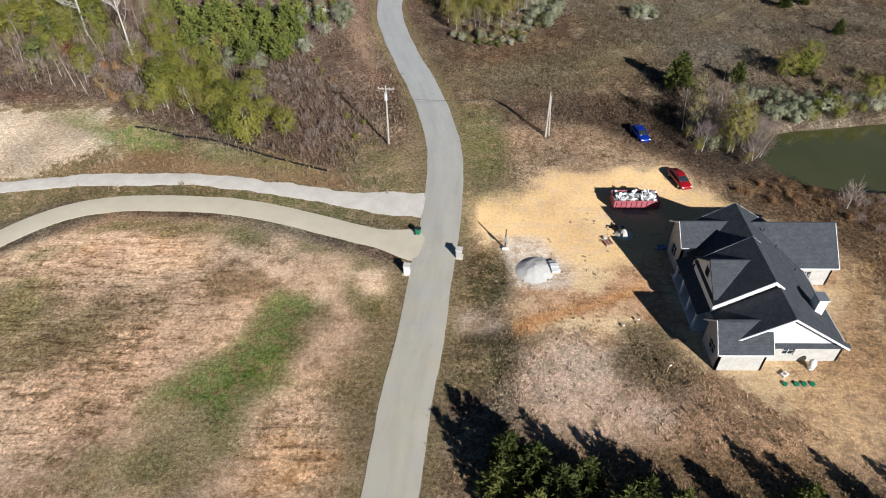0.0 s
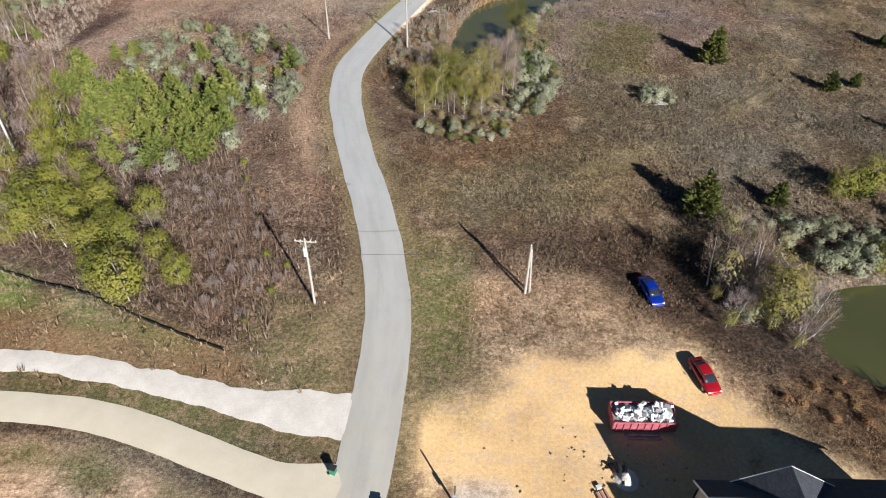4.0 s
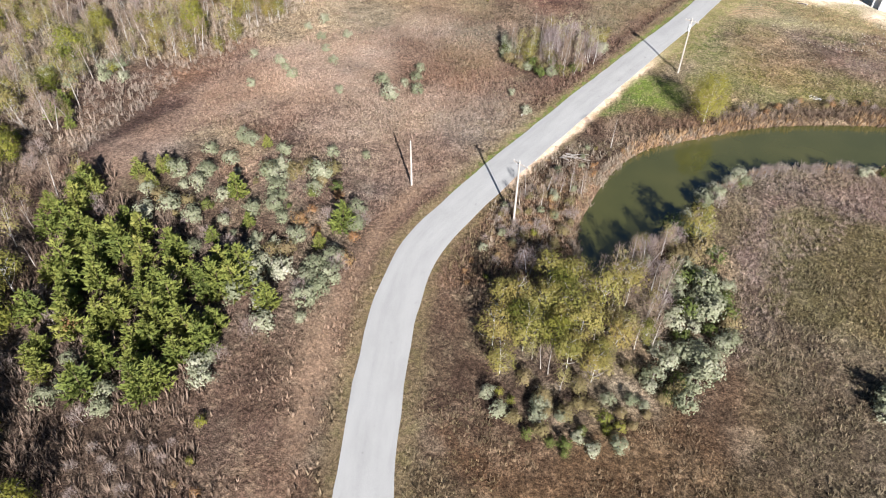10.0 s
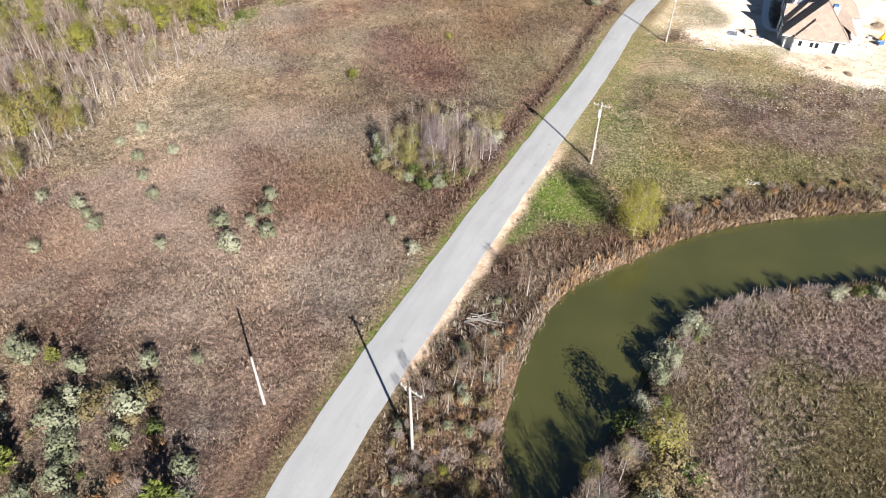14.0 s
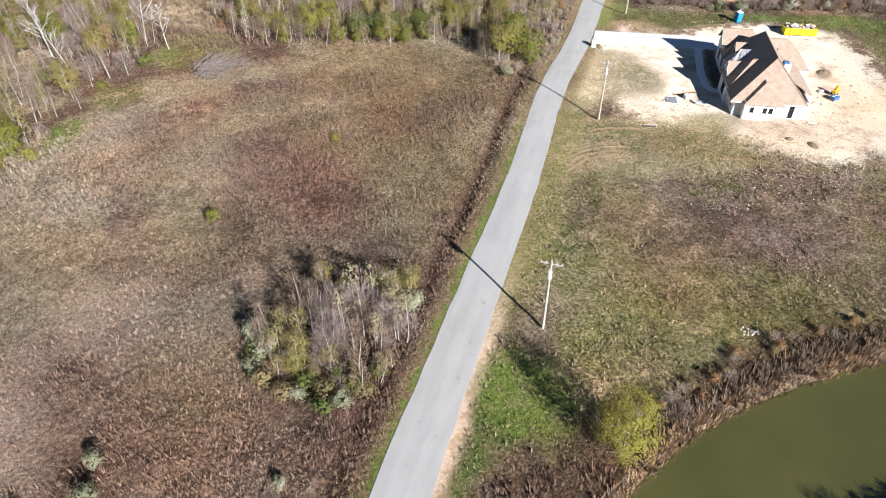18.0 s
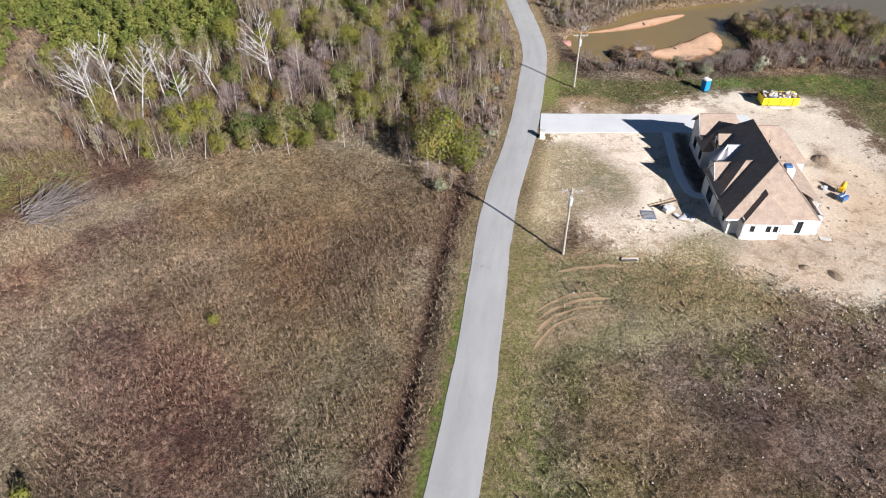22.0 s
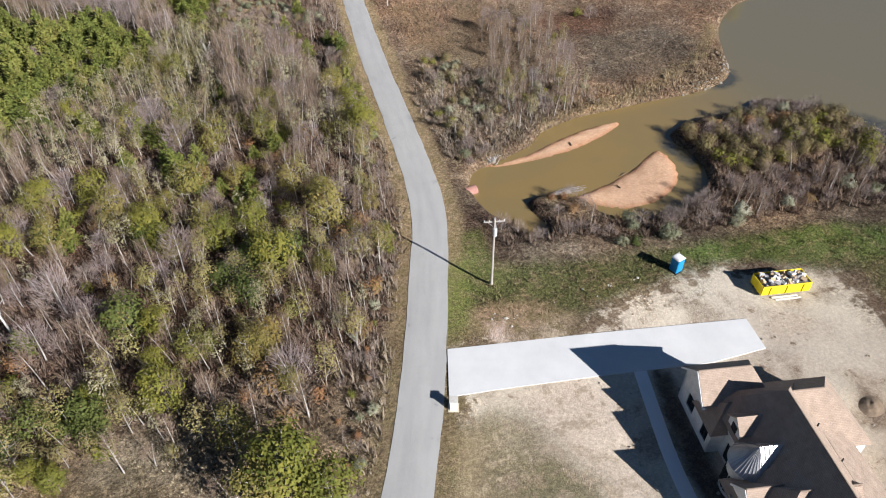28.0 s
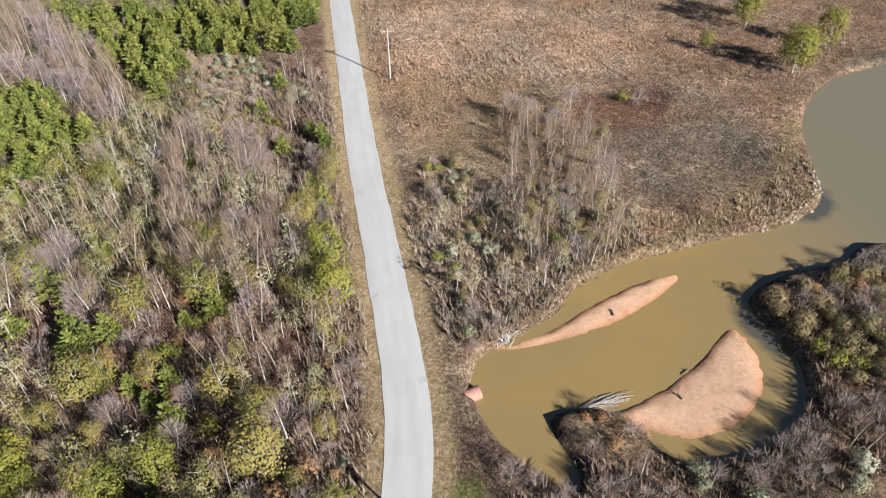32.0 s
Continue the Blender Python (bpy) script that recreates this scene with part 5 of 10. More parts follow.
# uneven growth at the scale of a few steps
clumpy = 1 + growth * 1.0 * (fbm(x, y, 7, 431, 5) - 0.5)
ruddy = 1 + growth * 0.28 * (fbm(x, y, 11, 437, 4) - 0.5)
for cover in (cover_one, cover_two):
    cover *= np.stack([clumpy * ruddy, clumpy, clumpy * (2 - ruddy)], 1)
# river banks
lay(smooth(river_in + wob * 0.8, -2.4, -0.5) * 0.6, (0.24, 0.165, 0.11), (0.34, 0.26, 0.18), 0.45)
lay(smooth(pool_in + wob * 0.6, -1.8, -0.3) * 0.6, (0.26, 0.19, 0.12), (0.36, 0.28, 0.19), 0.4)
lay(smooth(water_in, -0.5, 0.2), (0.11, 0.085, 0.05), (0.16, 0.12, 0.07), 0.4, 0.3)
lay(smooth(sand_in + wob2 * 0.2, -0.5, 0.2), (0.37, 0.205, 0.115), (0.32, 0.17, 0.09), 0.4, 0.05)
lay(smooth(sand_in + wob2 * 0.3 + wob3 * 0.3, 0.2, 1.1), (0.47, 0.325, 0.215), (0.41, 0.275, 0.175), 0.4, 0.1)
lay(blob(69.2, 322.2, 1.3, 0.8, 20, 0.6, 0.4), (0.42, 0.12, 0.03), (0.36, 0.14, 0.05), 0.4, 0.05)
lay(region([(-22, 138), (-14, 128), (-9, 142), (-4, 158), (2, 170), (-4, 172), (-12, 160), (-20, 150)], 4, 2.5) * 0.7, (0.115, 0.07, 0.055), (0.18, 0.115, 0.09), 0.38)
# ditch and verges
ditch = np.exp(-((road_side + 6.3 + wob * 0.5) / 1.0) ** 2) * smooth(y, 170, 190) * smooth(y, 278, 268)
lay(ditch, (0.09, 0.055, 0.04), (0.14, 0.09, 0.065), 0.3)
lay(np.exp(-((road_side + 6.6 + wob) / 1.2) ** 2) * smooth(y, 105, 118) * smooth(y, 168, 158) * 0.7, (0.30, 0.215, 0.145), (0.22, 0.16, 0.115), 0.4, 0.6)
verge = smooth(road_d + wob * 0.7, 4.9, 3.6)
lay(verge * 0.7, (0.25, 0.20, 0.115), (0.19, 0.165, 0.075), 0.45, 0.7)
lay(smooth(road_d + wob2 * 0.5, 4.4, 3.4) * right * smooth(y, 158, 166) * smooth(y, 225, 205) * 0.9, (0.56, 0.45, 0.34), (0.45, 0.34, 0.23), 0.35, 0.15)
strew(smooth(road_d + wob2 * 0.4 + wob * 0.5, 4.0, 2.9) * left * smooth(y, 150, 160) * smooth(y, 262, 240) * 0.6, (0.16, 0.19, 0.055), 0.6)
lay(blob(14.6, 196, 4.5, 6, 20, 0.7, 0.7) * 0.85, (0.16, 0.22, 0.045), (0.2, 0.22, 0.08), 0.35, 0.7)
lay(blob(7, 85, 4.2, 11, 8, 0.8, 0.8) * 0.75, (0.165, 0.165, 0.065), (0.26, 0.21, 0.12), 0.4, 0.8)
lay(blob(-11, 84, 4.0, 5, 0, 0.8, 0.8) * 0.7, (0.20, 0.18, 0.085), (0.29, 0.22, 0.13), 0.4, 0.7)
lay(right * smooth(road_d + wob, 8, 5) * smooth(y, 200, 215) * smooth(y, 262, 250) * 0.7, (0.19, 0.19, 0.07), (0.28, 0.23, 0.13), 0.4, 0.6)
lay(smooth(road_d + wob * 0.6, 5.0, 3.4) * smooth(y, 286, 300) * smooth(y, 470, 400) * 0.6, (0.33, 0.26, 0.16), (0.24, 0.19, 0.10), 0.4, 0.6)
lay(right * smooth(road_d, 6.0, 4.0) * smooth(y, 284, 289) * smooth(y, 300, 296) * 0.8, (0.16, 0.20, 0.05), (0.2, 0.2, 0.08), 0.4, 0.6)

# relief
relief = (fbm(x, y, 40, 71) - 0.5) * 0.7 + wob * 0.10 + growth * ((fbm(x, y, 1.9, 73, 3) - 0.5) * 0.75)
level = smooth(np.minimum(road_d - 2.8, np.minimum(np.abs(lane_side) - 2.6, np.abs(track_side) - 3.4)), 0.0, 5.0)
level *= 1 - smooth(np.maximum(inside_by(x, y, YARD_ONE), inside_by(x, y, YARD_TWO)), -3, 1) * 0.85
height = relief * level - ditch * 0.55
bank = smooth(water_in + wob * 0.15, -1.6, 0.7)
height = height * (1 - bank) - 2.1 * bank
crest = np.clip(sand_in, 0, 2.2)
height = np.where(sand_in > -0.3, np.maximum(height, -1.1 + 0.14 * smooth(sand_in, -0.3, 0.4) + 0.10 * crest), height)
ri, ci = np.meshgrid(np.arange(SH[0] - 1), np.arange(SH[1] - 1), indexing="ij")
a = (ri * SH[1] + ci).ravel()
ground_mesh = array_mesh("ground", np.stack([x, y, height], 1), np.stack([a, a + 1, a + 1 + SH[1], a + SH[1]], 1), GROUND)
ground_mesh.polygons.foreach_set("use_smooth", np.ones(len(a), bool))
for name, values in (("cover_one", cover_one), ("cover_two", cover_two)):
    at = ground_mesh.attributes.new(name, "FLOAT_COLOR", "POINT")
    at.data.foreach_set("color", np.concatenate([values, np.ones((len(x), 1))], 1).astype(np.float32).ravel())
worked = np.maximum(region([(-64.4, 58.8), (-56.2, 63), (-49, 66.4), (-35.9, 67.1), (-23.9, 60.1), (-21.4, 51.6), (-24.3, 45.1), (-30.6, 40.7), (-36.5, 34.2), (-47.1, 29.6)], 6, 4), 0.8 * region([(-17.7, 39.4), (-11.7, 41.5), (-8.8, 36.8), (-9.6, 29.6), (-17.2, 29.6)], 5, 3))
tilled = field * (0.25 + 0.75 * worked) + yard_one * smooth(y, 64, 56) * 0.4
for name, values in (("share", share), ("growth", growth), ("tilled", tilled)):
    at = ground_mesh.attributes.new(name, "FLOAT", "POINT")
    at.data.foreach_set("value", values.astype(np.float32))
ground = tagged(new("ground", ground_mesh), "dry autumn fields of brown weeds, bare soil and grass", "ground", kind="structure")
H = height.reshape(SH)
GROUND_TONE = cover_one * (1 - share)[:, None] + cover_two * share[:, None]


def ground_z(px, py):
    """Height of the ground at a place or places."""
    px, py = np.asarray(px, float), np.asarray(py, float)
    i = np.clip(np.searchsorted(gx, px) - 1, 0, len(gx) - 2)
    j = np.clip(np.searchsorted(gy, py) - 1, 0, len(gy) - 2)
    u, v = (px - gx[i]) / (gx[i + 1] - gx[i]), (py - gy[j]) / (gy[j + 1] - gy[j])
    return (H[j, i] * (1 - u) + H[j, i + 1] * u) * (1 - v) + (H[j + 1, i] * (1 - u) + H[j + 1, i + 1] * u) * v


def ribbon(name, line, half, z, mat, label, category, rag=0.0, across=6):
    """A paved strip along a line, with a small crown and ragged edges, 0.25 m thick."""
    d = np.gradient(line, axis=0)
    d /= np.linalg.norm(d, axis=1)[:, None]
    nrm = np.stack([d[:, 1], -d[:, 0]], 1)
    run = np.concatenate([[0], np.cumsum(np.linalg.norm(np.diff(line, axis=0), axis=1))])
    h = np.array([half(q[0], q[1]) for q in line])
    el = h + rag * (fbm(run, run * 0 + 3, 3.0, 81, 4) - 0.5) * 2
    er = h + rag * (fbm(run, run * 0 + 9, 3.0, 83, 4) - 0.5) * 2
    verts, uv, faces = [], [], []
    n = across + 3
    for i, q in enumerate(line):
        for k in range(n):
            s = min(1, max(-1, -1 + 2 * (k - 1) / across))
            off = s * (er[i] if s > 0 else el[i])
            zz = z + 0.05 * (1 - s * s) if 0 < k < n - 1 else z - 0.25
            p = q + nrm[i] * off
            verts.append((p[0], p[1], zz))
            uv.append((off, run[i]))
    for i in range(len(line) - 1):
        for k in range(n - 1):
            b0 = i * n + k
            faces.append((b0, b0 + 1, b0 + n + 1, b0 + n))
    return tagged(new(name, mesh_from(name, verts, faces, mat, uv)), label, category, kind="structure")


ribbon("road", ROAD, lambda u, v: 2.65 - 0.35 * float(smooth(np.array(v), 180, 250)), 0.05, ASPHALT, "narrow worn grey asphalt road without markings", "road", 0.16)
ribbon("lane", LANE, lambda u, v: 1.75 + 1.3 * float(smooth(np.array(u), -9, -3)), 0.04, CONCRETE, "curved tan concrete lane joining the road", "road", 0.1)
ribbon("gravel_track", TRACK, lambda u, v: 1.45 + 1.2 * float(smooth(np.array(u), -16, -5)), 0.03, GRAVEL, "rough white gravel track beside the lane", "road", 0.5)


def water_sheet(name, outline, mat, label):
    """A level sheet that reaches a little under the banks."""
    o = np.array(outline)
    c = o.mean(0)
    bm = bmesh.new()
    nxt, prv = np.roll(o, -1, 0), np.roll(o, 1, 0)
    t = nxt - prv
    t /= np.linalg.norm(t, axis=1)[:, None] + 1e-9
    area = np.sum(o[:, 0] * nxt[:, 1] - nxt[:, 0] * o[:, 1])
    out = np.stack([t[:, 1], -t[:, 0]], 1) * (1 if area > 0 else -1)
    face = bm.faces.new([bm.verts.new((p[0], p[1], WATER)) for p in o + out * 0.5])
    if face.normal.z < 0 or area < 0:
        face.normal_flip()
    bmesh.ops.triangulate(bm, faces=[face])
    me = bpy.data.meshes.new(name)
    bm.to_mesh(me)
    bm.free()
    me.materials.append(mat)
    return tagged(new(name, me), label, "water", kind="structure")


water_sheet("river_water", RIVER_LINE, RIVER, "still green river water bending round a field")
water_sheet("pond_water", POND_LINE, PONDWATER, "olive green pond beside the house yard")
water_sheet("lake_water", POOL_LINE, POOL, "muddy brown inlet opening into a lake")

# ---- building helpers ----


def thing(name, label, category, at=(0, 0, 0), turn=0.0, group="", kind=""):
    e = new(name)
    e.matrix_basis = pose(*at, 0, 0, turn)
    e.empty_display_size = 0.2
    return tagged(e, label, category, group, kind)


def part(name, bm, mat, parent, label=""):
    """Link a bmesh, or a mesh, as one mesh object under a thing or a part."""
    if isinstance(bm, bmesh.types.BMesh):
        me = bpy.data.meshes.new(name)
        bm.to_mesh(me)
        bm.free()
        me.materials.append(mat)
    else:
        me = bm
    ob = new(name, me)
    ob.parent = parent
    return tagged(ob, label)


def box(bm, lo, hi, m=None):
    c = [bm.verts.new((hi[0] if i & 1 else lo[0], hi[1] if i & 2 else lo[1], hi[2] if i & 4 else lo[2])) for i in range(8)]
    for f in ((0, 2, 3, 1), (4, 5, 7, 6), (0, 1, 5, 4), (2, 6, 7, 3), (0, 4, 6, 2), (1, 3, 7, 5)):
        bm.faces.new([c[i] for i in f])
    if m is not None:
        bmesh.ops.transform(bm, matrix=m, verts=c)
    return c


def soft_box(lo, hi, r=0.02, segs=1):
    bm = bmesh.new()
    box(bm, lo, hi)
    bmesh.ops.bevel(bm, geom=bm.edges[:], offset=r, segments=segs, affect="EDGES")
    return bm


def rod(bm, a, b, r0, r1=None, sides=8, caps=True):
    """A tapered rod from a to b."""
    a, b = Vector(a), Vector(b)
    r1 = r0 if r1 is None else r1
    q = (b - a).to_track_quat("Z", "Y")
    rings = []
    for c, r in ((a, r0), (b, r1)):
        rings.append([bm.verts.new(c + q @ Vector((r * math.cos(2 * math.pi * k / sides), r * math.sin(2 * math.pi * k / sides), 0))) for k in range(sides)])
    for k in range(sides):
        bm.faces.new((rings[0][k], rings[0][(k + 1) % sides], rings[1][(k + 1) % sides], rings[1][k]))
    if caps:
        bm.faces.new(rings[0][::-1])
        bm.faces.new(rings[1])


def slab_uv(name, corners, thick, mat):
    """A slab under a flat polygon, its UVs in metres along and up the slope."""
    p = [Vector(c) for c in corners]
    n = (p[1] - p[0]).cross(p[2] - p[0]).normalized()
    if n.z < 0:
        p.reverse()
        n = -n
    u = Vector((-n.y, n.x, 0))
    u = u.normalized() if u.length > 1e-4 else Vector((1, 0, 0))
    v = n.cross(u)
    low = [q - n * thick for q in p]
    k = len(p)
    faces = [tuple(range(k)), tuple(reversed(range(k, 2 * k)))] + [(i, i + k, (i + 1) % k + k, (i + 1) % k) for i in range(k)]
    uv = [(q.dot(u), q.dot(v)) for q in p + low]
    return mesh_from(name, p + low, faces, mat, uv)


def wall_mesh(name, a, b, z0, z1, thick, mat, peak=None, holes=()):
    """A wall from a to b in plan, its outer face on the right of that way, with real openings (u0, u1, w0, w1), and an optional gable peak (u, z)."""
    a, b = Vector((*a, 0)), Vector((*b, 0))
    d = (b - a)
    length = d.length
    d.normalize()
    inn = Vector((-d.y, d.x, 0))
    us = sorted({0.0, length, *[h[0] for h in holes], *[h[1] for h in holes]})
    zs = sorted({z0, z1, *[h[2] for h in holes], *[h[3] for h in holes]})
    verts, faces, uv = [], [], []

    def cell(u0, u1, w0, w1):
        k = len(verts)
        for dep in (0, thick):
            for uu, ww in ((u0, w0), (u1, w0), (u1, w1), (u0, w1)):
                q = a + d * uu + inn * dep
                verts.append((q.x, q.y, ww))
                uv.append((uu + dep, ww))
        faces.extend([(k, k + 1, k + 2, k + 3), (k + 7, k + 6, k + 5, k + 4), (k, k + 4, k + 5, k + 1), (k + 1, k + 5, k + 6, k + 2), (k + 2, k + 6, k + 7, k + 3), (k + 3, k + 7, k + 4, k)])

    for u0, u1 in zip(us[:-1], us[1:]):
        for w0, w1 in zip(zs[:-1], zs[1:]):
            if not any(h[0] <= u0 and u1 <= h[1] and h[2] <= w0 and w1 <= h[3] for h in holes):
                cell(u0, u1, w0, w1)
    if peak:
        k = len(verts)
        for dep in (0, thick):
            for uu, ww in ((0, z1), (length, z1), peak):
                q = a + d * uu + inn * dep
                verts.append((q.x, q.y, ww))
                uv.append((uu, ww))
        faces.extend([(k, k + 1, k + 2), (k + 5, k + 4, k + 3), (k, k + 3, k + 4, k + 1), (k + 1, k + 4, k + 5, k + 2), (k + 2, k + 5, k + 3, k)])
    me = mesh_from(name, verts, faces, mat, uv)
    bm = bmesh.new()
    bm.from_mesh(me)
    bmesh.ops.remove_doubles(bm, verts=bm.verts[:], dist=0.001)
    bm.to_mesh(me)
    bm.free()
    return me


def frame_ring(lo, hi, f, m):
    """One closed frame of width f round an opening, in the plane of x and z."""
    bm = bmesh.new()
    rings = []
    for yy in (lo[1], hi[1]):
        for o in (0, f):
            rings.append([bm.verts.new(m @ Vector((px, yy, pz))) for px, pz in ((lo[0] + o, lo[2] + o), (hi[0] - o, lo[2] + o), (hi[0] - o, hi[2] - o), (lo[0] + o, hi[2] - o))])
    for a, b in ((0, 1), (1, 3), (3, 2), (2, 0)):
        for k in range(4):
            bm.faces.new((rings[a][k], rings[a][(k + 1) % 4], rings[b][(k + 1) % 4], rings[b][k]))
    bmesh.ops.recalc_face_normals(bm, faces=bm.faces[:])
    return bm


def window_part(parent, a, b, hole, depth=0.1, frame_mat=None, bars=(1, 1)):
    """A window of frame, pane and bars in an opening of the wall from a to b."""
    a, b = Vector((*a, 0)), Vector((*b, 0))
    d = (b - a).normalized()
    m = Matrix(((d.x, -d.y, 0, a.x), (d.y, d.x, 0, a.y), (0, 0, 1, 0), (0, 0, 0, 1)))
    u0, u1, w0, w1 = hole
    f = 0.07
    win = part("window", frame_ring((u0, depth, w0), (u1, depth + 0.06, w1), f, m), frame_mat or WHITE, parent)
    for k in range(1, bars[0] + 1):
        c = u0 + (u1 - u0) * k / (bars[0] + 1)
        bm = bmesh.new()
        box(bm, (c - 0.02, depth + 0.005, w0 + f), (c + 0.02, depth + 0.05, w1 - f), m)
        part("glazing_bar", bm, frame_mat or WHITE, win)
    for k in range(1, bars[1] + 1):
        c = w0 + (w1 - w0) * k / (bars[1] + 1)
        bm = bmesh.new()
        box(bm, (u0 + f, depth + 0.012, c - 0.02), (u1 - f, depth + 0.044, c + 0.02), m)
        part("glazing_bar", bm, frame_mat or WHITE, win)
    bm = bmesh.new()
    box(bm, (u0 + f * 0.5, depth + 0.02, w0 + f * 0.5), (u1 - f * 0.5, depth + 0.035, w1 - f * 0.5), m)
    part("pane", bm, GLASS, win)
    return win


def roof_over(parent, x0, x1, y0, y1, z, pitch, mat, along="x", hips=(0, 0), fascia=None, name="roof_slope", thick=0.16):
    """A pitched roof over a rectangle, its ridge along x or y; hips: how far each end is hipped in (0: a gable)."""
    def at(u, v, w):
        return (u, v, w) if along == "x" else (v, u, w)
    a0, a1, b0, b1 = (x0, x1, y0, y1) if along == "x" else (y0, y1, x0, x1)
    mid = (b0 + b1) / 2
    top = z + pitch * (b1 - b0) / 2
    r0, r1 = a0 + hips[0], a1 - hips[1]
    for b in (b0, b1):
        part(name, slab_uv(name, [at(a0, b, z), at(a1, b, z), at(r1, mid, top), at(r0, mid, top)], thick, mat), mat, parent)
    if hips[0]:
        part(name, slab_uv(name, [at(a0, b0, z), at(a0, b1, z), at(r0, mid, top)], thick, mat), mat, parent)
    if hips[1]:
        part(name, slab_uv(name, [at(a1, b0, z), at(a1, b1, z), at(r1, mid, top)], thick, mat), mat, parent)
    bm = bmesh.new()
    rod(bm, at(r0, mid, top + 0.005), at(r1, mid, top + 0.005), 0.07, 0.07, 6)
    part("ridge_cap", bm, mat, parent)
    if fascia:
        for e, hip in ((a0, hips[0]), (a1, hips[1])):
            if not hip:
                for b in (b0, b1):
                    bm = bmesh.new()
                    o = 0.03 if e == a1 else -0.03
                    pa, pb = Vector(at(e + o, b, z - 0.04)), Vector(at(e + o, mid, top - 0.04))
                    dn = Vector((0, 0, -0.24))
                    w = Vector(at(0.05 if e == a1 else -0.05, 0, 0))
                    v = [bm.verts.new(q) for q in (pa, pb, pb + dn, pa + dn, pa + w, pb + w, pb + dn + w, pa + dn + w)]
                    for f in ((0, 1, 2, 3), (7, 6, 5, 4), (0, 4, 5, 1), (1, 5, 6, 2), (2, 6, 7, 3), (3, 7, 4, 0)):
                        bm.faces.new([v[i] for i in f])
                    bmesh.ops.recalc_face_normals(bm, faces=bm.faces[:])
                    part("fascia", bm, fascia, parent, "white rake board")
    return top


def gutter(parent, a, b, z, mat):
    bm = bmesh.new()
    a, b = Vector((*a, z)), Vector((*b, z))
    d = (b - a).normalized()
    n = Vector((d.y, -d.x, 0))
    v = [bm.verts.new(q + n * o + Vector((0, 0, w))) for q in (a, b) for o, w in ((-0.02, -0.16), (0.10, -0.16), (0.10, 0.0), (-0.02, 0.0))]
    for f in ((0, 1, 2, 3), (7, 6, 5, 4), (0, 4, 5, 1), (1, 5, 6, 2), (2, 6, 7, 3), (3, 7, 4, 0)):
        bm.faces.new([v[i] for i in f])
    bmesh.ops.recalc_face_normals(bm, faces=bm.faces[:])
    part("fascia", bm, mat, parent, "white eave board")


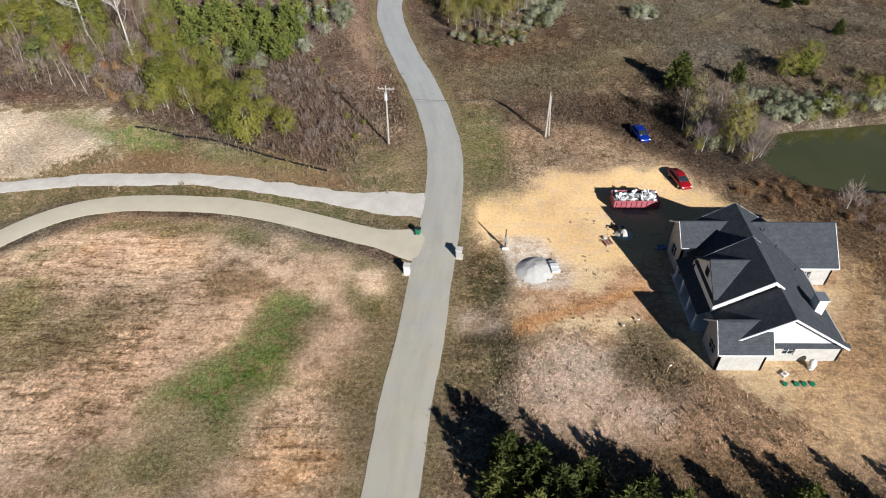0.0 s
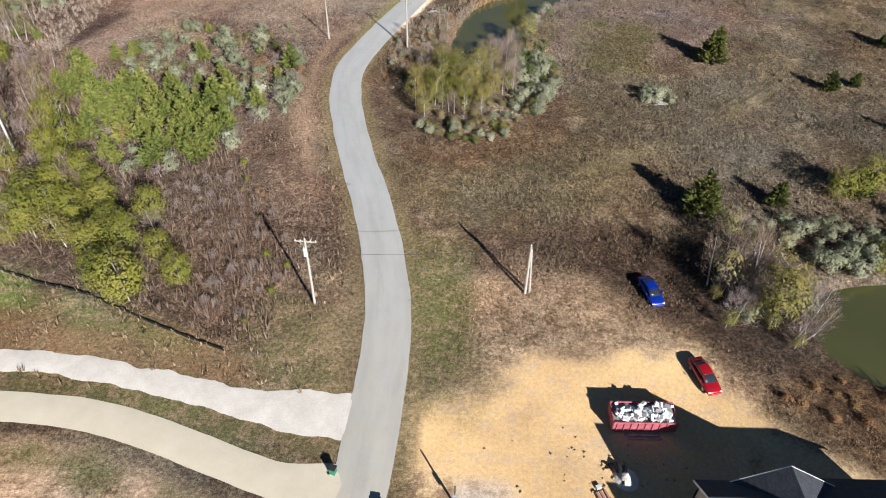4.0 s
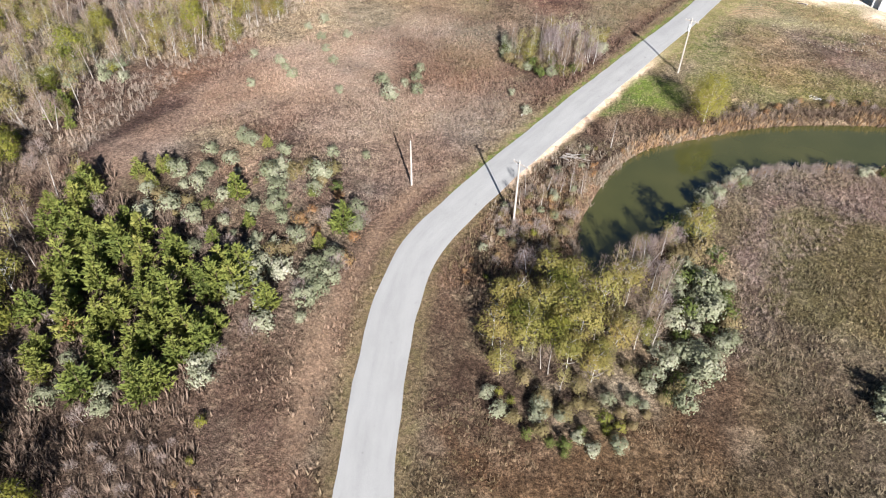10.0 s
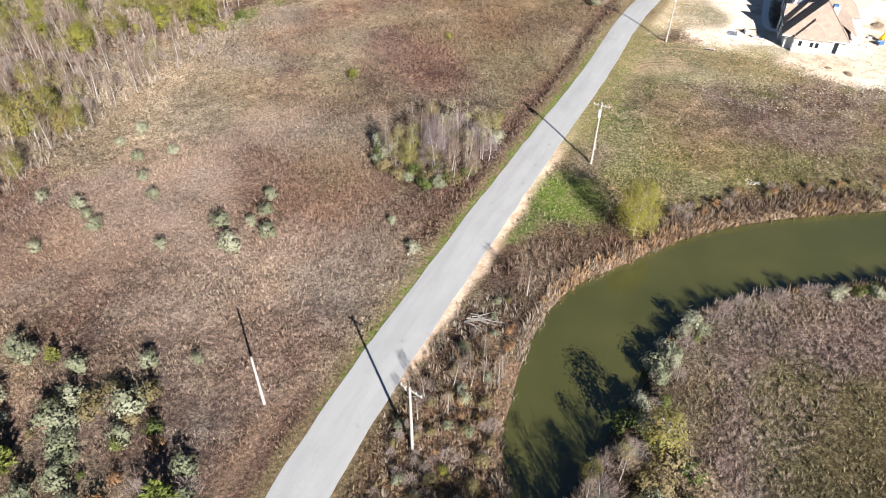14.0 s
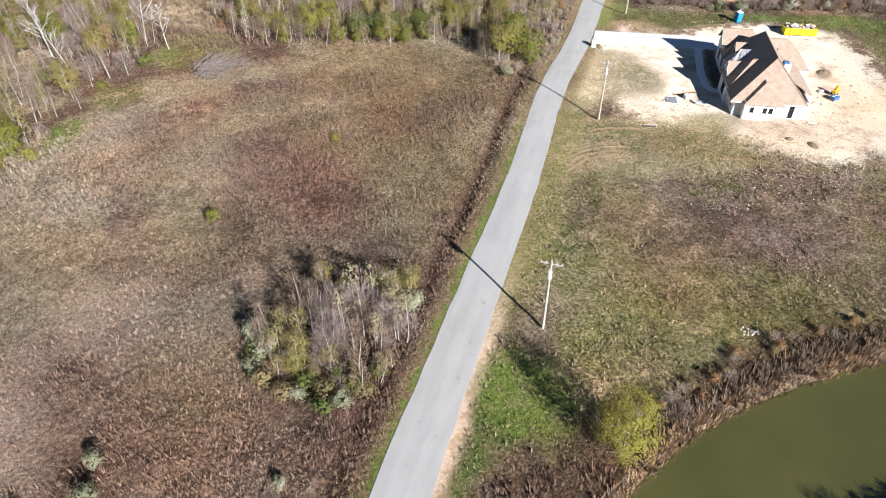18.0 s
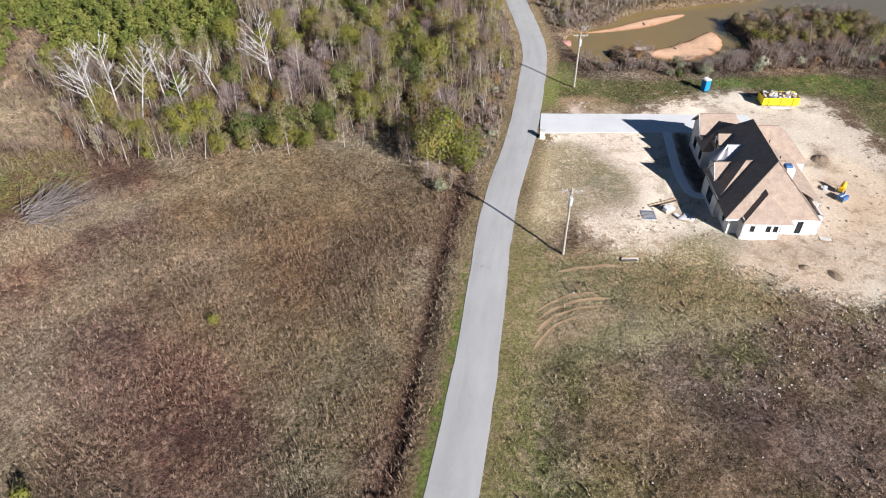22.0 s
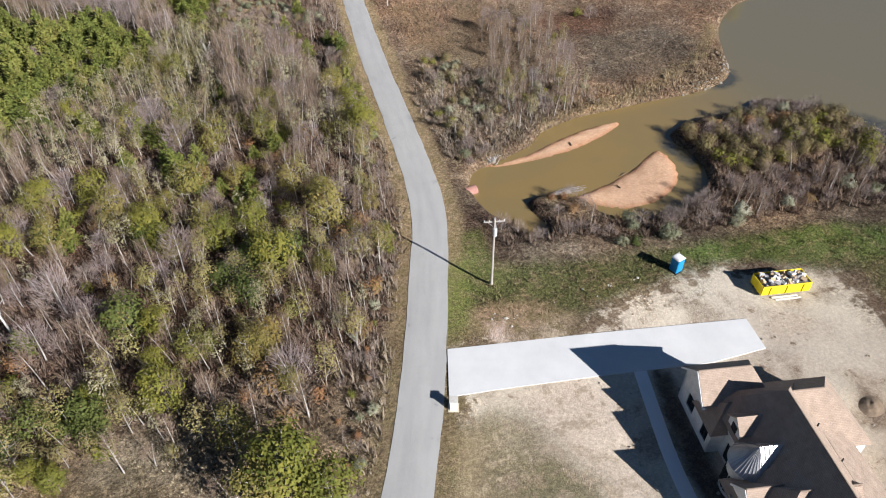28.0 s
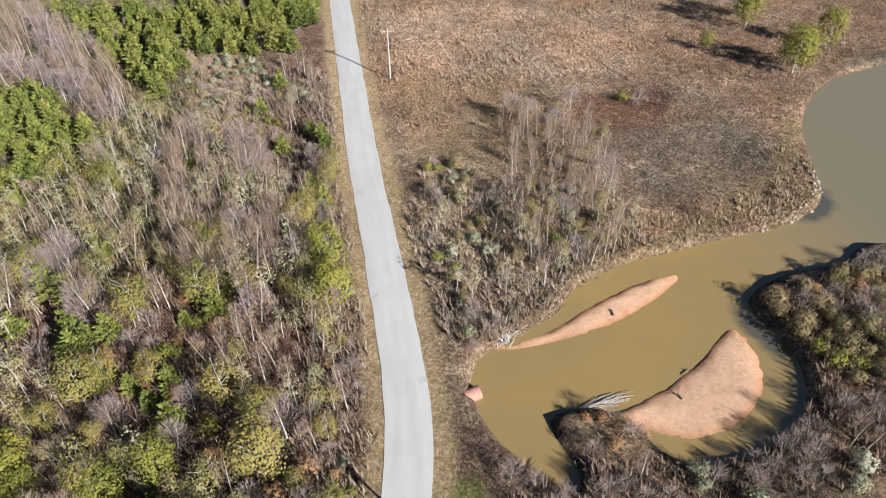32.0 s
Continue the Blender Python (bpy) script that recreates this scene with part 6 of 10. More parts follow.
# ---- house one: charcoal roof, cream brick ----
def house_one():
    h = thing("house", "cream brick house with steep charcoal shingle roof and white gables", "house")
    T = 0.25

    def wall(a, b, z1, mat=BRICK_CREAM, peak=None, holes=(), bars=(1, 1), z0=-0.3):
        part("wall", wall_mesh("wall", a, b, z0, z1, T, mat, peak, holes), mat, h)
        for o in holes:
            window_part(h, a, b, o, bars=bars)
    # main block
    wall((30.0, 45.5), (42.6, 45.5), 2.9, holes=((6.3, 7.6, 1.0, 2.3),))
    wall((42.6, 45.5), (42.6, 56.9), 2.9, holes=((2.5, 4.0, 0.9, 2.3), (8.2, 10.0, 0.1, 2.2)))
    wall((42.6, 57.15), (46.4, 57.15), 3.1, holes=((0.5, 1.4, 0.9, 2.2),))
    wall((46.4, 57.15), (46.4, 64.85), 3.1, peak=(3.85, 6.2), holes=((2.9, 4.9, 1.0, 2.3),))
    wall((46.4, 64.85), (36.0, 64.85), 3.1)
    wall((42.0, 63.5), (30.2, 63.5), 2.9, peak=(5.9, 6.9))
    wall((30.4, 58.8), (30.4, 50.0), 3.4, holes=((1.2, 2.4, 0.8, 2.4), (3.6, 4.9, 0.1, 2.3), (6.2, 7.4, 0.8, 2.4)))
    part("gable", wall_mesh("gable", (29.9, 45.45), (42.2, 45.45), 2.4, 2.75, 0.2, WHITE, (5.65, 7.0)), WHITE, h, "white boarded gable")
    # north-west wing
    wall((28.75, 63.6), (28.75, 59.2), 4.3, peak=(2.2, 6.1), holes=((1.3, 3.0, 0.9, 2.6),))
    wall((28.75, 59.2), (31, 59.2), 4.3)
    wall((34, 63.6), (28.75, 63.6), 4.3)
    # south-west wing
    wall((29.0, 44.2), (34.0, 44.2), 3.0)
    wall((29.0, 48.4), (29.0, 44.2), 3.0, peak=(2.1, 5.2), holes=((1.3, 2.9, 0.8, 2.2),))
    wall((34.0, 44.2), (34.0, 45.5), 3.0)
    # roofs: the long block, its raised middle, and the wings
    ridge, top = 35.6, 7.3
    for lo, hi in ((44.9, 49.55), (56.6, 63.8)):
        part("roof_slope", slab_uv("roof_slope", [(ridge, lo, top), (ridge, hi, top), (29.4, hi, 3.3), (29.4, lo, 3.3)], 0.16, ROOF_DARK), ROOF_DARK, h)
    part("roof_slope", slab_uv("roof_slope", [(ridge, 44.9, top), (ridge, 63.8, top), (42.7, 63.8, 2.75), (42.7, 44.9, 2.75)], 0.16, ROOF_DARK), ROOF_DARK, h)

    def rake(a, b, y0, deep, label="white rake board"):
        """A board along a sloping roof edge from a to b, in (x, z)."""
        bm = bmesh.new()
        v = [bm.verts.new((q[0], y0 + o, q[1] - dz)) for o in (-0.04, 0.05) for q, dz in ((a, 0.02), (b, 0.02), (b, deep), (a, deep))]
        for f in ((0, 1, 2, 3), (7, 6, 5, 4), (0, 4, 5, 1), (1, 5, 6, 2), (2, 6, 7, 3), (3, 7, 4, 0)):
            bm.faces.new([v[i] for i in f])
        bmesh.ops.recalc_face_normals(bm, faces=bm.faces[:])
        part("fascia", bm, WHITE, h, label)

    for ey in (44.85, 63.85):
        rake((ridge, top), (42.75, 2.75), ey, 0.26)
        rake((29.35, 3.3), (ridge, top), ey, 0.26)
    crest_x, crest_z = 35.0, 8.05
    part("roof_slope", slab_uv("roof_slope", [(29.4, 49.5, 4.3), (crest_x, 49.5, crest_z), (crest_x, 56.7, crest_z), (29.4, 56.7, 4.3)], 0.16, ROOF_DARK), ROOF_DARK, h)
    part("roof_slope", slab_uv("roof_slope", [(crest_x, 49.5, crest_z), (36.3, 49.5, 7.0), (36.3, 56.7, 7.0), (crest_x, 56.7, crest_z)], 0.14, ROOF_DARK), ROOF_DARK, h)
    for ey in (49.45, 56.75):
        rake((29.35, 4.3), (crest_x, crest_z), ey, 0.62, "wide white rake board")
        rake((crest_x, crest_z), (36.2, 7.1), ey, 0.42)
    wall((29.6, 56.6), (29.6, 49.6), 4.15, WHITE, z0=3.0)
    roof_over(h, 28.45, 35.9, 58.75, 64.05, 4.42, 0.74, ROOF_DARK, "x", fascia=WHITE)
    roof_over(h, 35.7, 46.75, 56.75, 65.25, 3.1, 0.825, ROOF_DARK, "x", fascia=WHITE)
    roof_over(h, 28.6, 34.3, 43.75, 48.85, 3.05, 1.0, ROOF_DARK, "x", fascia=WHITE)
    # middle cross gable with its white face and window
    part("gable", wall_mesh("gable", (29.72, 56.9), (29.72, 50.3), 4.3, 4.75, 0.2, WHITE, (3.3, 7.15)), WHITE, h, "white boarded gable")
    roof_over(h, 29.5, 34.6, 50.05, 57.15, 4.64, 0.745, ROOF_DARK, "x")
    bm = frame_ring((-0.6, -0.05, -0.7), (0.6, 0.05, 0.7), 0.1, pose(29.67, 53.6, 5.55, 0, 0, -90))
    win = part("window", bm, WHITE, h)
    bm = bmesh.new()
    box(bm, (29.66, 53.05, 4.9), (29.71, 54.15, 6.2))
    part("pane", bm, GLASS, win)
    # porch roof and posts
    part("porch_roof", slab_uv("porch_roof", [(28.2, 50.0, 2.5), (30.6, 50.0, 3.6), (30.6, 58.8, 3.6), (28.2, 58.8, 2.5)], 0.12, ROOF_DARK), ROOF_DARK, h)
    for py in (50.4, 52.9, 55.6, 58.2):
        part("porch_post", soft_box((28.35, py - 0.14, -0.2), (28.63, py + 0.14, 2.5), 0.02), WHITE, h)
    part("porch_slab", soft_box((28.2, 49.6, -0.2), (30.5, 58.9, 0.12), 0.02), NEW_CONCRETE, h)
    # chimney
    ch = part("chimney", soft_box((39.9, 48.6, 3.5), (40.9, 49.9, 6.0), 0.02), WHITE, h, "white boxed chimney")
    part("chimney_cap", soft_box((39.8, 48.5, 6.0), (41.0, 50.0, 6.12), 0.02), STEEL, ch)
    # pent roof below the south gable and a back stoop
    part("pent_roof", slab_uv("pent_roof", [(34.9, 44.9, 2.75), (42.9, 44.9, 2.75), (42.9, 45.45, 3.0), (34.9, 45.45, 3.0)], 0.08, ROOF_DARK), ROOF_DARK, h)
    gutter(h, (28.6, 43.75), (34.3, 43.75), 3.05, WHITE)
    gutter(h, (42.0, 56.75), (46.75, 56.75), 3.1, WHITE)
    gutter(h, (28.45, 58.75), (29.3, 58.75), 4.42, WHITE)
    for vx, vy in ((38.6, 57.5), (38.0, 60.0), (40.0, 54.6)):
        bm = bmesh.new()
        z = 7.4 - 0.655 * (vx - 36.17)
        rod(bm, (vx, vy, z - 0.1), (vx, vy, z + 0.35), 0.06)
        part("vent_pipe", bm, BLACK, h)
    return h


# ---- house two: brown roof, white brick ----
def house_two():
    h = thing("house", "large white brick house with brown hip roofs and round turret", "house", (55.3, 250.2, 0), -12.0)
    T = 0.25

    def wall(a, b, z1, holes=(), peak=None, bars=(1, 2)):
        part("wall", wall_mesh("wall", a, b, -0.3, z1, T, BRICK_WHITE, peak, holes), BRICK_WHITE, h)
        for o in holes:
            window_part(h, a, b, o, bars=bars, frame_mat=BLACK)
    z = 3.0
    # outer walls, south side first, then east, north and west
    wall((1.2, -1.0), (6.1, -1.0), z, ((1.0, 1.6, 1.2, 2.2), (3.0, 3.6, 1.2, 2.2), (3.9, 4.5, 1.2, 2.2)))
    wall((6.1, -1.0), (6.1, 0.2), z)
    wall((6.1, 0.2), (11.4, 0.2), z, ((2.4, 3.2, 0.1, 2.2),))
    wall((11.4, 0.2), (11.4, 12.0), z, ((2.0, 3.4, 0.6, 2.3), (6.0, 8.5, 0.1, 2.3)))
    wall((11.4, 13.0), (13.8, 13.0), 2.7)
    wall((13.8, 13.0), (13.8, 20.2), 2.7, ((2.0, 3.2, 0.9, 2.2),))
    wall((13.8, 20.2), (4.0, 20.2), 2.7)
    wall((6.2, 21.9), (0.3, 21.9), 4.2)
    wall((6.2, 20.2), (6.2, 21.9), 4.2)
    wall((0.3, 21.9), (0.3, 17.6), 4.2, ((1.5, 2.9, 0.9, 2.6),), (2.15, 6.2))
    wall((0.3, 17.6), (0.3, 15.4), z, ((0.4, 1.6, 0.7, 2.4),))
    wall((0.3, 15.4), (1.6, 15.4), z)
    wall((1.6, 15.4), (1.6, 10.4), 4.0, ((0.6, 1.5, 0.2, 2.4),))
    wall((0.0, 9.3), (0.0, 7.6), z)
    wall((-0.9, 9.6), (-0.9, 3.6), z, ((1.9, 4.1, 0.5, 2.5),), bars=(2, 2))
    wall((0.0, 9.6), (-0.9, 9.6), z)
    wall((-0.9, 3.6), (-0.2, 3.6), z)
    wall((-0.2, 3.6), (-0.2, 0.2), z, ((1.2, 2.1, 0.8, 2.3),))
    wall((-0.2, 0.2), (1.2, 0.2), z)
    wall((1.2, 0.2), (1.2, -1.0), z)
    # turret
    tx, ty, tr, tz, tt = 1.75, 11.6, 2.0, 4.2, 6.4
    bm = bmesh.new()
    rod(bm, (tx, ty, -0.3), (tx, ty, tz + 0.05), tr - 0.3, tr - 0.3, 24)
    tur = part("turret", bm, BRICK_WHITE, h, "round white brick turret")
    for k in range(4):
        ang = radians(135 + 33 * k)
        c = (tx + (tr - 0.3) * math.cos(ang), ty + (tr - 0.3) * math.sin(ang))
        m = pose(c[0], c[1], 0, 0, 0, math.degrees(ang))
        bm = frame_ring((-0.42, -0.06, 0.6), (0.42, 0.05, 2.7), 0.08, m @ pose(0, 0, 0, 0, 0, 90))
        win = part("window", bm, BLACK, tur)
        bm = bmesh.new()
        box(bm, (-0.04, -0.35, 0.68), (0.03, 0.35, 2.62), m)
        part("pane", bm, GLASS, win)
    # rounded metal roof end with raised seams, running back into the main roof
    ends = [(tx + tr * math.cos(radians(90 + 10 * k)), ty + tr * math.sin(radians(90 + 10 * k))) for k in range(19)]
    runs = [(5.0, ty + tr)] + ends + [(5.0, ty - tr)]
    tops = [(5.0, ty)] + [(tx, ty)] * 19 + [(5.0, ty)]
    for (a, ta), (b, tb) in zip(list(zip(runs, tops))[:-1], list(zip(runs, tops))[1:]):
        pts = [(*a, tz), (*b, tz), (*tb, tt)] + ([(*ta, tt)] if ta != tb else [])
        part("roof_panel", slab_uv("roof_panel", pts, 0.06, TIN), TIN, tur)
    for k in range(1, 9):
        sx = tx + 0.4 * k
        for side in (-1, 1):
            bm = bmesh.new()
            rod(bm, (sx, ty + side * tr, tz + 0.03), (sx, ty, tt + 0.03), 0.035, 0.035, 4)
            part("seam", bm, TIN, tur)
    for q in ends:
        bm = bmesh.new()
        rod(bm, (*q, tz + 0.03), (tx, ty, tt + 0.03), 0.035, 0.02, 4)
        part("seam", bm, TIN, tur)
    # roofs
    rx, rz, ez = 5.8, 8.1, 2.7
    for pts in ([(10.9, -0.3, ez), (10.9, 20.4, ez), (rx, 15.6, rz), (rx, 4.9, rz)], [(-0.9, -0.3, ez), (10.9, -0.3, ez), (rx, 4.9, rz)],
                [(rx, 4.9, rz), (rx, 10.3, rz), (-0.9, 10.3, ez), (-0.9, -0.3, ez)], [(rx, 10.3, rz), (rx, 15.6, rz), (1.2, 18.3, 4.06), (1.2, 10.3, 4.06)],
                [(10.9, 20.4, ez), (rx, 15.6, rz), (1.2, 18.3, 4.06), (1.2, 20.4, ez)]):
        part("roof_slope", slab_uv("roof_slope", pts, 0.16, ROOF_BROWN), ROOF_BROWN, h)
    for a, b in (((rx, 4.9, rz), (rx, 15.6, rz)), ((rx, 4.9, rz), (10.9, -0.3, ez)), ((rx, 4.9, rz), (-0.9, -0.3, ez))):
        bm = bmesh.new()
        rod(bm, a, b, 0.09, 0.09, 6)
        part("ridge_cap", bm, ROOF_BROWN, h)
    roof_over(h, -0.1, 5.0, 15.1, 19.1, 3.0, 1.0, ROOF_BROWN, "x", (2.0, 0))
    roof_over(h, -1.0, 8.0, 3.5, 11.2, 2.75, 1.0, ROOF_BROWN, "x", (3.85, 0))
    roof_over(h, 1.0, 7.3, -1.3, 6.0, 2.7, 0.87, ROOF_BROWN, "y", (2.65, 0))
    roof_over(h, -0.1, 6.6, 17.3, 22.2, 4.3, 0.93, ROOF_BROWN, "x", (0, 1.6), fascia=WHITE)
    roof_over(h, -0.6, 3.2, 7.0, 10.2, 3.75, 1.08, ROOF_BROWN, "x", fascia=WHITE)
    part("gable", wall_mesh("gable", (-0.42, 10.0), (-0.42, 7.2), 2.8, 3.7, 0.15, WHITE, (1.4, 5.2)), WHITE, h, "small white gable over the entry")
    roof_over(h, 5.7, 14.1, 12.75, 20.45, 2.75, 0.98, ROOF_BROWN, "x", (0, 3.8))
    # roof over the back porch
    part("roof_slope", slab_uv("roof_slope", [(8.7, 3.2, 5.06), (8.7, 13.2, 5.06), (12.3, 13.2, 2.95), (12.3, 3.2, 2.95)], 0.14, ROOF_BROWN), ROOF_BROWN, h)
    gutter(h, (-0.9, -0.3), (1.0, -0.3), 2.7, WHITE)
    gutter(h, (7.3, -0.3), (10.9, -0.3), 2.7, WHITE)
    for vx, vy in ((8.0, 13.3), (8.6, 10.2)):
        bm = bmesh.new()
        vz = rz - (rz - ez) * (vx - rx) / (10.9 - rx)
        rod(bm, (vx, vy, vz - 0.1), (vx, vy, vz + 0.4), 0.07)
        part("vent_pipe", bm, BLACK, h)
    # dormers
    for cy, w, zz, xf in ((14.7, 1.15, 5.2, 1.5),):
        d = part("dormer", wall_mesh("dormer", (xf, cy + w * 0.85), (xf, cy - w * 0.85), zz - 1.2, zz, 0.15, WHITE, (w * 0.85, zz + 0.95)), WHITE, h, "small white dormer")
        for s in (-1, 1):
            part("dormer_roof", slab_uv("dormer_roof", [(xf - 0.2, cy + s * w * 1.1, zz - 0.15), (xf + 4, cy + s * w * 1.1, zz - 0.15), (xf + 4, cy, zz + 1.05), (xf - 0.2, cy, zz + 1.05)], 0.1, ROOF_BROWN), ROOF_BROWN, d)
        bm = bmesh.new()
        box(bm, (xf - 0.05, cy - 0.4, zz - 1.0), (xf - 0.005, cy + 0.4, zz - 0.05))
        part("dormer_window", bm, GLASS, d)
    # chimney wrapped in blue and white sheet
    ch = part("chimney", soft_box((6.9, 4.3, 4.6), (8.0, 5.4, 7.3), 0.03), WHITE, h, "chimney wrapped in white sheet")
    part("tarp", soft_box((6.8, 4.6, 6.8), (7.75, 5.5, 7.55), 0.1), BLUE_TARP, ch)
    # east porch
    for py in (3.5, 8.0, 12.4):
        part("porch_post", soft_box((11.95, py - 0.12, -0.2), (12.19, py + 0.12, 2.9), 0.02), WHITE, h)
    part("porch_slab", soft_box((11.4, 3.5, -0.2), (13.0, 12.0, 0.1), 0.02), NEW_CONCRETE, h)
    return h


house_one()
house_two()


# ---- drive and walk of house two ----
def slab_plan(name, pts, z, mat, label, category, thick=0.3):
    m = slab_uv(name, [(px, py, z) for px, py in pts], thick, mat)
    return tagged(new(name, m), label, category, kind="structure")


slab_plan("driveway", [(38.4, 278.9), (40.3, 284.9), (57, 281.6), (73.4, 278.1), (72.6, 273.8), (66, 274.0), (54, 276.3), (43.2, 278.2)], 0.12, NEW_CONCRETE, "bright new concrete driveway from road to house", "driveway")
ribbon("footpath", spline([(58.5, 276.31), (57.03, 271.3), (55.73, 266.67), (54.96, 263.05), (54.69, 260.55), (54.96, 259.17), (55.75, 258.59), (57.22, 258.28)], 0.5), lambda u, v: 0.68, 0.06, WALK_CONCRETE, "narrow new concrete walk curving to the front door", "path")

# ---- utility poles ----
def utility_pole(px, py, height, arm=True, can=False, turn=0.0, label="", twin=False):
    p = thing("utility_pole", label or "weathered wooden utility pole with crossarm and insulators", "utility pole", (px, py, float(ground_z(px, py)) - 0.1), turn, "poles along the road")
    bm = bmesh.new()
    rod(bm, (0, 0, 0), (0, 0, height), 0.16, 0.11, 10)
    part("post", bm, POLE_WOOD, p)
    if twin:
        bm = bmesh.new()
        rod(bm, (0.55, 0.15, 0), (0.12, 0.02, height - 0.6), 0.13, 0.10, 10)
        part("brace_post", bm, POLE_WOOD, p)
    if arm:
        part("crossarm", soft_box((-1.2, 0.12, height - 0.55), (1.2, 0.24, height - 0.41), 0.01), POLE_WOOD, p)
        for s in (-1, 1):
            bm = bmesh.new()
            rod(bm, (s * 0.75, 0.13, height - 0.5), (0.02 * s, 0.13, height - 1.25), 0.025, 0.025, 5)
            part("arm_brace", bm, STEEL, p)
        for ix in (-1.1, -0.55, 0.55, 1.1):
            bm = bmesh.new()
            rod(bm, (ix, 0.18, height - 0.41), (ix, 0.18, height - 0.22), 0.07, 0.05, 8)
            part("insulator", bm, CERAMIC, p)
    bm = bmesh.new()
    rod(bm, (0, 0, height), (0, 0, height + 0.22), 0.06, 0.04, 8)
    part("top_pin", bm, CERAMIC, p)
    if can:
        bm = bmesh.new()
        rod(bm, (0, -0.38, height - 2.0), (0, -0.38, height - 1.05), 0.24, 0.24, 14)
        rod(bm, (0, -0.38, height - 1.05), (0, -0.38, height - 0.97), 0.26, 0.2, 14)
        t = part("transformer", bm, plain("transformer_grey", (0.5, 0.51, 0.5), 0.5), p, "grey transformer can")
        for s in (-0.1, 0.1):
            bm = bmesh.new()
            rod(bm, (s, -0.38, height - 0.97), (s, -0.38, height - 0.72), 0.04, 0.03, 6)
            part("bushing", bm, CERAMIC, t)
    bm = bmesh.new()
    rod(bm, (0.13, 0, 0.2), (0.1, 0, height - 1.2), 0.02, 0.02, 5)
    part("ground_wire", bm, STEEL, p)
    return p


utility_pole(-8.2, 87.4, 10.0, can=True, turn=-5)
utility_pole(16.3, 90.0, 7.7, arm=False, twin=True, label="short bare wooden pole with a leaning brace pole")
utility_pole(-16.9, 157.7, 7.2, arm=False, label="short bare wooden pole in brown weeds")
utility_pole(-1.5, 154.6, 9.4, turn=-30)
utility_pole(17.0, 205.2, 10.1, can=True, turn=-22)
utility_pole(33.3, 250.2, 10.2, can=True, turn=-20)
utility_pole(48.5, 292.6, 9.9, can=True, turn=-12)
utility_pole(60.6, 384, 9.4, turn=-8)


def cable(a, b, sag, r, label):
    a, b = Vector(a), Vector(b)
    cu = bpy.data.curves.new("cable", "CURVE")
    cu.dimensions, cu.bevel_depth, cu.bevel_resolution = "3D", r, 1
    s = cu.splines.new("POLY")
    s.points.add(20)
    for k in range(21):
        t = k / 20
        q = a.lerp(b, t) - Vector((0, 0, sag * 4 * t * (1 - t)))
        s.points[k].co = (*q, 1)
    cu.materials.append(WIRE)
    return tagged(new("cable", cu), label, "cable")


cable((-8.2, 87.4, 8.3), (16.3, 90.0, 7.6), 0.9, 0.018, "thin black service wire strung between two poles over road")
cable((16.5, 90.0, 6.6), (19.2, 88.3, 0.0), 0.0, 0.018, "guy wire anchoring the short pole to the ground")
cable((-8.2, 87.4, 8.6), (-11.5, 85.4, 0.0), 0.0, 0.018, "guy wire anchoring the tall pole to the ground")


# ---- plants ----
rng = np.random.default_rng(7)


def leaf_tris(centres, normals, size, jitter=0.35):
    """Flat three-cornered leaf sprays, one face each."""
    n = len(centres)
    nn = normals / (np.linalg.norm(normals, axis=1)[:, None] + 1e-9)
    u = np.cross(nn, rng.normal(size=(n, 3)))
    u /= np.linalg.norm(u, axis=1)[:, None] + 1e-9
    w = np.cross(nn, u)
    s = (size * (1 + jitter * rng.uniform(-1, 1, n)))[:, None] * 0.62
    c = np.asarray(centres)
    vv = np.stack([c + u * s, c - u * s * 0.5 + w * s * 0.8, c - u * s * 0.5 - w * s * 0.8], 1).reshape(-1, 3)
    return vv, np.arange(3 * n).reshape(-1, 3)


def leafy_mesh(name, height, width, clumps, leaves, leaf, mat, low=0.25, spread=0.34, flat=0.8, shape="round"):
    """A crown of many small leaves gathered in clumps, each clump facing outwards, with gaps."""
    pts, nrm = [], []
    for k in range(clumps):
        w = low + (1 - low) * rng.uniform(0, 1) ** 0.85
        if shape == "cone":
            rr = width * 0.5 * (1.05 - w) / (1.05 - low) ** 0.9
        elif shape == "column":
            rr = width * 0.5 * (0.75 + 0.25 * math.sin(w * 3.1)) * (1 - max(0, w - 0.8) * 2.5)
        else:
            m = (w - low) / (1 - low)
            rr = width * 0.5 * math.sqrt(max(0.02, 1 - (1.75 * m - 0.85) ** 2))
        ang, rad = rng.uniform(0, 2 * math.pi), rr * math.sqrt(rng.uniform(0.2, 1))
        c = np.array([rad * math.cos(ang), rad * math.sin(ang), w * height])
        size = spread * rng.uniform(0.7, 1.3)
        o = rng.normal(size=(leaves, 3))
        pts.append(c + o * np.array([size, size, size * flat]))
        away = np.array([c[0], c[1], c[2] - height * (low + 1) * 0.42])
        away /= np.linalg.norm(away) + 1e-6
        nrm.append(o * 0.45 + away * 0.9 + np.array([0, 0, 0.35]) + rng.normal(size=(leaves, 3)) * 0.22)
    pts, nrm = np.vstack(pts), np.vstack(nrm)
    pts[:, 2] = np.maximum(pts[:, 2], 0.1)
    v, f = leaf_tris(pts, nrm, leaf)
    return array_mesh(name, v, f, mat)


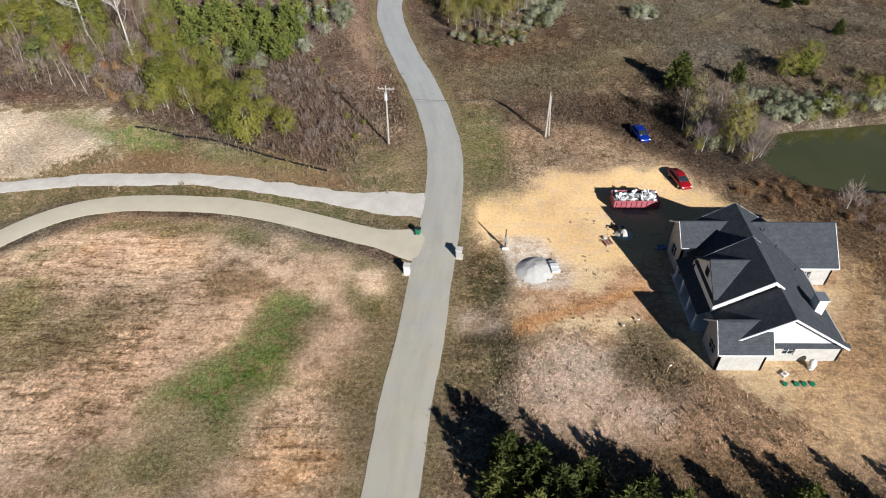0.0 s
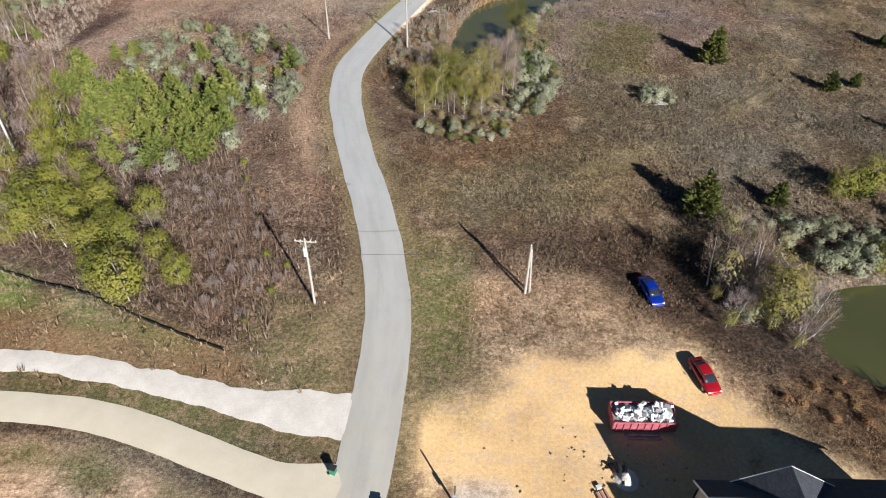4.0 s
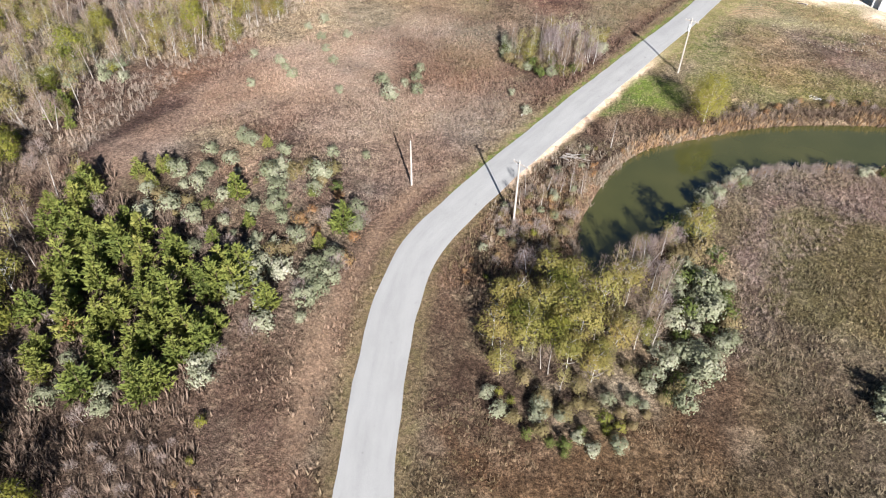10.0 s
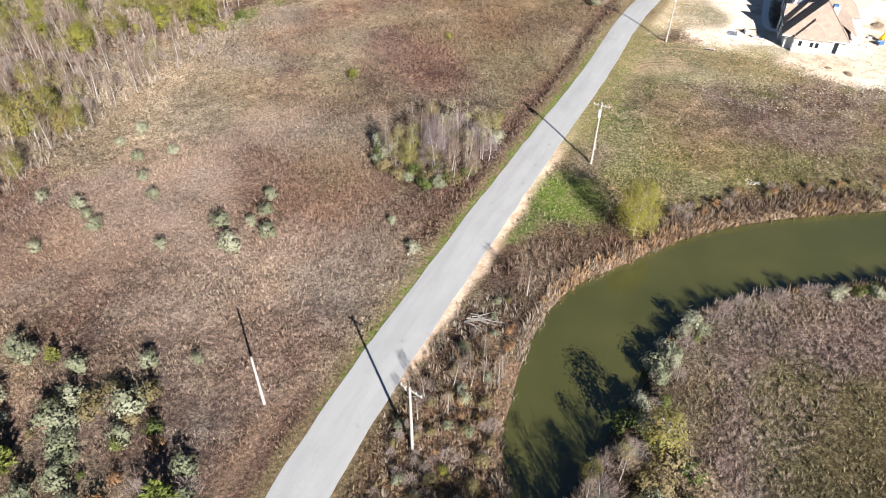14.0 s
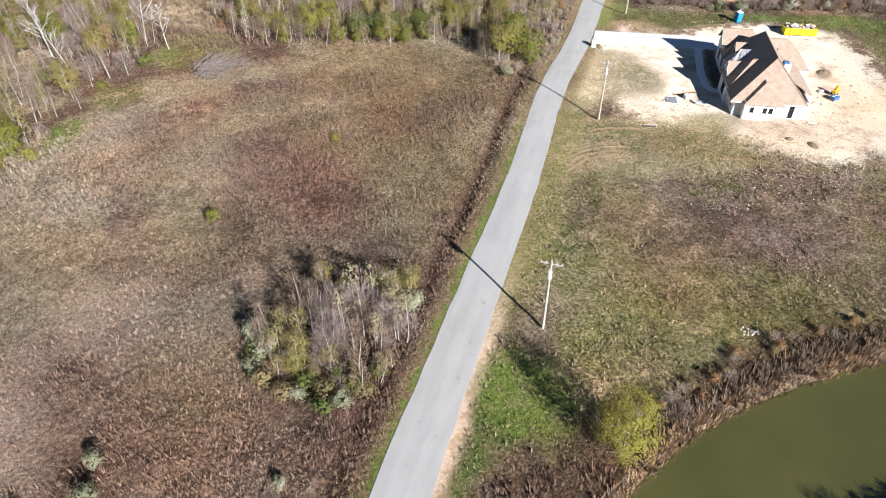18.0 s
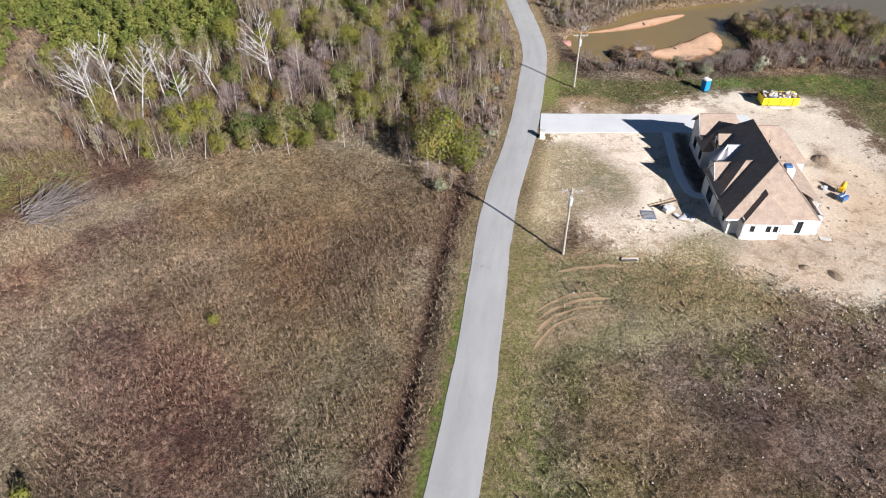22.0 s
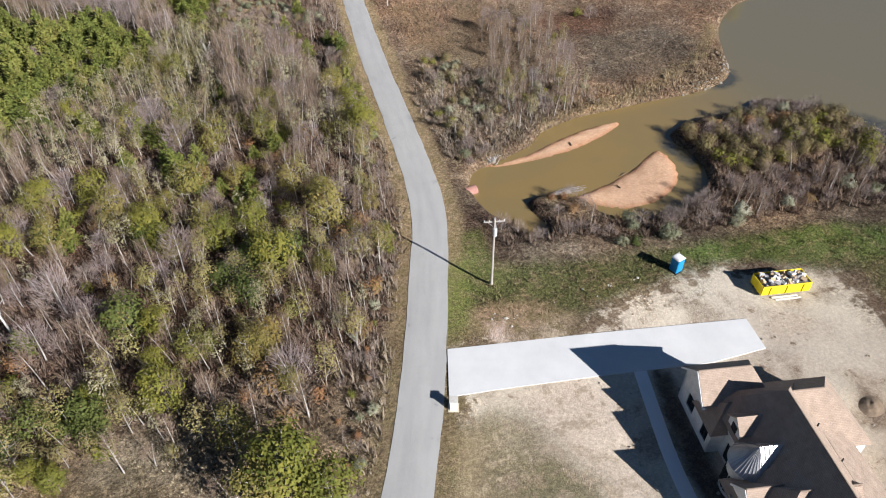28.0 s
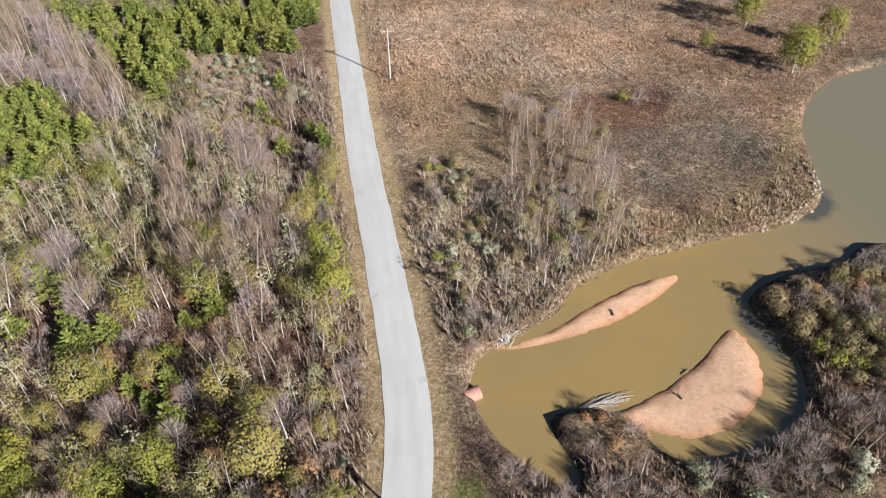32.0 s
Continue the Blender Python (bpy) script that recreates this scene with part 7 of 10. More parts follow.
def pine_mesh(name, height, width, whorls, mat, needle=0.42, per=5):
    """Whorls of branches that turn up at the ends, set with tufts of needles facing outwards."""
    pts, nrm = [], []
    for w in range(whorls):
        t = 0.1 + 0.88 * w / (whorls - 1)
        reach = width * 0.5 * (1.0 - t) ** 0.7 + 0.12
        turn = rng.uniform(0, 6.3)
        count = max(3, int(6 * (1 - t) + 2.5))
        for b in range(count):
            ang = turn + 2 * math.pi * b / count + rng.normal() * 0.15
            r = reach * rng.uniform(0.75, 1.15)
            for s in np.linspace(0.4, 1, max(1, int(r / 0.45) + 1)):
                c = np.array([math.cos(ang) * r * s, math.sin(ang) * r * s, height * t + 0.22 * r * s * s])
                o = rng.normal(size=(per, 3))
                pts.append(c + o * np.array([0.12, 0.12, 0.10]))
                nrm.append(o * 0.45 + np.array([math.cos(ang), math.sin(ang), 0.75]) * 0.8 + rng.normal(size=(per, 3)) * 0.2)
    o = rng.normal(size=(8, 3)) * 0.12
    pts.append(o + np.array([0, 0, height * 0.97]))
    nrm.append(o * 3 + np.array([0, 0, 0.9]))
    c, d = np.vstack(pts), np.vstack(nrm)
    d /= np.linalg.norm(d, axis=1)[:, None] + 1e-9
    side = np.cross(d, rng.normal(size=d.shape))
    side /= np.linalg.norm(side, axis=1)[:, None] + 1e-9
    ln = (needle * rng.uniform(0.7, 1.3, len(c)))[:, None]
    v = np.stack([c - side * ln * 0.3 - d * ln * 0.3, c + side * ln * 0.3 - d * ln * 0.3, c + d * ln * 0.8], 1).reshape(-1, 3)
    return array_mesh(name, v, np.arange(len(v)).reshape(-1, 3), mat)


def twiggy_mesh(name, height, width, count, length, thick, mat, low=0.3, rise=0.8, limbs=()):
    """Bare twigs: slender slivers that rise and lean outwards from the stem."""
    w = low + (1 - low) * rng.uniform(0, 1, count) ** 0.9
    ang = rng.uniform(0, 2 * math.pi, count)
    rad = width * 0.5 * np.sqrt(rng.uniform(0, 1, count)) * (1.1 - 0.6 * w)
    out = np.stack([np.cos(ang), np.sin(ang), np.zeros(count)], 1)
    foot = out * rad[:, None] + np.stack([0 * w, 0 * w, w * height * 0.85], 1)
    d = out * rng.uniform(0.2, 1.0, count)[:, None] + np.array([0, 0, rise]) + rng.normal(size=(count, 3)) * 0.3
    d /= np.linalg.norm(d, axis=1)[:, None]
    side = np.cross(d, rng.normal(size=(count, 3)))
    side /= np.linalg.norm(side, axis=1)[:, None]
    ln = (length * rng.uniform(0.6, 1.3, count))[:, None]
    v = np.stack([foot - side * thick, foot + side * thick, foot + d * ln], 1).reshape(-1, 3)
    for a0, b0, r0, r1 in limbs:
        for turn in (0.0, 2.1):
            e = np.array([math.cos(turn), math.sin(turn), 0.0]) * max(r0, 0.02)
            v = np.vstack([v, a0 - e, a0 + e, b0])
    count = len(v) // 3
    return array_mesh(name, v, np.arange(3 * count).reshape(-1, 3), mat)


def twig_segments(height, width, limbs, twigs, lean=0.0, up=0.55, start=0.25):
    """Line segments with radii: trunk apart, limbs and twigs."""
    trunk, rest = [], []
    p = np.array([0.0, 0.0, -0.1])
    r = 0.012 * height + 0.03
    stations = [p]
    bend = rng.normal(size=2) * 0.05
    for k in range(5):
        q = p + np.array([lean * height / 5 + bend[0] * height / 5 * k * 0.4, bend[1] * height / 5 * k * 0.4, height / 5])
        trunk.append((p, q, r * (1 - k / 5.6), r * (1 - (k + 1) / 5.6)))
        p = q
        stations.append(p)
    for k in range(limbs):
        t = start + (1 - start) * rng.uniform() ** 0.9
        i = min(4, int(t * 5))
        base = stations[i] + (stations[i + 1] - stations[i]) * (t * 5 - i)
        ang = rng.uniform(0, 2 * math.pi)
        ln = width * 0.5 * (1.15 - 0.65 * t) * rng.uniform(0.7, 1.2)
        d = np.array([math.cos(ang), math.sin(ang), up * rng.uniform(0.7, 1.7)])
        mid = base + d * ln * 0.5
        d2 = d + np.array([0, 0, 0.35]) + rng.normal(size=3) * 0.2
        end = mid + d2 * ln * 0.5
        rl = r * 0.42 * (1.1 - 0.6 * t)
        rest += [(base, mid, rl, rl * 0.7), (mid, end, rl * 0.7, rl * 0.3)]
        for j in range(twigs):
            s = rng.uniform(0.25, 1)
            o = base + (mid - base) * min(1, s * 2) if s < 0.5 else mid + (end - mid) * (s * 2 - 1)
            td = d + rng.normal(size=3) * 0.6 + np.array([0, 0, 0.3])
            td /= np.linalg.norm(td)
            tl = ln * rng.uniform(0.25, 0.5)
            rest.append((o, o + td * tl, rl * 0.35, 0.006))
    return trunk, rest


def segment_mesh(name, segs, mat, sides=3, least=0.012):
    verts, faces = [], []
    for a0, b0, r0, r1 in segs:
        a0, b0 = np.asarray(a0), np.asarray(b0)
        d = b0 - a0
        d = d / (np.linalg.norm(d) + 1e-9)
        u = np.cross(d, [0.3, 0.5, 0.81])
        u /= np.linalg.norm(u) + 1e-9
        v = np.cross(d, u)
        k = len(verts)
        for c, r in ((a0, max(r0, least)), (b0, max(r1, least))):
            for s in range(sides):
                an = 2 * math.pi * s / sides
                verts.append(c + (u * math.cos(an) + v * math.sin(an)) * r)
        for s in range(sides):
            faces.append((k + s, k + (s + 1) % sides, k + sides + (s + 1) % sides, k + sides + s))
    return array_mesh(name, verts, faces, mat)


def tube_mesh(name, segs, mat, sides=4):
    """One tapering bent stem."""
    rings = [(segs[0][0], segs[0][2])] + [(b, r) for _, b, _, r in segs]
    verts, faces = [], []
    for i, (c, r) in enumerate(rings):
        for s in range(sides):
            an = 2 * math.pi * s / sides
            verts.append((c[0] + r * math.cos(an), c[1] + r * math.sin(an), c[2]))
            if i:
                k = (i - 1) * sides
                faces.append((k + s, k + (s + 1) % sides, k + sides + (s + 1) % sides, k + sides + s))
    return array_mesh(name, verts, faces, mat)


KINDS = {}


def kind(name, label, category, meshes):
    """Register a plant: variants of (trunk mesh, crown mesh or None)."""
    KINDS[name] = (label, category, meshes)


def bare(n, height, width, limbs, twigs, bark, twig, up=0.55, start=0.25, least=0.014, sides=5):
    out = []
    for _ in range(n):
        tr, re_ = twig_segments(height, width, limbs, twigs, rng.normal() * 0.05, up, start)
        out.append((segment_mesh("trunk", tr, bark, sides), segment_mesh("crown", re_, twig, 3, least)))
    return out


def leafy(n, height, width, clumps, leaves, leaf, bark, mat, limbs=9, **kw):
    out = []
    for _ in range(n):
        tr, re_ = twig_segments(height * 0.9, width * 0.85, limbs, 1, rng.normal() * 0.04, 0.7, 0.15)
        out.append((segment_mesh("trunk", tr + re_, bark, 3), leafy_mesh("crown", height, width, clumps, leaves, leaf, mat, **kw)))
    return out


def pines(n, height, width, whorls, mat, needle, per):
    out = []
    for _ in range(n):
        tr, _r = twig_segments(height * 0.97, 1, 0, 0)
        out.append((segment_mesh("trunk", tr, BARK_BROWN, 6), pine_mesh("crown", height, width, whorls, mat, needle, per)))
    return out


def twiggy(n, height, width, count, length, thick, bark, mat, limbs=5, low=0.3, rise=0.8):
    out = []
    for _ in range(n):
        tr, re_ = twig_segments(height * 0.95, width * 0.8, limbs, 1, rng.normal() * 0.09, 1.0, 0.3)
        out.append((tube_mesh("trunk", tr, bark), twiggy_mesh("crown", height, width, count, length, thick, mat, low, rise, re_)))
    return out


kind("pine", "young green pine with dense upswept needles", "pine tree", pines(6, 4.6, 3.5, 9, PINE, 0.46, 5))
# needles take a darker tone to carry these pines' shaded sides
kind("dark_pine", "young pine with dark green needles", "pine tree", pines(3, 5.0, 3.3, 11, CEDAR, 0.36, 10))
kind("cedar", "dark conical cedar standing alone in field", "cedar tree", pines(2, 4.6, 3.4, 14, CEDAR, 0.4, 8))
kind("olive_tree", "leafy tree turning yellow-green in autumn", "tree", leafy(6, 6.5, 4.8, 84, 25, 0.235, BARK, LEAF_OLIVE, 12, low=0.2, spread=0.4))
kind("willow", "bright yellow-green willow on the river bank", "tree", leafy(1, 8.0, 6.0, 210, 42, 0.135, BARK, LEAF_WILLOW, 14, low=0.1, spread=0.36, flat=1.5))
kind("thin_tree", "slender half-bare sapling with yellow-green leaves", "tree", leafy(7, 6.0, 2.6, 36, 13, 0.17, SAPLING, LEAF_THIN, 8, low=0.36, spread=0.38, shape="column"))
kind("gold_tree", "small tree with golden olive autumn leaves", "tree", leafy(5, 6.5, 4.2, 64, 24, 0.205, BARK_PALE, LEAF_GOLD, 16, low=0.25, spread=0.42))
kind("rust_tree", "small tree with rust-red autumn leaves", "tree", leafy(2, 4.5, 2.8, 34, 9, 0.26, BARK, LEAF_RUST, low=0.25, spread=0.36))
kind("red_tree", "small tree with deep red autumn leaves", "tree", leafy(1, 4.5, 3.0, 40, 14, 0.22, BARK, LEAF_RED, low=0.2, spread=0.36))
kind("green_tree", "small dense evergreen broadleaf tree", "tree", leafy(3, 4.6, 4.0, 60, 17, 0.26, BARK, LEAF_GREEN, low=0.1, spread=0.4))
kind("pale_sapling", "slender pale-stemmed sapling with thin grey-olive leaves", "tree", leafy(6, 6.2, 2.0, 26, 11, 0.17, SAPLING, LEAF_PALE, limbs=0, low=0.4, spread=0.22))
kind("bare_sapling", "bare pale-stemmed sapling with hazy fine twigs", "tree", twiggy(8, 6.4, 2.4, 250, 0.85, 0.02, SAPLING, LEAF_TWIG, 7, 0.3, 1.2))
kind("mauve_tree", "spreading bare tree with mauve-grey twigs", "tree", twiggy(4, 6.5, 5.5, 640, 1.0, 0.022, BARK_PALE, LEAF_MAUVE, 14, 0.25, 0.8))
kind("bare_bush", "bare grey bush with many thin stems", "bush", twiggy(6, 2.4, 2.6, 260, 0.8, 0.02, BARK, TWIG, 6, 0.02, 0.9))
kind("white_tree", "bleached bare tree with white trunk and limbs", "dead tree", bare(5, 11.0, 6.0, 15, 7, BARK_PALE, BARK_PALE, 0.8, 0.35, 0.032))
kind("silver_bush", "rounded silvery-green bush with pale seed heads", "bush", leafy(6, 1.9, 2.4, 34, 18, 0.2, BARK, LEAF_SILVER, limbs=3, low=0.15, spread=0.22))
kind("green_bush", "low leafy green bush in undergrowth", "bush", leafy(3, 1.6, 1.9, 24, 12, 0.22, BARK, LEAF_GREEN, limbs=3, low=0.15, spread=0.24))
kind("olive_bush", "low yellow-green bush in dry grass", "bush", leafy(3, 1.8, 2.0, 24, 12, 0.22, BARK, LEAF_OLIVE, limbs=3, low=0.15, spread=0.26))
kind("dull_bush", "low brown-olive bush thinning in autumn", "bush", leafy(4, 1.8, 2.2, 32, 17, 0.19, BARK, LEAF_DULL, limbs=4, low=0.1, spread=0.28))
kind("rust_bush", "low rusty brown autumn bush", "bush", leafy(2, 1.4, 1.8, 24, 11, 0.2, BARK, LEAF_RUST, limbs=3, low=0.12, spread=0.24))

WOODS_PATH = spline([(-42, 266), (-42.5, 280), (-45, 296), (-50, 309), (-52.5, 325), (-55, 345)], 1.0)
OPEN_PATCH = np.array([(23.6, 406.5), (36.5, 400.1), (42.9, 387), (38.6, 367.6), (30, 364), (25, 380.4)], float)
CLEARING = np.array([(-47, 268), (-47.5, 287), (-52, 292), (-58, 310), (-52, 317), (-42, 308), (-35.5, 289), (-30, 284), (-28, 278), (-32, 271)], float)
COUNT = {}
JOINED = {}


def plant(name, px, py, scale=1.0, label="", group="", stretch=1.0):
    """One plant as a thing of its own; past 300 of a kind they are gathered for one joined wood."""
    lab, cat, variants = KINDS[name]
    COUNT[name] = COUNT.get(name, 0) + 1
    v = int(rng.integers(len(variants)))
    turn = float(rng.uniform(0, 360))
    tilt = {"white_tree": 8.0, "bare_sapling": 5.0, "thin_tree": 4.0}.get(name, 2.0)
    m = pose(px, py, float(ground_z(px, py)) - 0.05, float(rng.normal() * tilt), float(rng.normal() * tilt), turn) @ Matrix.Diagonal((scale, scale, scale * stretch, 1))
    if COUNT[name] > 290:
        JOINED.setdefault((name, v), []).append(np.array(m))
        return
    e = new(name)
    e.matrix_basis = m
    tagged(e, label or lab, cat, group)
    for nm, me in zip(("trunk", "crown"), variants[v]):
        o = new(nm, me)
        o.parent = e


def scatter(outline, mixture, spacing, seed, scale=(0.7, 1.2), keep=None, opened=OPEN_PATCH):
    """Spread plants over an outline: mixture of (kind, weight)."""
    r = np.random.default_rng(seed)
    o = np.array(outline, float)
    lo, hi = o.min(0), o.max(0)
    nx, ny = int((hi[0] - lo[0]) / spacing) + 1, int((hi[1] - lo[1]) / spacing) + 1
    names = [k for k, _ in mixture]
    w = np.array([k for _, k in mixture], float)
    w /= w.sum()
    gx_, gy_ = np.meshgrid(np.arange(nx), np.arange(ny))
    px = lo[0] + (gx_.ravel() + r.uniform(-0.45, 0.45, nx * ny) + 0.5) * spacing
    py = lo[1] + (gy_.ravel() + r.uniform(-0.45, 0.45, nx * ny) + 0.5) * spacing
    ok = inside_by(px, py, o) > 0
    rd, _ = beside(px, py, ROAD[::4])
    ok &= np.abs(rd) > 4.6
    ok &= (np.abs(beside(px, py, WOODS_PATH)[0]) > 3.2) | (py < 266) | (py > 340)
    ok &= (np.abs(beside(px, py, OLD_TRACK)[0]) > 3.6) | (py < 128) | (py > 178)
    for line in (RIVER_LINE, POND_LINE, POOL_LINE):
        ok &= inside_by(px, py, line) < -0.4
    ok &= inside_by(px, py, CLEARING) < 0
    if opened is not None:
        ok &= inside_by(px, py, opened) < 0
    patch = fbm(px, py, 12, seed)
    stand = (fbm(px, py, 11, seed + 5, 3) - 0.5) * 2.0 + 0.75 * r.uniform(-0.5, 0.5, len(px))
    rank = np.empty(len(px))
    rank[np.argsort(stand)] = (np.arange(len(px)) + 0.5) / len(px)
    steps = np.cumsum(w)
    order = np.argsort(patch + r.uniform(-0.25, 0.25, len(px)))
    for i in order:
        if ok[i]:
            if keep is not None and not keep(px[i], py[i]):
                continue
            nm = names[min(len(names) - 1, int(np.searchsorted(steps, rank[i])))]
            plant(nm, float(px[i]), float(py[i]), float(r.uniform(*scale)))


# start: woods left of the road
for px, py, s in ((-29.5, 87, 1.15), (-33, 88.8, 0.9), (-24.4, 89.8, 0.75), (-32.5, 95.2, 0.95), (-36, 93.7, 0.9), (-41, 99.8, 0.9), (-38, 102.4, 0.85), (-31.6, 101.3, 0.85), (-43, 108.3, 0.9), (-46.7, 109.6, 0.9), (-50, 117.7, 0.9), (-50.6, 113.9, 0.9), (-45, 104.9, 0.9), (-28, 94, 0.7), (-35, 98, 0.8), (-55, 122, 0.9), (-40, 105.5, 0.8)):
    plant("olive_tree", px, py, s)
for px, py, s in ((-37.8, 95, 0.85), (-40.8, 96, 0.9), (-50, 96.5, 0.6), (-45.3, 97.5, 0.8), (-47.3, 96, 0.65)):
    plant("gold_tree", px, py, s)
plant("rust_tree", -42.5, 120.5, 0.7, "dead orange-brown pine among green pines")
plant("red_tree", -65.8, 111.2, 1.2, "small tree with deep red autumn leaves")
plant("mauve_tree", -30.6, 99.0, 0.6)
plant("mauve_tree", -51, 111.5, 0.7)
plant("rust_tree", -58, 103, 0.9)
for px, py, s in ((-58.2, 117.3, 1.4), (-70.1, 125.9, 1.45), (-73, 135, 1.0), (-85, 128, 1.1), (-80, 142, 1.0)):
    plant("white_tree", px, py, s)
PINES = [(-60, 144), (-53, 129), (-47, 116), (-36, 110.5), (-27, 113), (-23.5, 118.5), (-28, 128), (-27.5, 137), (-38, 135), (-46, 137)]
scatter(PINES, [("pine", 8), ("bare_bush", 1), ("silver_bush", 1)], 2.9, 101, (0.65, 1.15))
scatter([(-75, 106), (-50, 99), (-42, 94), (-40, 110), (-50, 118), (-60, 145), (-70, 150), (-90, 140), (-95, 110)], [("olive_tree", 3), ("thin_tree", 4), ("bare_sapling", 6), ("green_tree", 1), ("bare_bush", 6), ("gold_tree", 1), ("rust_bush", 2)], 3.2, 102)
scatter([(-55, 147), (-51, 153), (-37, 158), (-27, 157.5), (-19.5, 149), (-18, 140), (-19, 131), (-24, 122), (-27, 115), (-29, 128), (-27, 138), (-38, 136)], [("silver_bush", 7), ("bare_bush", 2), ("green_bush", 0.7), ("pine", 0.5), ("dull_bush", 2), ("rust_bush", 1)], 3.1, 103, (0.4, 1.2))
for px, py, s in ((-49.3, 149.8, 1.3), (-43.2, 160, 1.1), (-36.6, 152.7, 1.4), (-34.9, 152.8, 1.2), (-29.9, 155.6, 1.5), (-37.7, 159.7, 1.0), (-41.3, 141.3, 1.2), (-45.2, 142.2, 1.3), (-47.8, 140.2, 1.2), (-30.8, 138.1, 1.0), (-28.4, 136.6, 1.0), (-28.9, 134.4, 1.3),
                  (-25.2, 135.8, 1.3), (-20.4, 146.6, 1.0), (-20.8, 139.5, 1.2), (-20.8, 132.6, 1.3), (-20.1, 134.6, 1.2), (-45.2, 161.2, 1.1), (-31.6, 183.8, 1.1), (-28.7, 179.8, 1.3), (-29.1, 130.5, 1.3), (-32.4, 147.4, 1.1), (-19.5, 137, 1.2)):
    plant("silver_bush", px, py, s)
for px, py, s in ((-50.9, 150.2, 0.6), (-50.8, 145.8, 0.6), (-36.6, 138.6, 0.55), (-32.7, 136, 0.6), (-33.9, 142.8, 0.5), (-41, 160.5, 0.45), (-39, 149, 0.4)):
    plant("pine", px, py, s)
scatter([(-16, 82), (-12, 92), (-14, 100), (-21, 112), (-24, 118), (-33, 108), (-24, 98), (-22, 88)], [("bare_bush", 8), ("olive_bush", 1), ("rust_bush", 1)], 2.6, 104, (0.35, 0.6))
# woods edge far left
scatter([(-71, 139), (-76, 151), (-72, 157), (-79, 165), (-75, 174), (-70, 181), (-64.5, 187), (-62, 196), (-60, 209), (-56, 225), (-54, 238), (-53, 252), (-70, 262), (-112, 262), (-118, 145)], [("bare_bush", 2), ("bare_sapling", 7), ("thin_tree", 5), ("olive_tree", 1.2), ("gold_tree", 1.0), ("olive_bush", 1.5)], 3.3, 105)
for px, py, s in ((-75, 181, 0.7), (-68, 181, 0.7), (-64, 184.5, 0.6), (-73.5, 189.7, 0.8), (-63.6, 190, 0.7), (-92, 187, 0.8)):
    plant("gold_tree", px, py, s)
for px, py, s in ((-93, 178, 1.2), (-91, 180, 1.3), (-88.7, 183.4, 1.3), (-86.7, 177.2, 1.2), (-77.7, 174.7, 1.2), (-77.8, 170, 1.1), (-87.4, 167.3, 1.2), (-82, 166.5, 1.2), (-88, 163.8, 1.3), (-75, 171, 1.0), (-80, 173, 1.1), (-84, 171, 1.2)):
    plant("silver_bush", px, py, s)
for px, py, s in ((-76.9, 156.6, 0.7), (-75.3, 158, 0.6), (-78, 160.2, 0.7), (-72.5, 155.2, 0.5), (-56.9, 135.6, 0.9), (-57.3, 139.6, 0.9), (-56.7, 133, 0.9), (-60.5, 137.5, 0.7), (-54.3, 147.8, 0.7), (-52, 150.1, 0.6)):
    plant("pine", px, py, s)
# corner woods beyond the fallen tree
scatter([(-112, 262), (-54, 253), (-48, 270), (-46, 285), (-47, 305), (-60, 312), (-112, 312)], [("olive_bush", 1.5), ("bare_sapling", 7), ("thin_tree", 4), ("gold_tree", 1.2), ("mauve_tree", 0.8), ("olive_tree", 1)], 3.3, 125, (0.7, 1.1))
for px, py, s in ((-58, 270, 1.0), (-49.5, 285, 0.9), (-66, 280, 1.1)):
    plant("white_tree", px, py, s)
plant("rust_tree", -55, 279, 1.4)
plant("green_bush", -46.5, 274.5, 1.5)
plant("green_bush", -52.5, 249, 1.2)
scatter([(-60, 186), (-54, 205), (-44, 204), (-46, 182), (-52, 172)], [("silver_bush", 3), ("bare_bush", 1)], 6.5, 106, (0.6, 1.0))
# clump south of the river bend
scatter([(3, 140), (7, 147), (14, 150), (18, 158), (20, 150), (17, 135), (10, 126), (4, 130)], [("bare_sapling", 4), ("bare_bush", 3), ("thin_tree", 3), ("gold_tree", 2), ("dull_bush", 3)], 2.0, 107, (0.6, 0.95))
for px, py, s in ((4.4, 133.4, 0.95), (8.4, 137.8, 1.0), (11.7, 141.8, 1.0), (2.5, 138.5, 0.85), (5, 143.5, 0.85), (14.2, 145, 0.85), (13.6, 136.5, 0.75), (9.6, 133.7, 0.7), (5.5, 138.5, 0.9), (12.1, 133.8, 0.6), (16.8, 138.2, 0.6), (7, 143, 0.8)):
    plant("gold_tree", px, py, s)
for px, py, s in ((16.9, 147.3, 0.75), (15.5, 151, 0.7), (18, 143.5, 0.6), (2.2, 145.4, 0.6), (9.5, 143, 0.6), (10, 139, 0.6)):
    plant("mauve_tree", px, py, s)
for px, py, s in ((3.5, 135.5, 0.75), (7.2, 134.8, 0.7), (6.5, 141, 0.8)):
    plant("olive_tree", px, py, s)
scatter([(-3, 146), (-4, 157), (2, 166), (7, 170), (6, 154), (2, 141)], [("bare_bush", 3), ("dull_bush", 3), ("rust_bush", 2), ("bare_sapling", 2.5)], 1.9, 122, (0.45, 0.75))
scatter([(-7, 146), (-3.1, 167), (3.6, 175.5), (7.6, 175), (11.3, 177), (6, 163), (2, 150), (-4, 140)], [("bare_bush", 2), ("silver_bush", 2), ("olive_bush", 1), ("rust_bush", 1)], 2.6, 123, (0.3, 0.6))
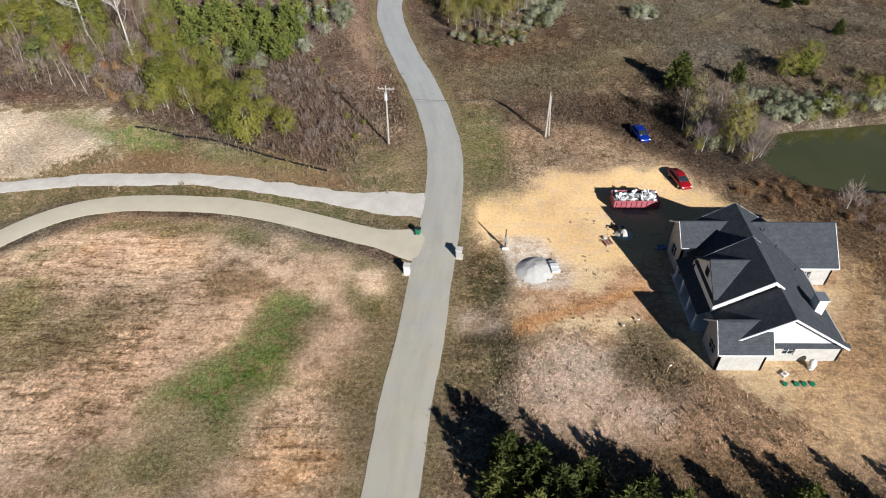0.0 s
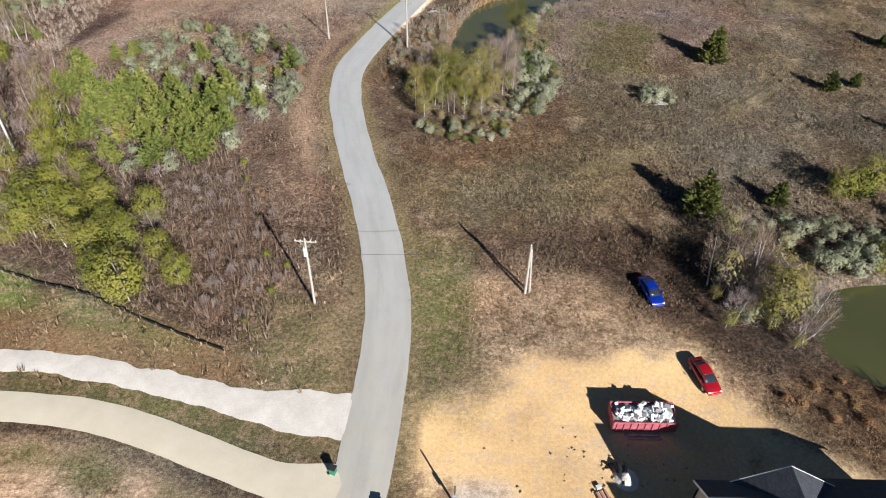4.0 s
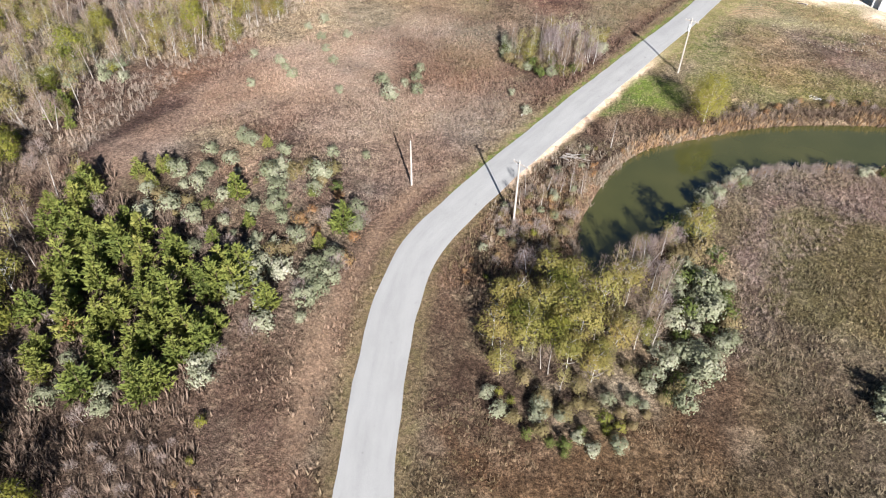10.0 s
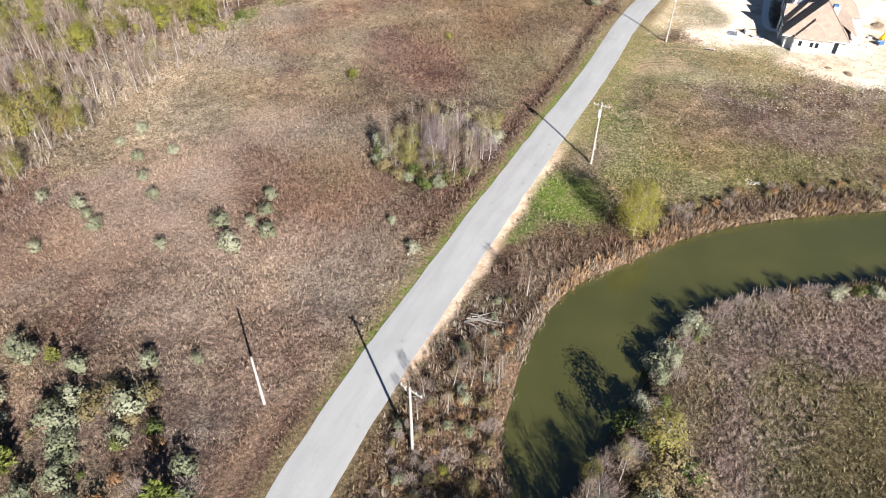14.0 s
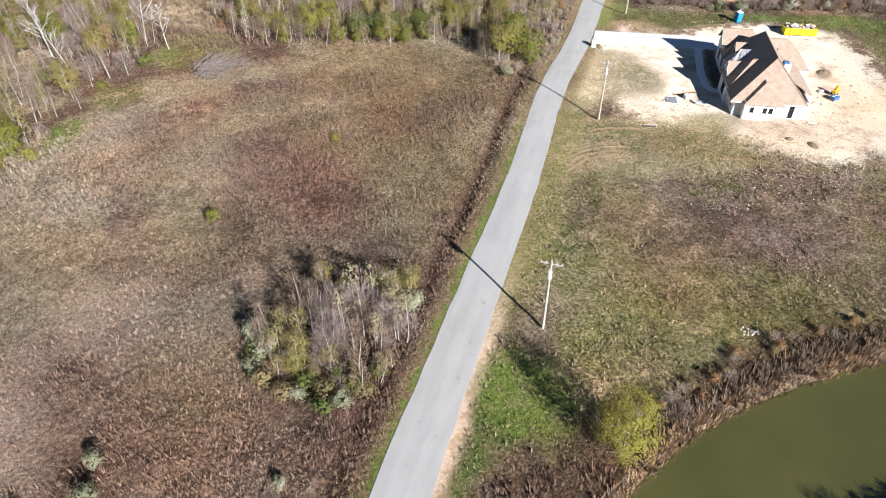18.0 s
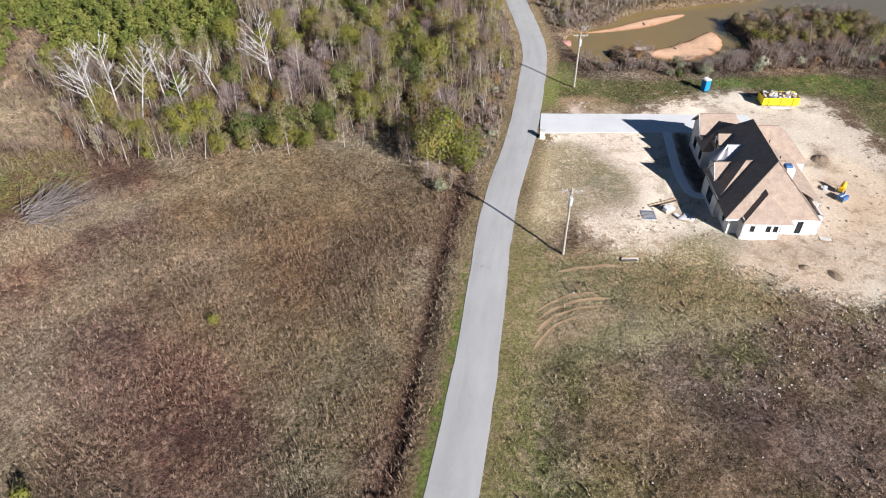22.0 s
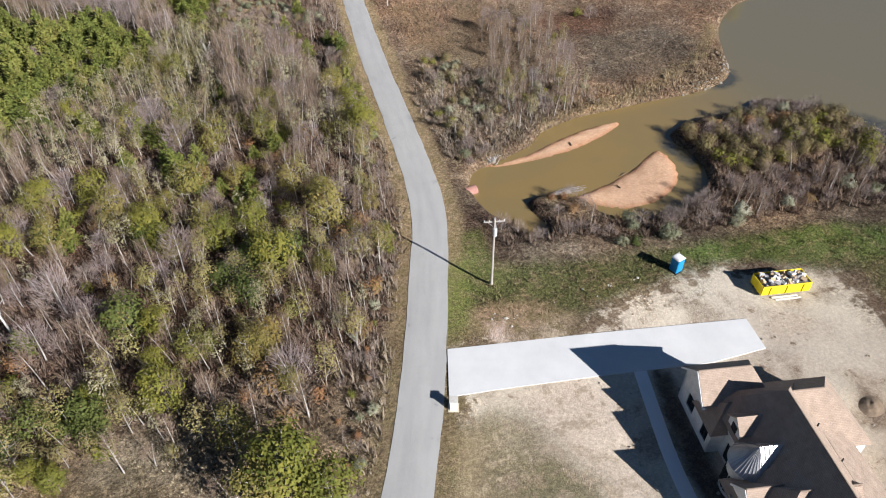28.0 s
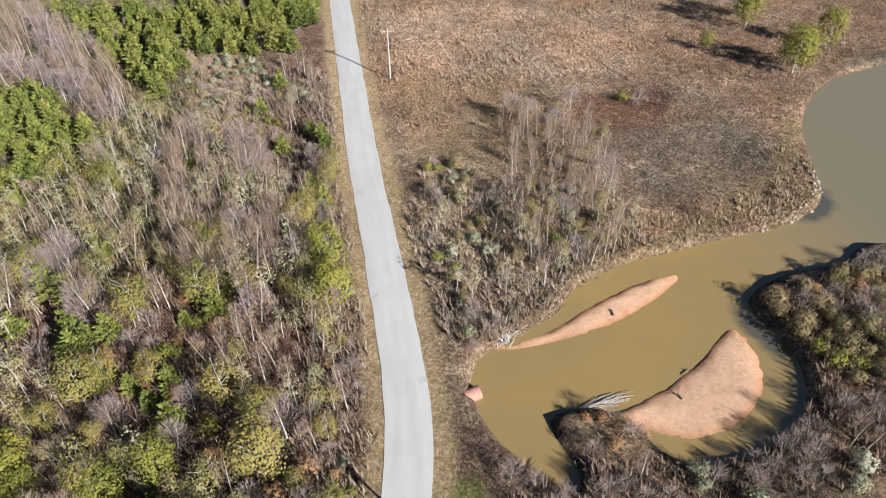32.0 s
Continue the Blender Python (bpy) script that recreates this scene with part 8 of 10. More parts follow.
scatter([(20, 160), (26, 170), (27.5, 176), (25, 176), (21, 168), (18, 160), (19, 142), (17, 132), (22, 131), (26, 140), (25, 156)], [("silver_bush", 7), ("green_bush", 1.6), ("dull_bush", 1)], 2.0, 108, (0.7, 1.5))
plant("gold_tree", 21.3, 157.0, 0.95)
plant("pale_sapling", 22.6, 158.0, 0.9)
plant("mauve_tree", 18.6, 155.5, 0.6)
plant("gold_tree", 14.8, 153.6, 0.5)
scatter([(-0.5, 129), (4.3, 123), (10.2, 121.5), (16.8, 125.2), (21, 134), (18, 134), (10, 126.5), (4, 129)], [("olive_bush", 3), ("dull_bush", 4), ("silver_bush", 3), ("green_bush", 1)], 1.7, 134, (0.4, 0.8))
for px, py, s in ((1.2, 133, 0.85), (2.8, 129.8, 0.7), (0.8, 138, 0.8)):
    plant("gold_tree", px, py, s)
# bushes along the inner river bank
inner = spline([(13.5, 148), (16.5, 154.5), (20, 160.5), (22.5, 165.5), (25.5, 171), (30, 176), (37, 179.8), (46.5, 182.2), (56, 184.4), (75, 184), (100, 186)], 1.5)
for k, q in enumerate(inner):
    plant(("silver_bush", "bare_bush", "silver_bush", "green_bush", "bare_bush")[int(rng.integers(5))], float(q[0] + rng.normal() * 0.5 + 0.3), float(q[1] + rng.normal() * 0.4 - 0.4), float(rng.uniform(0.55, 0.95)))
# lone trees in the right field
for px, py, s in ((41.3, 106.4, 1.45), (55.6, 152, 1.5), (52.5, 108.6, 0.85), (73.6, 141.7, 0.85), (79, 128, 0.7), (78.7, 143.7, 0.6), (65, 111, 1.0), (92, 160, 1.0)):
    plant("cedar", px, py, s)
for px, py, s in ((40.5, 138, 1.2), (42, 137, 1.4), (43.5, 138.5, 1.1), (40, 136.2, 1.0), (44.5, 136.5, 0.8)):
    plant("silver_bush", px, py, s)
# pond side
scatter([(38, 92), (43, 100), (50, 96), (49, 88), (47, 80), (43, 84)], [("thin_tree", 2), ("bare_sapling", 5), ("bare_bush", 4), ("gold_tree", 0.5), ("mauve_tree", 0.6), ("silver_bush", 1)], 2.0, 109, (0.8, 1.25))
for px, py, s in ((39.8, 86, 1.05), (42.7, 87.3, 1.1), (44.6, 86, 1.05), (43.5, 92.5, 1.0), (46.4, 83, 0.85), (39.7, 90.6, 0.85)):
    plant("mauve_tree", px, py, s * 0.8)
    plant("gold_tree", px - 1.2, py - 0.8, s * 0.42, "half-bare tree with olive leaves at the pond")
    plant("bare_sapling", px + 1.6, py + 1.2, s * 1.1)
for px, py, s in ((61.5, 110.3, 0.8), (64.9, 110.8, 1.0), (72, 101, 0.8), (80, 104, 0.9)):
    plant("olive_tree", px, py, s)
scatter([(50, 93), (60, 94.5), (72, 98), (80, 100), (70, 103), (56, 99)], [("silver_bush", 5), ("olive_bush", 2)], 2.0, 124, (0.8, 1.25))
scatter([(44, 101), (55, 97), (66, 97.5), (80, 99), (92, 97), (92, 105), (66, 104), (46, 106)], [("silver_bush", 6), ("bare_bush", 3), ("thin_tree", 1), ("olive_bush", 2)], 2.4, 110, (0.6, 1.1))
plant("bare_bush", 55.9, 72.2, 1.7, "leafless grey tree on the pond bank")
scatter([(40, 76), (48, 72), (58, 66), (72, 66), (72, 75), (55, 75), (48, 79)], [("rust_bush", 3), ("bare_bush", 4), ("olive_bush", 1)], 2.6, 111, (0.4, 0.8))
# young pines south of house one
for px, py, s in ((6, 33, 1.05), (8.3, 31.7, 1.1), (5.2, 29.8, 1.1), (13, 30.6, 1.0), (10.5, 29.2, 1.15), (18, 29, 1.0), (15.5, 27.3, 1.1), (20.8, 27.6, 1.05), (23.5, 25.5, 1.1), (27, 27, 0.8),
                  (32, 28.6, 0.9), (36, 26.6, 0.95), (40, 27, 0.85), (44.5, 27.5, 0.8), (7.8, 26.6, 1.2), (12.5, 25.6, 1.2), (17.5, 24, 1.2), (29.5, 24, 1.1), (47, 25, 0.9)):
    plant("dark_pine", px, py, s, "young pine darkened to look shaded beside house yard")
# left field between
for px, py, s in ((-9.5, 187.5, 0.6), (-6, 182.6, 0.8), (-27, 190.5, 0.8), (-26.5, 187, 0.9), (-25, 183, 1.0), (-43, 188.5, 0.8), (-50, 183.5, 0.7), (-37.5, 179, 0.7), (-30.5, 161, 0.9), (-25.5, 162, 0.6),
                  (-29, 152, 1.0), (-34, 150.5, 1.2), (-36, 156, 1.1), (-48, 156, 1.0), (-28, 185, 0.7)):
    plant("silver_bush", px, py, s)
for px, py, s in ((-23.7, 226.5, 1.0), (-9, 246, 0.7)):
    plant("olive_bush", px, py, s)
scatter([(-14.5, 206), (-11.7, 199), (-7.4, 196.5), (-0.4, 197.5), (2, 204), (1.5, 210), (-3, 213), (-8.2, 212)], [("bare_sapling", 8), ("mauve_tree", 0.8), ("bare_bush", 2.5), ("dull_bush", 2), ("thin_tree", 1.5)], 1.75, 112, (0.6, 0.95))
for px, py, s in ((-14.7, 205.8, 1.1), (-13.2, 203.1, 1.2), (-14.3, 201, 0.9), (-9.1, 210.3, 0.9), (2.5, 209.7, 1.1), (-4.4, 196.1, 0.9), (-10, 207.8, 0.7), (-9, 197.1, 0.8)):
    plant("silver_bush", px, py, s)
for px, py, s in ((-9.8, 203.7, 0.55), (-9.6, 200, 0.55), (0.1, 210.7, 0.7), (2.5, 212, 0.6), (-5.3, 211.1, 0.5), (-7.8, 212.9, 0.6)):
    plant("gold_tree", px, py, s)
for px, py, s in ((-6, 203, 0.95), (-3, 207, 0.9), (0.2, 205.5, 0.8), (-7.5, 207, 0.7)):
    plant("mauve_tree", px, py, s)
for px, py, s in ((1, 204.5, 1.0), (0.2, 208, 1.1), (-2, 210.5, 1.0), (-4, 209, 1.1), (-1.5, 203, 0.9), (2, 207, 1.0), (-5, 206, 1.0)):
    plant("pale_sapling", px, py, s)
for px, py, s in ((-14.6, 205.6, 1.3), (-13.2, 204.4, 1.1), (-8, 208.6, 0.9), (2.8, 209.5, 1.0)):
    plant("silver_bush", px, py, s)
for px, py, s in ((-14, 203, 1.2), (-12.2, 203.2, 1.0), (-6.5, 195.6, 1.2), (-3.5, 197.8, 1.1), (-8.4, 198.4, 1.1), (-1.2, 199.8, 1.0), (-4.5, 199.6, 1.2)):
    plant("green_bush", px, py, s)
for px, py, s in ((-12.8, 199.1, 1.1), (-10.5, 197.2, 1), (-6.5, 197.4, 1.1), (-2.4, 197.1, 1), (-0.4, 201, 1)):
    plant("dull_bush", px, py, s)
plant("willow", 21.8, 189.2, 1.0)
far_bank = spline([(25.5, 191.5), (30, 194.5), (37, 198), (46, 201.5), (58, 204), (72, 206), (92, 208)], 1.3)
for k, q in enumerate(far_bank):
    plant(("bare_bush", "dull_bush", "bare_bush", "rust_bush")[int(rng.integers(4))], float(q[0] + rng.normal() * 0.7), float(q[1] + rng.normal() * 0.8 + 0.6), float(rng.uniform(0.35, 0.75)))
plant("bare_sapling", 8.5, 176.5, 0.9)
plant("olive_tree", 21.3, 273.2, 1.35)
plant("olive_tree", 25, 271.6, 1.05)
plant("gold_tree", 19.4, 272.0, 1.15)
plant("green_tree", 8.2, 298.4, 1.25)
for px, py, s in ((11.3, 296.6, 0.7), (15, 291.8, 0.85), (22.2, 290.4, 0.85), (23.3, 284.6, 0.7), (3.7, 325.2, 0.9), (-3, 325.8, 0.85), (10.5, 314, 0.85), (17.7, 310.6, 0.9), (13.2, 309, 0.75), (-5.5, 317, 0.8), (-1, 349.6, 0.8), (15.6, 340, 0.8), (30, 300, 0.7)):
    plant("gold_tree" if px > 12 else "olive_tree", px, py, s)
for px, py, s in ((0.9, 304.5, 1.1), (20.3, 303, 0.7), (33, 302, 0.7), (26, 318, 0.7), (-8, 310, 0.9)):
    plant("mauve_tree", px, py, s)
for px, py, s in ((2.2, 344, 1.0), (14.3, 328, 1.0), (9.6, 340, 1.0), (-4, 346, 0.9), (17, 324, 0.7), (7, 334, 0.8)):
    plant("pine", px, py, s)
plant("bare_bush", 19.5, 269, 1.3)
plant("silver_bush", 20.4, 266.8, 0.9)
plant("bare_sapling", 17, 274, 1.0)
# big woods north
for px, py, s in ((-31, 294, 1.05), (-28.5, 296, 1.1), (-25, 295, 1.0), (-33, 300, 1.0), (-18, 296, 0.9), (-12, 298, 0.95), (-3.5, 301, 1.15), (-22, 301, 0.9), (-44, 281, 0.7)):
    plant("white_tree", px, py, s)
plant("gold_tree", 32.2, 308.4, 1.25, "golden-leaved tree rising above bare woods")
WOODS = [(-56, 285), (-36, 283), (-14, 281), (2, 279.5), (14, 280), (22, 279), (30, 284), (36, 294), (41, 312), (44, 336), (46, 356), (36, 352), (22, 345), (6, 330), (-10, 324), (-30, 318), (-56, 312)]
scatter(WOODS, [("green_tree", 0.5), ("olive_tree", 0.6), ("thin_tree", 4.5), ("pale_sapling", 3), ("bare_sapling", 8), ("mauve_tree", 1.4), ("gold_tree", 1.5), ("bare_bush", 2), ("rust_tree", 0.6), ("rust_bush", 1.6), ("olive_bush", 1), ("pine", 0.7)], 2.4, 113, (0.5, 1.1))
scatter([(46, 358), (48, 392), (38, 392), (30, 380), (22, 362), (22, 346), (36, 353)], [("bare_sapling", 3), ("silver_bush", 3), ("pine", 2), ("olive_bush", 2), ("bare_bush", 4)], 2.8, 114, (0.5, 0.95))
scatter([(22.6, 367), (31, 369), (38, 354), (40, 338), (36, 330), (28, 332), (23, 344)], [("bare_sapling", 9), ("pale_sapling", 2), ("mauve_tree", 0.6)], 2.3, 126, (0.9, 1.35))
scatter([(-12, 340), (-10, 326), (6, 331), (22, 345), (23, 366), (20, 384), (12.5, 375), (7, 365), (-4, 357)], [("bare_sapling", 4), ("pale_sapling", 7), ("thin_tree", 1.5), ("gold_tree", 0.4), ("pine", 0.5), ("mauve_tree", 0.8)], 2.5, 127, (0.7, 1.05))
scatter([(-30, 430), (-14, 396), (-3, 396), (5, 390), (13, 376), (19, 384), (10, 404), (-4, 430)], [("bare_sapling", 6), ("mauve_tree", 1), ("bare_bush", 1)], 2.9, 128, (0.9, 1.3))
plant("white_tree", 19.8, 361.5, 0.55)
for px, py, s in ((39.2, 364, 0.8), (42, 353, 0.7), (1.4, 344, 1.1), (15, 345, 0.8), (29.9, 334, 0.7), (37, 377, 0.7), (41, 386, 0.8)):
    plant("pine", px, py, s)
scatter([(-60, 313), (-30, 319), (-14, 327), (-12, 341), (-4, 358), (7, 366), (12, 375), (5, 389), (-3, 395), (-16, 396), (-32, 430), (-70, 430)], [("pine", 8), ("bare_bush", 0.6), ("olive_bush", 0.6)], 3.0, 115, (0.7, 1.2))
scatter([(-2, 432), (11, 404), (20, 386), (23, 399), (37, 402), (47, 399), (50, 412), (55, 436)], [("pine", 8), ("bare_bush", 1)], 3.0, 129, (0.7, 1.2))
scatter([(-13, 283), (6, 282.5), (6, 288), (-30, 287), (-34, 282)], [("green_bush", 2), ("olive_bush", 2), ("green_tree", 1), ("bare_bush", 3), ("dull_bush", 2)], 4.2, 116, (0.8, 1.3))
scatter([(24, 262), (30, 272), (37.2, 296), (42, 312), (44.6, 336), (46.6, 358), (44, 358), (41, 336), (37, 312), (31, 290), (22, 268)], [("bare_bush", 4), ("rust_bush", 2), ("olive_bush", 1.2), ("silver_bush", 0.8), ("bare_sapling", 1)], 1.9, 131, (0.35, 0.7))
scatter(OPEN_PATCH, [("silver_bush", 4), ("dull_bush", 2), ("bare_bush", 4), ("olive_bush", 1)], 2.3, 133, (0.35, 0.75), opened=None)
# right bank at the end
scatter([(53, 299), (60, 297.5), (72, 295), (90, 293), (112, 288.5), (117, 292), (116, 300), (90, 301), (72, 297.5), (61, 300), (54, 304)], [("bare_bush", 7), ("bare_sapling", 2), ("silver_bush", 1), ("rust_bush", 1)], 2.2, 117, (0.6, 1.1))
scatter([(90, 302), (118, 302), (118, 314), (112, 317), (97, 317), (90, 315)], [("olive_bush", 1), ("dull_bush", 7), ("rust_bush", 1), ("bare_bush", 3), ("silver_bush", 0.6)], 2.0, 118, (0.7, 1.15))
for px, py, s in ((112, 300, 1.5), (115, 302.5, 1.4), (108, 305, 1.3), (110, 298, 1.4), (104, 307, 1.2)):
    plant("olive_bush", px, py, s)
scatter([(55, 320), (62, 320.5), (69, 325), (80, 328.5), (84, 332), (80, 342), (70, 346), (62, 356), (57, 350), (54, 332)], [("bare_sapling", 3), ("pale_sapling", 3), ("bare_bush", 3), ("dull_bush", 3), ("silver_bush", 1.5), ("olive_bush", 0.6)], 2.8, 119, (0.6, 0.95))
scatter([(61, 302), (68, 300), (68, 305.5), (62.5, 307.5)], [("rust_bush", 2), ("bare_bush", 2)], 2.2, 120, (0.6, 0.9))
for px, py, s in ((136, 385, 1.4), (131.6, 364.5, 1.4), (134, 367, 1.1), (145, 372, 1.2), (139, 390, 1.2), (122, 378, 0.6)):
    plant("olive_tree", px, py, s)
for nm, px, py, s in (("olive_bush", 96.9, 364, 1.1), ("bare_bush", 99, 362, 1.2), ("silver_bush", 73.4, 293.3, 1.1), ("silver_bush", 66.8, 294, 0.7), ("silver_bush", 83, 292.6, 0.8), ("green_bush", 68.9, 293.6, 0.9)):
    plant(nm, px, py, s)
scatter([(75.4, 365.3), (88.8, 363.6), (88.9, 348.6), (76.6, 329), (68.4, 326.9), (64.8, 335.3)], [("bare_sapling", 6), ("mauve_tree", 0.7), ("thin_tree", 1.5), ("olive_bush", 1)], 2.6, 132, (0.6, 0.95))
scatter([(56, 316.5), (60, 319.5), (57, 324), (54, 320)], [("bare_bush", 2), ("silver_bush", 1)], 2.0, 121, (0.6, 0.9))

# what is left over of each kind becomes one joined wood
for (name, v), mats in sorted(JOINED.items()):
    lab, cat, variants = KINDS[name]
    for nm, me in zip(("trunks", "crowns"), variants[v]):
        co = np.empty(len(me.vertices) * 3, np.float32)
        me.vertices.foreach_get("co", co)
        co = np.concatenate([co.reshape(-1, 3), np.ones((len(me.vertices), 1), np.float32)], 1)
        k = me.polygons[0].loop_total
        idx = np.empty(len(me.loops), np.int32)
        me.loops.foreach_get("vertex_index", idx)
        idx = idx.reshape(-1, k)
        vs = np.concatenate([(co @ m.T)[:, :3] for m in mats])
        fs = np.concatenate([idx + i * len(co) for i in range(len(mats))])
        tagged(new(name + "_wood", array_mesh(name + "_" + nm, vs, fs, me.materials[0])), "far dense wood of " + lab.split(" ", 1)[1], "woods", kind="stuff")


# ---- grass and weeds ----
def tufts(name, outline, spacing, size, mat, label, seed, blades=5, tall=0.5, keep=None, gap=0.35, thin=0.10):
    """Countless tufts of blades over an outline, joined into one mesh."""
    r = np.random.default_rng(seed)
    o = np.array(outline, float)
    lo, hi = o.min(0), o.max(0)
    n = int((hi[0] - lo[0]) * (hi[1] - lo[1]) / spacing ** 2)
    px, py = r.uniform(lo[0], hi[0], n), r.uniform(lo[1], hi[1], n)
    ok = inside_by(px, py, o) + (fbm(px, py, 9, 3) - 0.5) * 5 > 0
    rd, _ = beside(px, py, ROAD[::4])
    ok &= np.abs(rd) > 3.4
    ok &= np.abs(beside(px, py, LANE[::4])[0]) > 2.0
    ok &= np.abs(beside(px, py, TRACK[::4])[0]) > 1.4 + 0.8 * (fbm(px, py, 4, 33) > 0.45)
    for line in (RIVER_LINE, POND_LINE, POOL_LINE):
        ok &= inside_by(px, py, line) < -0.2
    ok &= fbm(px, py, 5, seed, 3) > gap
    if keep is not None:
        ok &= keep(px, py)
    px, py = px[ok], py[ok]
    n = len(px)
    z = ground_z(px, py)
    s = size * r.uniform(0.6, 1.35, n)
    base = np.stack([px, py, z - 0.05], 1)
    out = []
    for b in range(blades):
        ang = r.uniform(0, 2 * math.pi, n)
        d = np.stack([np.cos(ang), np.sin(ang), np.zeros(n)], 1)
        side = np.stack([-np.sin(ang), np.cos(ang), np.zeros(n)], 1)
        foot = base + d * (s * r.uniform(0.0, 0.35, n))[:, None]
        tip = foot + d * (s * r.uniform(0.15, 0.7, n))[:, None]
        tip[:, 2] += s * tall * r.uniform(0.7, 1.45, n)
        w = (s * thin * 1.45)[:, None]
        out.append(np.stack([foot - side * w, foot + side * w, tip], 1))
    v = np.stack(out, 1).reshape(-1, 3)
    me = array_mesh(name, v, np.arange(len(v)).reshape(-1, 3), mat)
    i = np.clip(np.searchsorted(gx, px), 0, len(gx) - 1) + np.clip(np.searchsorted(gy, py), 0, len(gy) - 1) * SH[1]
    tone = np.repeat(np.concatenate([GROUND_TONE[i], np.ones((n, 1))], 1), 3 * blades, axis=0)
    me.attributes.new("tone", "FLOAT_COLOR", "POINT").data.foreach_set("color", tone.astype(np.float32).ravel())
    return tagged(new(name, me), label, "grass", kind="stuff")


LEFT_FIELD = [(-9, 150), (-55, 158), (-64, 182), (-60, 210), (-50, 252), (-30, 276), (20, 282), (31, 276), (18, 240), (1, 195)]
tufts("brown_weeds", LEFT_FIELD, 0.52, 0.5, WEED_BROWN, "dry brown weeds covering the open field", 201, 8, 0.62, lambda u, v: fbm(u, v, 26, 301) + 0.2 * (fbm(u, v, 3, 303) - 0.5) < 0.56, 0.42, 0.058)
tufts("tan_weeds", LEFT_FIELD, 0.55, 0.44, WEED_TAN, "pale dry grass tufts in the open field", 202, 6, 0.5, lambda u, v: fbm(u, v, 26, 301) + 0.2 * (fbm(u, v, 3, 303) - 0.5) > 0.47, 0.36, 0.065)
tufts("rust_weeds", LEFT_FIELD, 0.66, 0.62, WEED_RED, "reddish brown dead weeds in the open field", 203, 9, 0.65, lambda u, v: fbm(u, v, 20, 307) > 0.5, 0.42, 0.056)
RIGHT_FIELD = [(5, 95), (18, 92), (36, 96), (60, 99), (100, 98), (100, 186), (60, 189), (44, 185), (28, 178), (22, 168), (24, 130), (8, 122), (-6, 128), (-6, 118)]
tufts("field_weeds", RIGHT_FIELD, 0.55, 0.52, WEED_DUN, "dry brown weeds covering the fenceless meadow", 204, 8, 0.62, gap=0.49, thin=0.058)
tufts("field_grass", RIGHT_FIELD, 0.62, 0.42, WEED_OLIVE, "dull olive grass tufts in the meadow", 205, 6, 0.7, lambda u, v: fbm(u, v, 18, 311) > 0.40, 0.34, 0.07)
EAST_FIELD = [(8, 196), (2, 184), (24, 190), (36, 195), (60, 202), (110, 208), (110, 250), (88, 246), (66, 236), (52, 245), (36, 249), (22, 236)]
tufts("meadow_grass", EAST_FIELD, 0.6, 0.34, WEED_MEADOW, "short olive grass round the second house", 206, 5, 0.6)
tufts("meadow_weeds", EAST_FIELD, 1.0, 0.52, WEED_BROWN, "brown weed tufts in the olive meadow", 207, 5, 0.7, gap=0.5)
tufts("turf", [(43, 288), (48, 296), (57, 295), (90, 290), (130, 280), (130, 252), (92, 256), (91, 281), (80, 287), (56, 285)], 0.7, 0.42, foliage("turf_blades", [(0.09, 0.11, 0.038), (0.145, 0.155, 0.058), (0.22, 0.195, 0.10)], True, 0.2), "green grass strip beside the building site", 208, 5, 0.6)
START_LEFT = [(-80, 24), (-80, 62), (-56, 60), (-44, 69), (-20, 66), (-8, 60), (-8, 24)]
tufts("stubble", START_LEFT, 0.7, 0.26, WEED_BROWN, "thin dry stubble on bare tilled soil", 209, 5, 0.5, gap=0.44)
tufts("field_green", [(-30, 25), (-28, 36), (-22, 44), (-18, 57), (-8, 61), (-11, 52), (-17, 38), (-18, 25)], 0.7, 0.28, WEED_OLIVE, "olive grass swath across the tilled field", 229, 5, 0.5, gap=0.4)
START_STRIP = [(-90, 78), (-60, 80), (-46, 92), (-28, 86), (-13, 79), (-4, 90), (-6, 108), (-9, 118), (-14, 140), (-20, 150), (-18, 130), (-24, 112), (-14, 98), (-16, 84), (-4, 74)]
tufts("lane_grass", [(-60, 62), (-52, 76), (-25, 76), (-5, 70), (-3, 63), (-22, 68), (-45, 70), (-56, 60)], 0.6, 0.28, WEED_OLIVE, "olive grass between the lane and gravel track", 230, 5, 0.5, gap=0.36)
tufts("verge_weeds", START_STRIP, 0.9, 0.55, WEED_BROWN, "dry weeds between woods and road", 210, 5, 0.8)
HOUSE_WEEDS = [(5, 66), (4, 36), (22, 28), (50, 26), (75, 40), (75, 74), (48, 76), (36, 84), (36, 94), (8, 92), (6, 78)]


def off_yard(u, v):
    return ((inside_by(u, v, YARD_ONE) < -0.5) & (np.hypot((u - 16.5) / 7, (v - 41.5) / 8) + 1.2 * (fbm(u, v, 4, 15) - 0.5) > 1)) | ((v < 52) & (fbm(u, v, 4, 9) > 0.6) & (u < 28))


tufts("yard_weeds", HOUSE_WEEDS, 0.6, 0.34, WEED_BROWN, "brown weeds on bare soil round the first house", 211, 5, 0.7, off_yard, 0.42)
tufts("yard_tufts", [(7, 36), (30, 36), (30, 48), (24, 60), (8, 62)], 1.15, 0.34, WEED_BROWN, "scattered dry weed tufts on the bare yard", 228, 9, 0.6, gap=0.46)
tufts("yard_grass", HOUSE_WEEDS, 0.9, 0.36, WEED_OLIVE, "olive grass tufts round the first house yard", 212, 5, 0.7, off_yard, 0.48)
END_GREY = np.array([(88, 357), (111, 358), (118, 346), (106, 331), (86, 333)], float)
